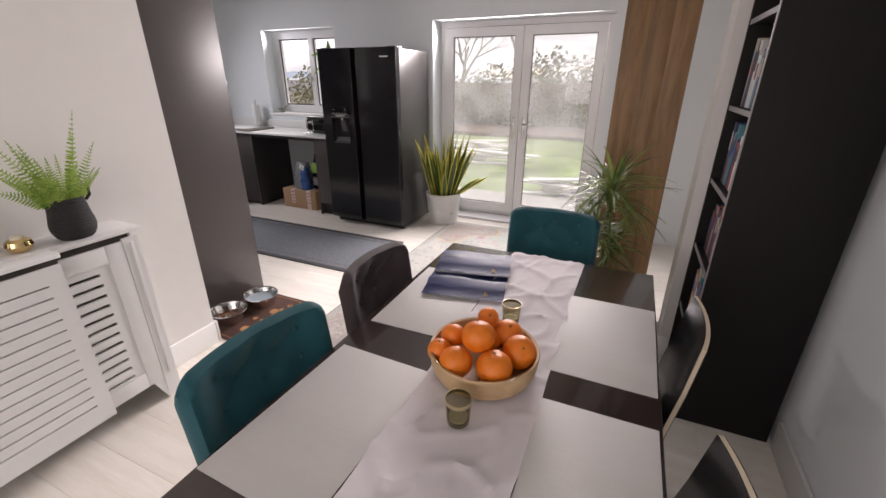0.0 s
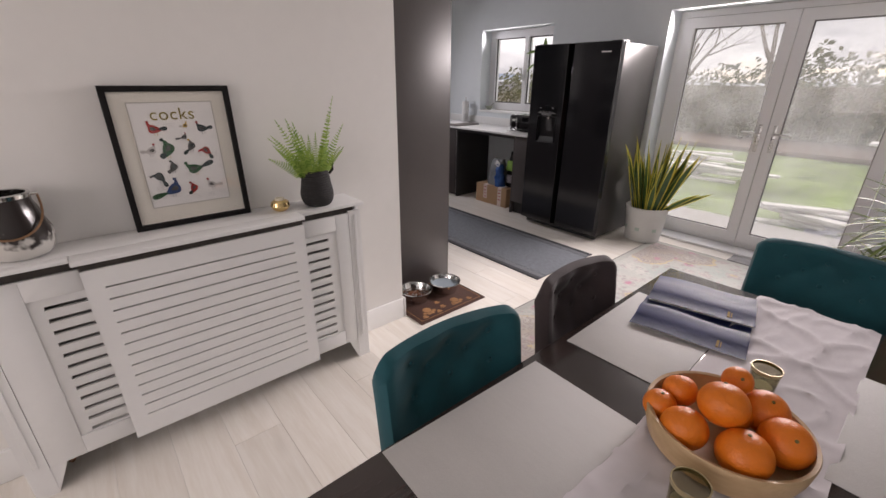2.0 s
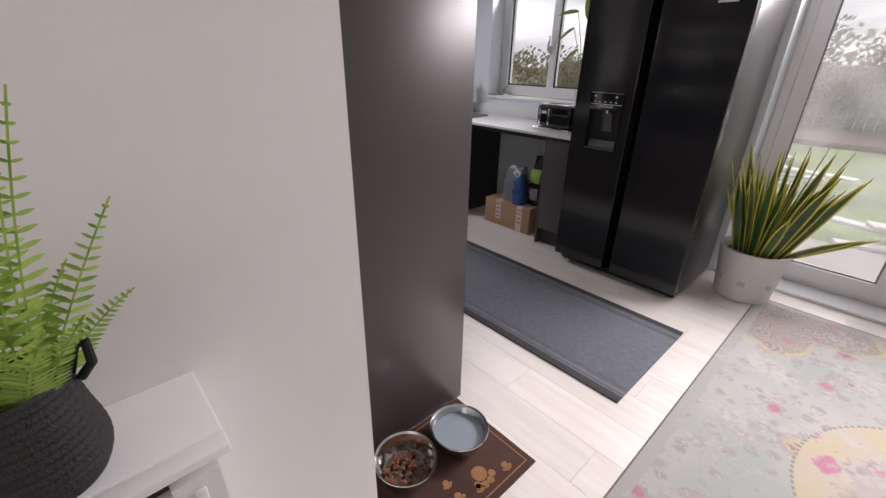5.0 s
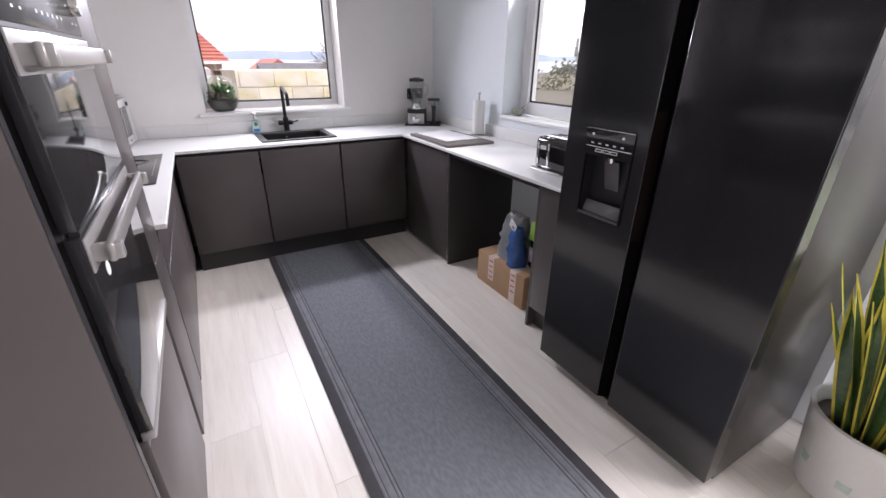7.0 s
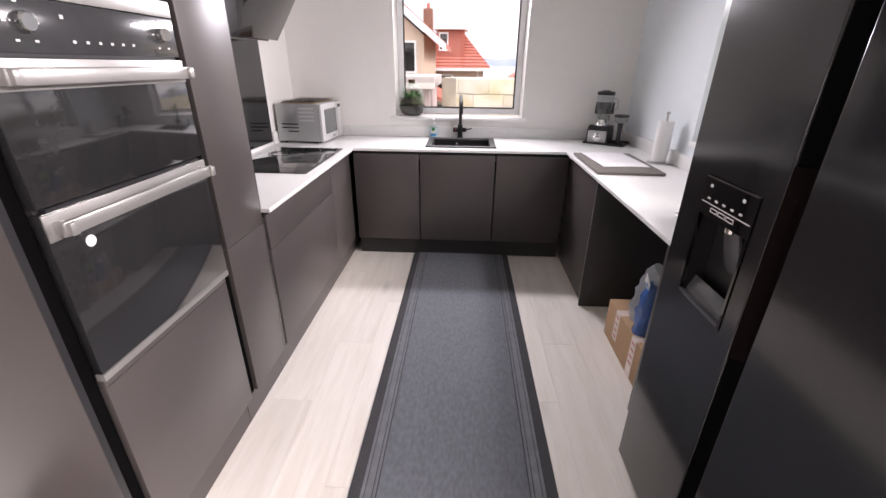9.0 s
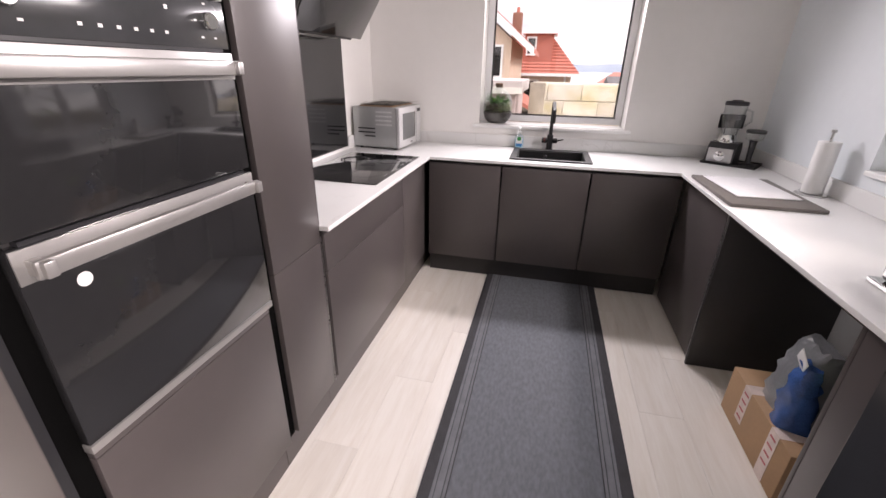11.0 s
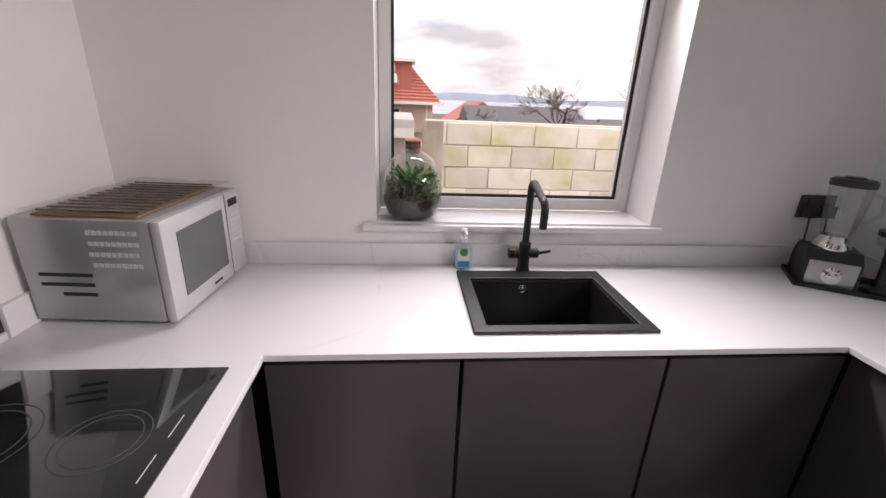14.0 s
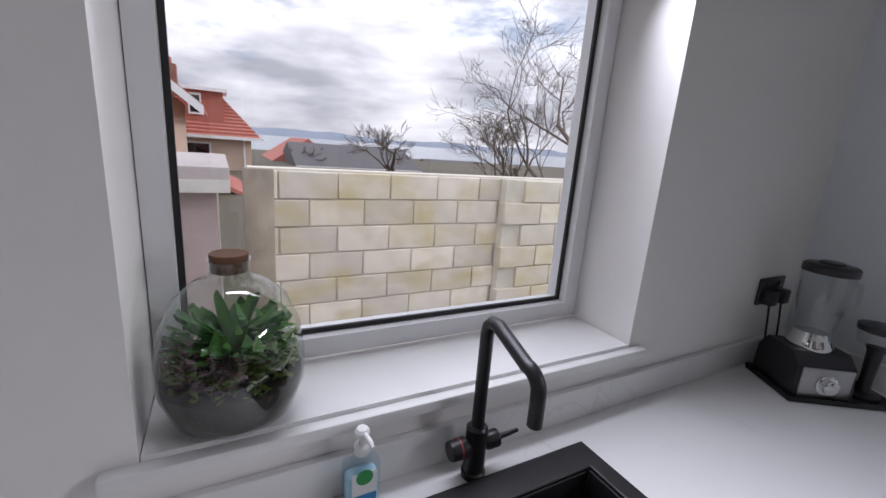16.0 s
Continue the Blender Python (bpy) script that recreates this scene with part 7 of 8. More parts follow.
# floral rug
def rug_material():
    m = bpy.data.materials.new("faded_floral_pile")
    m.use_nodes = True
    n, l = m.node_tree.nodes, m.node_tree.links
    p = n["Principled BSDF"]
    p.inputs["Roughness"].default_value = 0.95
    co = n.new("ShaderNodeTexCoord")
    src = co.outputs["Object"]

    def math_node(op, a, b=None, c=None):
        q = n.new("ShaderNodeMath")
        q.operation = op
        for k, v in enumerate((a, b, c)):
            if v is None:
                continue
            if isinstance(v, (int, float)):
                q.inputs[k].default_value = v
            else:
                l.new(v, q.inputs[k])
        return q.outputs[0]

    def noise_of(scale, detail=3, dist=0.0):
        q = n.new("ShaderNodeTexNoise")
        q.inputs["Scale"].default_value, q.inputs["Detail"].default_value, q.inputs["Distortion"].default_value = scale, detail, dist
        l.new(src, q.inputs["Vector"])
        return q.outputs["Fac"]

    def step(v, lo, hi):
        q = n.new("ShaderNodeMapRange")
        q.inputs["From Min"].default_value, q.inputs["From Max"].default_value = lo, hi
        l.new(v, q.inputs["Value"])
        return q.outputs[0]

    def blend(fac, a, b):
        q = n.new("ShaderNodeMix")
        q.data_type = "RGBA"
        l.new(fac, q.inputs["Factor"])
        for key, v in (("A", a), ("B", b)):
            if isinstance(v, tuple):
                q.inputs[key].default_value = (*v, 1)
            else:
                l.new(v, q.inputs[key])
        return q.outputs["Result"]

    def voro(scale, feature="F1", rnd=1.0):
        q = n.new("ShaderNodeTexVoronoi")
        q.feature = feature
        q.inputs["Scale"].default_value, q.inputs["Randomness"].default_value = scale, rnd
        wob = n.new("ShaderNodeVectorMath")
        wob.operation = "MULTIPLY_ADD"
        nz = n.new("ShaderNodeTexNoise")
        nz.inputs["Scale"].default_value = 22
        l.new(src, nz.inputs["Vector"])
        l.new(nz.outputs["Color"], wob.inputs[0])
        wob.inputs[1].default_value = (0.03, 0.03, 0.0)
        l.new(src, wob.inputs[2])
        l.new(wob.outputs[0], q.inputs["Vector"])
        return q
    sx = n.new("ShaderNodeSeparateXYZ")
    l.new(src, sx.inputs[0])
    X, Y = sx.outputs[0], sx.outputs[1]
    fray = noise_of(50, 3)

    def near(v, lo, hi):
        """Inside a ragged distance, worn at the rim."""
        return step(math_node("MULTIPLY_ADD", math_node("SUBTRACT", fray, 0.5), 0.4, v), hi, lo)

    def chan(v, k):
        q = n.new("ShaderNodeSeparateColor")
        l.new(v.outputs["Color"], q.inputs[0])
        return q.outputs[k]

    def both(a, b):
        return math_node("MULTIPLY", a, b)
    GREY, PINK, PLUM, SAND, PALE = (0.30, 0.265, 0.27), (0.46, 0.10, 0.22), (0.16, 0.12, 0.15), (0.50, 0.40, 0.22), (0.53, 0.51, 0.475)
    base = blend(step(noise_of(2.2, 6), 0.4, 0.62), (0.33, 0.385, 0.365), (0.45, 0.445, 0.415))
    # sprigs: grey leaves, rose hearts, dark seeds
    v3 = voro(15)
    sprig = both(near(v3.outputs["Distance"], 0.34, 0.46), step(chan(v3, 0), 0.3, 0.36))
    col = blend(both(sprig, step(fray, 0.38, 0.5)), base, GREY)
    v1 = voro(7.5)
    on = step(chan(v1, 1), 0.38, 0.42)
    d1 = v1.outputs["Distance"]
    petal = blend(step(chan(v1, 0), 0.3, 0.35), SAND, blend(step(chan(v1, 0), 0.62, 0.66), PINK, (0.40, 0.33, 0.33)))
    col = blend(both(on, near(d1, 0.40, 0.50)), col, blend(step(fray, 0.42, 0.5), (0.46, 0.43, 0.40), (0.34, 0.29, 0.30)))
    col = blend(both(on, near(d1, 0.22, 0.30)), col, petal)
    col = blend(both(on, near(d1, 0.09, 0.13)), col, PLUM)
    v5 = voro(38)
    fleck = both(near(v5.outputs["Distance"], 0.3, 0.42), step(chan(v5, 2), 0.5, 0.54))
    col = blend(math_node("MULTIPLY", fleck, 0.7), col, blend(step(chan(v5, 0), 0.6, 0.62), (0.30, 0.25, 0.25), (0.48, 0.20, 0.26)))
    # corner pieces: lobed cartouches full of ringed blossoms
    ax, ay = math_node("ABSOLUTE", X), math_node("ABSOLUTE", Y)
    cx, cy = math_node("SUBTRACT", ax, 0.94), math_node("SUBTRACT", ay, 1.35)
    cd = math_node("SQRT", math_node("ADD", math_node("MULTIPLY", cx, cx), math_node("MULTIPLY", cy, cy)))
    ang = math_node("ARCTAN2", cy, cx)
    wob = math_node("MULTIPLY_ADD", noise_of(9, 3), 0.14, -0.07)
    lob = math_node("ADD", wob, math_node("MULTIPLY_ADD", math_node("ABSOLUTE", math_node("SINE", math_node("MULTIPLY", ang, 4.0))), 0.17, 0.5))
    rimd = math_node("SUBTRACT", lob, cd)
    inside = step(rimd, 0.0, 0.012)
    v2 = voro(8.5)
    d2 = v2.outputs["Distance"]
    rings = step(math_node("SINE", math_node("MULTIPLY_ADD", d2, 52.0, math_node("MULTIPLY", noise_of(16, 3), 9.0))), 0.15, 0.55)
    corner = blend(step(noise_of(5, 4), 0.42, 0.6), (0.40, 0.32, 0.24), (0.35, 0.31, 0.29))
    corner = blend(step(cd, 0.34, 0.22), corner, (0.13, 0.10, 0.12))
    corner = blend(both(rings, step(fray, 0.3, 0.45)), corner, blend(step(cd, 0.36, 0.2), (0.20, 0.155, 0.17), (0.40, 0.33, 0.26)))
    corner = blend(near(d2, 0.22, 0.32), corner, blend(step(chan(v2, 0), 0.5, 0.52), (0.44, 0.12, 0.22), (0.36, 0.24, 0.27)))
    corner = blend(near(d2, 0.09, 0.13), corner, PLUM)
    col = blend(math_node("MULTIPLY", inside, 0.9), col, corner)
    rim_c = both(step(math_node("ABSOLUTE", math_node("SUBTRACT", rimd, 0.02)), 0.016, 0.009), step(fray, 0.34, 0.44))
    col = blend(rim_c, col, (0.52, 0.41, 0.21))
    # centre medallion: yellow ring, dark beaded edge, worn pale heart
    rx, ry = math_node("DIVIDE", X, 0.52), math_node("DIVIDE", Y, 0.55)
    rd = math_node("SQRT", math_node("ADD", math_node("MULTIPLY", rx, rx), math_node("MULTIPLY", ry, ry)))
    med = blend(step(noise_of(6, 4), 0.4, 0.62), (0.52, 0.43, 0.25), (0.50, 0.44, 0.34))
    v4 = voro(9.5)
    d4 = v4.outputs["Distance"]
    m_on = step(chan(v4, 1), 0.35, 0.38)
    med = blend(both(m_on, near(d4, 0.32, 0.42)), med, blend(step(chan(v4, 0), 0.5, 0.52), (0.50, 0.11, 0.25), (0.36, 0.29, 0.28)))
    med = blend(both(m_on, near(d4, 0.12, 0.17)), med, (0.42, 0.30, 0.36))
    med = blend(both(fleck, step(fray, 0.4, 0.5)), med, (0.25, 0.2, 0.2))
    heart = blend(step(noise_of(7, 4), 0.4, 0.6), (0.48, 0.42, 0.35), (0.40, 0.36, 0.34))
    heart = blend(sprig, heart, (0.33, 0.25, 0.28))
    heart = blend(both(m_on, near(d4, 0.22, 0.32)), heart, (0.46, 0.18, 0.27))
    hr = math_node("MULTIPLY_ADD", noise_of(7, 3), 0.35, rd)
    med = blend(step(hr, 0.92, 0.88), med, heart)
    col = blend(step(rd, 1.0, 0.99), col, med)
    bead = step(math_node("SINE", math_node("MULTIPLY", math_node("ARCTAN2", Y, X), 120.0)), -0.6, 0.0)
    edge_c = both(step(math_node("ABSOLUTE", math_node("SUBTRACT", rd, 1.0)), 0.014, 0.008), math_node("MULTIPLY", bead, 0.85))
    col = blend(edge_c, col, (0.17, 0.14, 0.13))
    # plain edge band and worn pile
    eb = math_node("MAXIMUM", step(ax, 0.885, 0.89), step(ay, 1.295, 1.30))
    col = blend(eb, col, (0.35, 0.36, 0.335))
    wear = math_node("MULTIPLY", both(step(noise_of(3.2, 6), 0.42, 0.66), step(noise_of(40, 4), 0.3, 0.6)), 0.9)
    # 0.3 floor pales the whole rug: part fading, part sunlit brightness painted in
    col = blend(math_node("MAXIMUM", wear, 0.3), col, PALE)
    l.new(col, p.inputs["Base Color"])
    bp = n.new("ShaderNodeBump")
    bp.inputs["Strength"].default_value, bp.inputs["Distance"].default_value = 0.5, 0.003
    nz = n.new("ShaderNodeTexNoise")
    nz.inputs["Scale"].default_value = 420
    l.new(src, nz.inputs["Vector"])
    l.new(nz.outputs["Fac"], bp.inputs["Height"])
    l.new(bp.outputs[0], p.inputs["Normal"])
    return m


rg = thing("floral_rug", (-0.64, 2.785, 0), "large faded floral rug with centre medallion", "rug")
part("carpet_face", bx(-1.58, 1.435, 0.0006, 0.30, 4.135, 0.008, 0.003), rug_material(), rg)
part("binding", plate(-1.586, 1.429, 0.306, 4.141, [(-1.58, 1.435, 0.30, 4.135)], 0.0006, 0.007, "z"), surf("grey_binding", (0.16, 0.15, 0.15), 0.9), rg)
single("door_mat", bx(-0.93, 4.15, 0.0006, -0.2, 4.33, 0.012, 0.004), surf("grey_mat", (0.28, 0.28, 0.29), 0.9, var=0.2, vscale=20), "grey mat folded in front of the doors", "mat")

# broad-leaved plant on the casement sill, half behind the fridge
pp = thing("sill_plant", (-3.28, 4.43, 1.085), "leafy green plant in a small pot on the sill", "plant")
part("pot", moved(lathe([(0, 0), (0.045, 0), (0.06, 0.09), (0.062, 0.1), (0.054, 0.1), (0.05, 0.085), (0, 0.085)], 24), pose(-3.28, 4.43, 1.0853)), M_POT, pp)
part("soil", moved(lathe([(0, 0.087), (0.05, 0.086)], 16), pose(-3.28, 4.43, 1.0853)), M_SOIL, pp)
M_BROAD = leaf_mat("broad_green_leaf", (0.06, 0.16, 0.03), (0.24, 0.34, 0.08), 0.4)
for k, (tx, tz, ang) in enumerate(((-3.42, 1.66, 200), (-3.40, 1.78, 150), (-3.30, 1.72, 90), (-3.20, 1.6, 20), (-3.36, 1.5, 210))):
    part("stalk", tube([(-3.28, 4.43, 1.17), ((-3.28 + tx) / 2, 4.43, 1.17 + (tz - 1.17) * 0.6), (tx, 4.425, tz)], 0.003, 6), M_BROAD, pp)
    lf = bmesh.new()
    leaf_blade(lf, (tx, 4.425, tz), (math.cos(radians(ang)), -0.12, math.sin(radians(ang)) * 0.6 - 0.2), (0.1, -0.6, 0.7), 0.2, 0.06, 0.5, 7)
    part("leaf", lf, M_BROAD, pp)

# ---- outdoors ----
def grass_mat():
    return surf("lawn_grass", (0.15, 0.20, 0.065), 0.9, var=0.75, vscale=1.6, bump=0.8, bscale=40)


single("ground", bx(-4000, -4000, -3.0, 4000, 4000, -0.42), surf("hillside_scrub", (0.085, 0.072, 0.048), 0.9, var=0.3, vscale=0.2), "rough green lawn falling away outside", "ground", kind="structure")
# garden side: terrace, lawn, fence, hedge
single("garden_lawn", bx(-14, 6.2, -0.41, 14, 30, -0.18), grass_mat(), "patchy green garden lawn", "lawn", kind="structure")
single("pavement", bx(-14, YB + T + 0.005, -0.41, 14, 6.19, -0.14), surf("pale_concrete_paving", (0.36, 0.34, 0.31), 0.8, var=0.15, vscale=2), "pale concrete terrace outside the doors", "terrace", kind="structure")
M_PALETIMBER = surf("weathered_white_timber", (0.62, 0.60, 0.56), 0.7, var=0.12, vscale=5)
r8 = random.Random(3)


def timber_stack(x, y, n, spread, name, label):
    th = thing(name, (x, y, -0.18), label, "timber")
    for i in range(n):
        L = r8.uniform(0.9, 1.8)
        part("board", moved(bx(-L / 2, -0.07, 0, L / 2, 0.07, 0.035, 0.003), pose(x + r8.uniform(-spread, spread), y + r8.uniform(-spread, spread) * 0.6, -0.178 + 0.037 * i, 0, r8.uniform(-1.2, 1.2), r8.uniform(-28, 28))), M_PALETIMBER, th)


timber_stack(-2.7, 8.6, 8, 0.5, "timber_pile", "loose pile of pale weathered boards on the lawn")
timber_stack(-3.6, 10.2, 6, 0.5, "timber_pile", "loose pile of pale weathered boards on the lawn")
timber_stack(-0.6, 6.6, 7, 0.3, "timber_pile", "pale offcuts heaped beside the terrace")
tarp = bmesh.new()
gvt = [[tarp.verts.new((-0.75 + 1.5 * i / 14, 6.3 + 0.9 * j / 10, -0.17 + 0.42 * math.sin(math.pi * i / 14) * math.sin(math.pi * j / 10) + 0.05 * noise.noise(Vector((i * 0.7, j * 0.7, 9))))) for j in range(11)] for i in range(15)]
for i in range(14):
    for j in range(10):
        tarp.faces.new((gvt[i][j], gvt[i + 1][j], gvt[i + 1][j + 1], gvt[i][j + 1]))
single("garden_tarpaulin", tarp, surf("grey_tarpaulin", (0.30, 0.30, 0.36), 0.5, var=0.2, vscale=6), "crumpled grey tarpaulin heap on the terrace", "tarpaulin")
bn = thing("garden_bench", (0.2, 12.5, -0.18), "low white garden bench by the hedge", "bench")
part("seat", bx(-0.9, 12.3, 0.28, 1.3, 12.75, 0.34, 0.01), M_PALETIMBER, bn)
for lx in (-0.7, 1.1):
    part("leg", bx(lx, 12.35, -0.18, lx + 0.08, 12.7, 0.28), M_PALETIMBER, bn)
bd = single("flower_bed", bx(-9, 12.9, -0.2, 9, 15.5, -0.05, 0.05), surf("bare_earth", (0.13, 0.09, 0.065), 0.95, var=0.35, vscale=4, bump=0.8, bscale=20), "bare brown earth bed along the hedge", "flower bed")
fen = thing("fence", (0, 16.0, -0.18), "weathered grey-brown timber fence", "fence")
M_FENCE = surf("weathered_fence", (0.20, 0.165, 0.13), 0.85, var=0.3, vscale=5, stretch=(6, 6, 0.6))
for i in range(110):
    fx = -11 + i * 0.2
    part("fence_board", bx(fx, 16.0, -0.2, fx + 0.185, 16.025, 1.35 + 0.03 * r8.random()), M_FENCE, fen)


def foliage_clump(bm, c, rad, n, size, rr):
    for i in range(n):
        d = Vector((rr.gauss(0, 1), rr.gauss(0, 1), rr.gauss(0, 1))).normalized() * (rr.random() ** 0.4)
        p = Vector(c) + Vector((d.x * rad[0], d.y * rad[1], d.z * rad[2]))
        nrm = Vector((rr.gauss(0, 1), rr.gauss(0, 1), rr.gauss(0, 1))).normalized()
        a = nrm.orthogonal().normalized() * size * rr.uniform(0.6, 1.3)
        b = nrm.cross(a).normalized() * size * 0.55 * rr.uniform(0.6, 1.3)
        vv = [bm.verts.new(p - a), bm.verts.new(p + b), bm.verts.new(p + a), bm.verts.new(p - b)]
        bm.faces.new(vv)


M_HEDGE = leaf_mat("hedge_leaf", (0.06, 0.07, 0.035), (0.20, 0.19, 0.11), 0.8, 3.0, 0.35)
M_EVERG = leaf_mat("evergreen_leaf", (0.06, 0.11, 0.025), (0.24, 0.31, 0.09), 0.8, 2.0, 0.4)
M_BARK = surf("grey_bark", (0.12, 0.09, 0.07), 0.9, var=0.3, vscale=12, bump=0.6, bscale=60)
hg = bmesh.new()
for i in range(46):
    cx = -12 + i * 0.55
    foliage_clump(hg, (cx, 15.1 + r8.uniform(-0.3, 0.3), 0.55 + r8.uniform(0, 0.25)), (0.6, 0.6, 0.75 + r8.uniform(0, 0.5)), 240, 0.07, r8)
single("hedge", hg, M_HEDGE, "dense mixed hedge along the garden end", "hedge", kind="stuff")


def limbs(bm, p, d, length, r, depth, rr, tips, spread=0.6, fine=0.004):
    """Branches that fork and taper."""
    p, d = Vector(p), Vector(d).normalized()
    pts, rs, q = [p.copy()], [r], d.copy()
    for k in range(4):
        q = (q + Vector((rr.gauss(0, 0.13), rr.gauss(0, 0.13), rr.gauss(0.03, 0.08)))).normalized()
        pts.append(pts[-1] + q * length / 4)
        rs.append(max(fine, r * (1 - 0.09 * (k + 1))))
    b = tube(pts, rs, 6 if depth > 1 else 4)
    me = bpy.data.meshes.new("tmp")
    b.to_mesh(me)
    b.free()
    bm.from_mesh(me)
    bpy.data.meshes.remove(me)
    if depth == 0:
        tips.append(pts[-1])
        return
    for k in range(rr.choice((2, 3, 3))):
        side = Vector((rr.gauss(0, 1), rr.gauss(0, 1), rr.gauss(0, 0.6))).normalized()
        at = pts[rr.choice((2, 3, 4))]
        limbs(bm, at, q + side * spread, length * rr.uniform(0.62, 0.82), rs[-1] * rr.uniform(0.6, 0.8), depth - 1, rr, tips, spread, fine)


def tree(name, x, y, z, h, r, label, depth, leaf=None, leaf_n=0, size=0.1, seed=1, rad=0.9, bare=0.35, spread=0.6, fine=0.004):
    rr = random.Random(seed)
    th = thing(name, (x, y, z), label, "tree")
    tips, bm = [], bmesh.new()
    limbs(bm, (x, y, z), (rr.uniform(-0.08, 0.08), rr.uniform(-0.08, 0.08), 1), h * bare, r, depth, rr, tips, spread, fine)
    part("trunk", bm, M_BARK, th)
    if leaf:
        lb = bmesh.new()
        for t in tips:
            foliage_clump(lb, t, (rad, rad, rad * 0.7), leaf_n, size, rr)
        part("crown", lb, leaf, th)
    return th


tree("garden_tree", 1.6, 12.6, -0.2, 7.0, 0.22, "bushy green evergreen tree beside the lawn", 3, M_EVERG, 130, 0.085, 4, 0.95, 0.34, 0.75)
tree("garden_tree", 3.6, 14.2, -0.2, 8.0, 0.25, "bushy green evergreen tree beside the lawn", 3, M_EVERG, 130, 0.09, 6, 1.1, 0.32, 0.75)
tree("garden_shrub", 0.6, 13.9, -0.2, 3.0, 0.09, "rounded grey-green shrub by the fence", 3, M_HEDGE, 90, 0.05, 8, 0.5, 0.3, 0.9)
tree("bare_tree", -3.4, 15.0, -0.2, 6.5, 0.14, "bare winter tree behind the hedge", 5, None, 0, 0.1, 12, 0.9, 0.34, 0.6)
tree("bare_tree", -7.5, 19.0, -0.2, 6.5, 0.14, "bare winter tree behind the hedge", 5, None, 0, 0.1, 15, 0.9, 0.34, 0.6)
fw = bmesh.new()
for i in range(60):
    foliage_clump(fw, (-26 + i * 0.9 + r8.uniform(-0.4, 0.4), 27 + r8.uniform(-2, 2), (1.2 if i > 19 else 0.0) + r8.uniform(0, 1.2)), (1.3, 1.2, 1.3), 150, 0.16, r8)
single("far_shrubs", fw, M_HEDGE, "tangled grey-green shrubs beyond the fence", "shrubs", kind="stuff")

# sink side: yard, block wall, outhouse, roofs, bay
single("yard_slab", bx(-8.9, -6, -0.41, XW - T - 0.005, YB + 4, -0.2), surf("yard_concrete", (0.3, 0.28, 0.25), 0.9, var=0.2, vscale=3), "plain concrete yard below the window", "yard", kind="structure")
M_MORTAR = surf("grey_mortar", (0.64, 0.60, 0.52), 0.9, var=0.15, vscale=8, bump=0.5, bscale=90)


def block_mat():
    m = surf("painted_concrete_block", (0.72, 0.66, 0.57), 0.85, var=0.14, vscale=5, bump=0.6, bscale=120, random=0.16)
    n, l = m.node_tree.nodes, m.node_tree.links
    p = n["Principled BSDF"]
    old = p.inputs["Base Color"].links[0].from_socket
    t = n.new("ShaderNodeTexNoise")
    t.inputs["Scale"].default_value, t.inputs["Detail"].default_value = 2.6, 8
    ge = n.new("ShaderNodeNewGeometry")
    mp = n.new("ShaderNodeMapping")
    mp.inputs["Scale"].default_value = (1, 1, 1.6)
    l.new(ge.outputs["Position"], mp.inputs["Vector"])
    l.new(mp.outputs[0], t.inputs["Vector"])
    r = n.new("ShaderNodeMapRange")
    r.inputs["From Min"].default_value, r.inputs["From Max"].default_value = 0.44, 0.74
    r.inputs["To Max"].default_value = 0.85
    l.new(t.outputs["Fac"], r.inputs["Value"])
    x = n.new("ShaderNodeMix")
    x.data_type = "RGBA"
    l.new(r.outputs[0], x.inputs["Factor"])
    l.new(old, x.inputs["A"])
    x.inputs["B"].default_value = (0.53, 0.45, 0.20, 1)
    l.new(x.outputs["Result"], p.inputs["Base Color"])
    return m


M_BLOCK = block_mat()
gw = thing("garden_wall", (-8.1, 3.7, -0.2), "stained cream concrete block wall", "wall")
part("mortar", bx(-8.19, 2.62, -0.2, -8.012, 7.4, 1.345), M_MORTAR, gw)
part("pier_mortar", bx(-8.0, 4.82, -0.2, -7.9, 7.4, 1.335), M_MORTAR, gw)
part("end_pier", bx(-8.01, 2.585, -0.2, -7.985, 2.79, 1.338, 0.006), surf("weathered_grey_blocks", (0.34, 0.29, 0.23), 0.9, var=0.35, vscale=5, bump=0.7, bscale=50), gw, "weathered grey-brown wall end")
BLW, BLH = 0.44, 0.215
blk_me = mesh_of("block", bx(-0.05, -BLW / 2 + 0.005, -BLH / 2 + 0.005, 0.05, BLW / 2 - 0.005, BLH / 2 - 0.005, 0.006, 1), M_BLOCK)
half_me = mesh_of("block", bx(-0.05, -BLW / 4 + 0.005, -BLH / 2 + 0.005, 0.05, BLW / 4 - 0.005, BLH / 2 - 0.005, 0.006, 1), M_BLOCK)
for rowi in range(7):
    z = 1.335 - BLH / 2 - rowi * BLH
    for k in range(11):
        yc = 2.60 + BLW / 2 + k * BLW - (0 if rowi % 2 else BLW / 2)
        me, yy = (blk_me, yc)
        if k == 0 and not rowi % 2:
            me, yy = half_me, 2.60 + BLW / 4
        ob = new("block", me)
        ob.parent = gw
        front = -7.915 if yy > 4.95 else -8.045
        ob.location = Vector((front + r8.uniform(-0.003, 0.003), yy, z)) - gw.location
M_ROOFRED = surf("red_roof_tiles", (0.40, 0.13, 0.095), 0.8, var=0.25, vscale=4, bump=0.6, bscale=18, stretch=(1, 1, 4))
M_RENDERWALL = surf("cream_render", (0.62, 0.48, 0.38), 0.85, var=0.06, vscale=1.5)
M_PINK = surf("grey_pink_render", (0.42, 0.34, 0.33), 0.85, var=0.15, vscale=3)
oh = thing("outhouse", (-8.0, 1.6, -0.2), "low grey-pink rendered outhouse with flat roof", "outhouse")
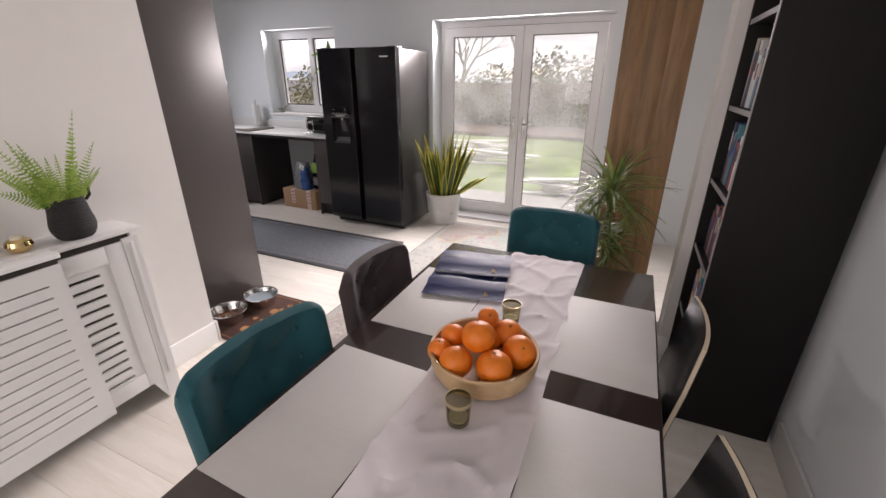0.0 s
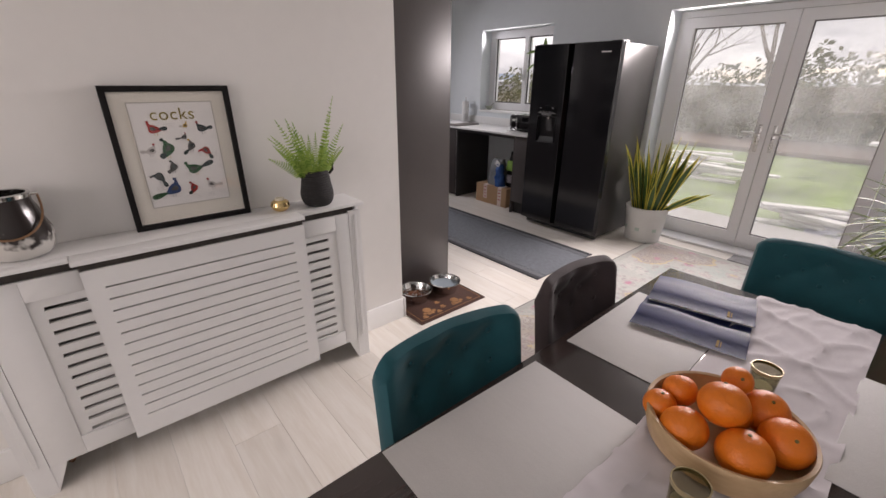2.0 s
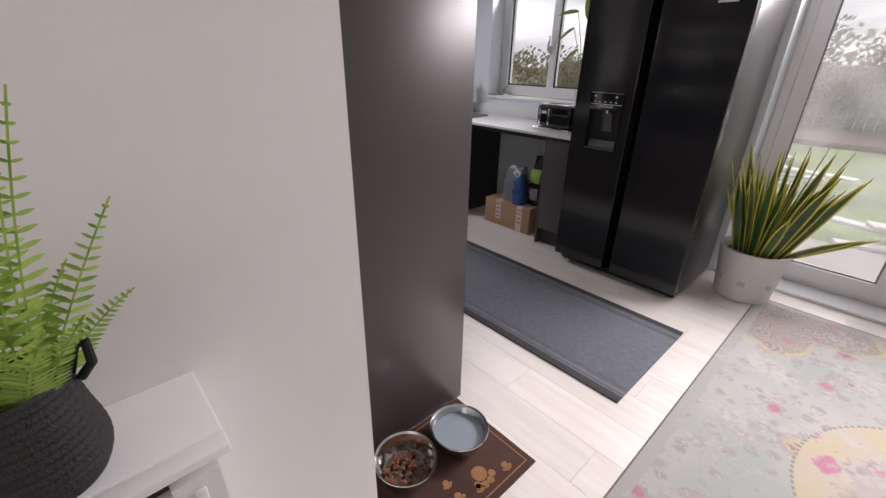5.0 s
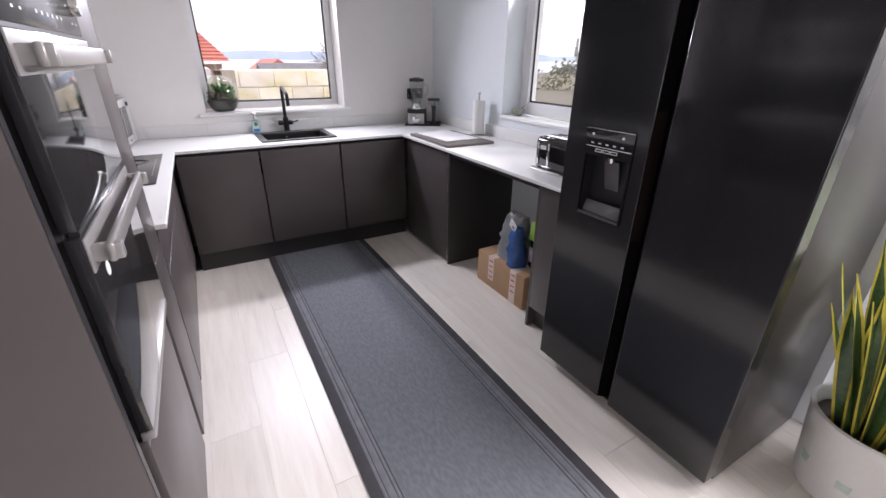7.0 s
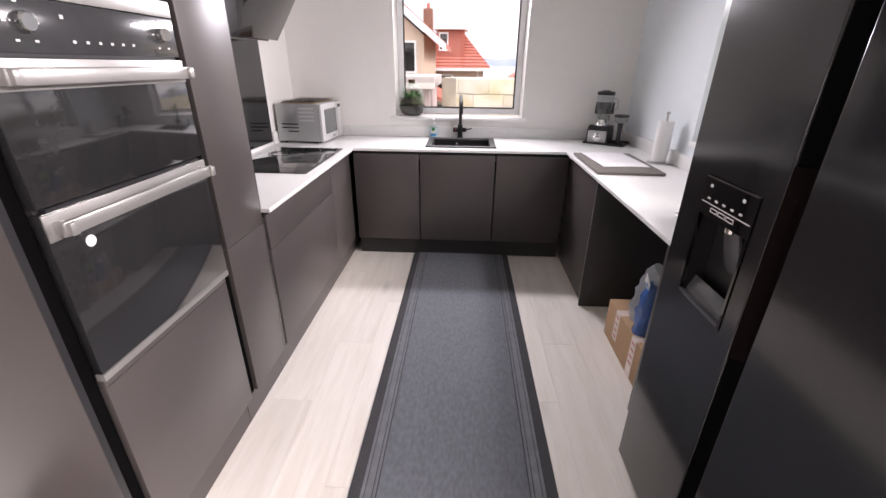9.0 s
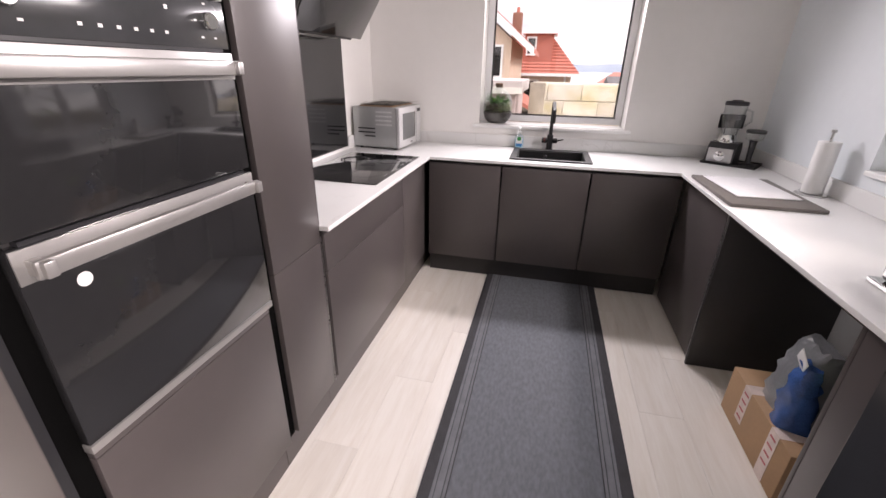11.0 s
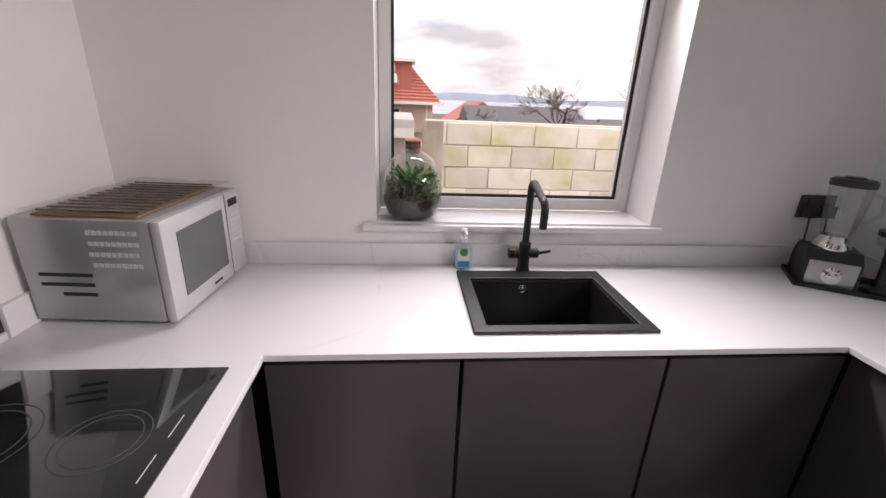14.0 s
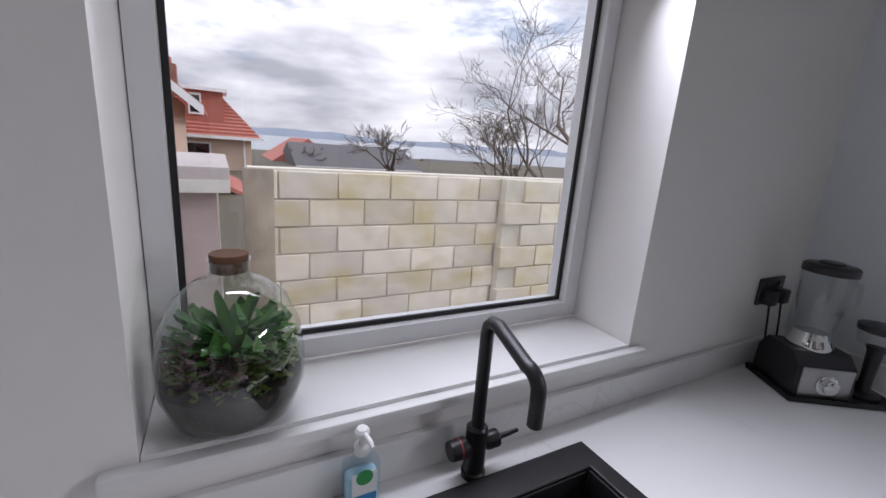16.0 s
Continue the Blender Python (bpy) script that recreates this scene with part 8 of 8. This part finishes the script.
part("wall", bx(-9.4, -0.6, -0.2, -7.78, 2.42, 1.2), M_PINK, oh)
part("roof", bx(-9.5, -0.7, 1.21, -7.70, 2.50, 1.36, 0.01), surf("weathered_grey_board", (0.40, 0.36, 0.35), 0.85, var=0.15, vscale=6), oh)
part("fascia", bx(-7.698, -0.7, 1.2, -7.68, 2.50, 1.28), M_PALETIMBER, oh)
part("vent", bx(-7.779, 2.05, 0.8, -7.76, 2.2, 0.95), M_EDGE, oh)


def house(x, y, z, sx, sy, h, roof, ridge_axis, name, label, roofm, wallm, wins=()):
    th = thing(name, (x, y, z), label, "house")
    part("wall", bx(x - sx / 2, y - sy / 2, z, x + sx / 2, y + sy / 2, z + h), wallm, th)
    o = 0.35
    if ridge_axis == "x":
        part("roof", prism([(y - sy / 2 - o, z + h), (y + sy / 2 + o, z + h), (y, z + h + roof)], x - sx / 2 - o, x + sx / 2 + o, "x"), roofm, th)
    else:
        part("roof", prism([(x - sx / 2 - o, z + h), (x + sx / 2 + o, z + h), (x, z + h + roof)], y - sy / 2 - o, y + sy / 2 + o, "y"), roofm, th)
    part("gutter", bx(x + sx / 2 + o - 0.02, y - sy / 2 - o, z + h - 0.08, x + sx / 2 + o + 0.1, y + sy / 2 + o, z + h + 0.04), M_UPVC, th)
    for wy, wz, ww, wh in wins:
        wd = part("window", bx(x + sx / 2 + 0.002, wy - ww / 2, wz, x + sx / 2 + 0.06, wy + ww / 2, wz + wh), M_UPVC, th)
        part("pane", bx(x + sx / 2 + 0.061, wy - ww / 2 + 0.08, wz + 0.08, x + sx / 2 + 0.065, wy + ww / 2 - 0.08, wz + wh - 0.08), M_BLACKGLASS, wd)
    return th


def hip_house():
    th = thing("house", (-33, 0, -5), "cream house with red tiled hip roof and dormer", "house")
    part("wall", bx(-36, -6, -5, -30, 4.0, 1.3), M_RENDERWALL, th)
    bm = bmesh.new()
    v = [bm.verts.new(q) for q in ((-29.5, -6.4, 1.3), (-29.5, 4.5, 1.3), (-36.5, 4.5, 1.3), (-36.5, -6.4, 1.3), (-33, -6.4, 3.5), (-33, 2.7, 3.5))]
    for f in ((0, 1, 5, 4), (1, 2, 5), (2, 3, 4, 5), (3, 0, 4), (3, 2, 1, 0)):
        bm.faces.new([v[i] for i in f])
    bmesh.ops.recalc_face_normals(bm, faces=bm.faces[:])
    rf = part("roof", bm, M_ROOFRED, th)
    for k in range(1, 12):
        t = k / 12
        part("tile_course", bx(-29.5 - 3.5 * t - 0.06, -6.4, 1.3 + 2.2 * t - 0.02, -29.5 - 3.5 * t + 0.06, 4.5 - 1.8 * t, 1.3 + 2.2 * t + 0.05), M_ROOFRED, rf)
    part("gutter", bx(-29.5, -6.4, 1.2, -29.36, 4.6, 1.36), M_UPVC, th)
    part("downpipe", bx(-29.95, 3.6, -4, -29.85, 3.7, 1.25), M_UPVC, th)
    dm_ = part("dormer", bx(-33.0, 1.05, 1.9, -30.7, 2.75, 3.55), M_ROOFRED, th)
    part("dormer_roof", bx(-33.2, 0.85, 3.551, -30.4, 2.95, 3.72), M_UPVC, dm_)
    w = part("window", bx(-30.699, 1.15, 2.35, -30.62, 1.75, 3.4), M_UPVC, th)
    part("pane", bx(-30.619, 1.23, 2.45, -30.61, 1.67, 3.3), M_BLACKGLASS, w)
    w = part("window", bx(-29.999, 0.9, -0.4, -29.92, 2.1, 1.0), M_UPVC, th)
    part("pane", bx(-29.919, 1.0, -0.3, -29.91, 2.0, 0.9), M_BLACKGLASS, w)
    ch = part("chimney", bx(-33.4, 0.0, 3.0, -32.6, 0.6, 4.9), surf("brown_brick", (0.22, 0.10, 0.07), 0.9, var=0.2, vscale=6), th)
    part("chimney_pot", moved(lathe([(0.12, 0), (0.1, 0.35), (0, 0.35)], 12), pose(-33, 0.3, 4.9)), M_ROOFRED, ch)


def gable_house():
    th = thing("house", (-22, -3, -4), "cream gabled house with white bargeboards", "house")
    part("wall", prism([(-7, -4), (1.2, -4), (1.2, 2.6), (-2.9, 5.9), (-7, 2.6)], -27, -20, "x"), M_RENDERWALL, th)
    part("roof", prism([(2.05, 2.15), (2.05, 2.35), (-2.9, 6.4), (-7.85, 2.35), (-7.85, 2.15), (-2.9, 6.0)], -27.4, -19.7, "x"), M_ROOFRED, th)
    part("bargeboard", prism([(2.1, 2.0), (2.1, 2.28), (-2.9, 6.33), (-2.9, 6.05)], -19.69, -19.6, "x"), M_UPVC, th)
    part("lean_to_roof", prism([(1.21, 0.6), (3.2, -0.4), (3.2, -0.55), (1.21, 0.45)], -25, -20, "x"), M_ROOFRED, th)
    w = part("window", bx(-19.999, 0.1, 1.2, -19.93, 0.9, 2.4), M_UPVC, th)
    part("pane", bx(-19.929, 0.18, 1.28, -19.92, 0.82, 2.32), M_BLACKGLASS, w)


hip_house()
gable_house()
house(-46, 9.0, -8.5, 9, 7, 7.4, 2.6, "x", "house", "low house with dark red roof down the hill", M_ROOFRED, M_RENDERWALL)
M_SLATE = surf("dark_slate_roof", (0.10, 0.095, 0.10), 0.8, var=0.2, vscale=5)
house(-40, 12.0, -9, 8, 9, 8.6, 1.6, "y", "house", "low house with dark slate roof down the hill", M_SLATE, M_RENDERWALL)
house(-60, 33.2, -12, 8, 9.5, 10.2, 1.7, "y", "house", "far house with dark slate roof", M_SLATE, M_RENDERWALL)
house(-55, 62.0, -12, 10, 12, 11.0, 2.2, "y", "house", "far house with dark slate roof", M_SLATE, M_RENDERWALL)

tree("bare_tree", -30, 12.0, -1.5, 6.4, 0.2, "bare winter tree beyond the garden wall", 6, None, 0, 0.1, 22, 0.9, 0.33, 0.62, 0.010)
tree("bare_tree", -17, 14.3, -3.0, 12.0, 0.26, "tall bare winter tree beyond the garden wall", 7, None, 0, 0.1, 25, 0.9, 0.36, 0.7, 0.006)
tree("bare_tree", -19, 12.8, -1.6, 5.4, 0.15, "bare winter tree beyond the garden wall", 6, None, 0, 0.1, 27, 0.9, 0.36, 0.55, 0.007)
tree("bare_tree", -24, 18.0, -2.0, 8.0, 0.18, "slender bare winter tree beyond the garden wall", 6, None, 0, 0.1, 33, 0.9, 0.36, 0.5, 0.008)
tree("bare_tree", -38, 9.0, -3, 6, 0.16, "bare winter tree beyond the garden wall", 6, None, 0, 0.1, 29, 0.9, 0.30, 0.8, 0.016)
cs = bmesh.new()
for i in range(70):
    foliage_clump(cs, (-48 + r8.uniform(-5, 5), -10 + i * 1.5, -3.2 + r8.uniform(-1, 1.4)), (2, 2, 1.8), 110, 0.3, r8)
single("hillside_shrubs", cs, M_HEDGE, "grey-green hillside shrubs below the houses", "shrubs", kind="stuff")
single("water", bx(-3900, -3900, -0.418, -66, 3900, -0.40), surf("grey_bay_water", (0.22, 0.25, 0.28), 0.22, var=0.1, vscale=0.01), "calm grey bay water in the distance", "water", kind="structure")
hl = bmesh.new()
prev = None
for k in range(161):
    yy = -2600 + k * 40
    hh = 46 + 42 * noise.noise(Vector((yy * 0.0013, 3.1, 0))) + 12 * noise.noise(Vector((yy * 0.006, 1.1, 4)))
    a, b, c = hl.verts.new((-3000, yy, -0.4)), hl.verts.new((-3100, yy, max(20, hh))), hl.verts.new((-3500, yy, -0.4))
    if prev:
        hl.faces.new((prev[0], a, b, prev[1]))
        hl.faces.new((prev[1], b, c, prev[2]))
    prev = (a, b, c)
# distance haze is put into the hills' own blue-grey colour
single("far_hills", hl, surf("hazed_blue_grey_hills", (0.20, 0.235, 0.29), 0.95, var=0.15, vscale=0.004), "low blue-grey hills across the bay", "hills", kind="structure")

# ---- floor boards, laid along the kitchen ----
BW, BL = 0.2, 1.38


def plank_mesh(length, width):
    return mesh_of("plank", bx(-length / 2 + 0.0003, -width / 2 + 0.0003, -0.012, length / 2 - 0.0003, width / 2 - 0.0003, 0.0, 0.0007, 1), M_FLOOR)


plank = plank_mesh(BL, BW)
row = 0
y = 0.43 - 16 * BW
while y < YB:
    ya, yb = max(y, YF), min(y + BW, YB)
    spans = [(ya, yb)] if not ya < YK < yb else [(ya, YK), (YK, yb)]
    x = XW - 0.2 - (row * 0.47) % BL
    while x < XE:
        for sa, sb in spans:
            west = XW if sa >= YK else XR
            xa, xb = max(x, west), min(x + BL, XE)
            if xb - xa > 0.01 and sb - sa > 0.005:
                whole = xb - xa > BL - 0.001 and sb - sa > BW - 0.001
                ob = new("plank", plank if whole else plank_mesh(xb - xa, sb - sa))
                ob.location = ((xa + xb) / 2, (sa + sb) / 2, 0)
                ob.parent = floor
        x += BL
    y += BW
    row += 1
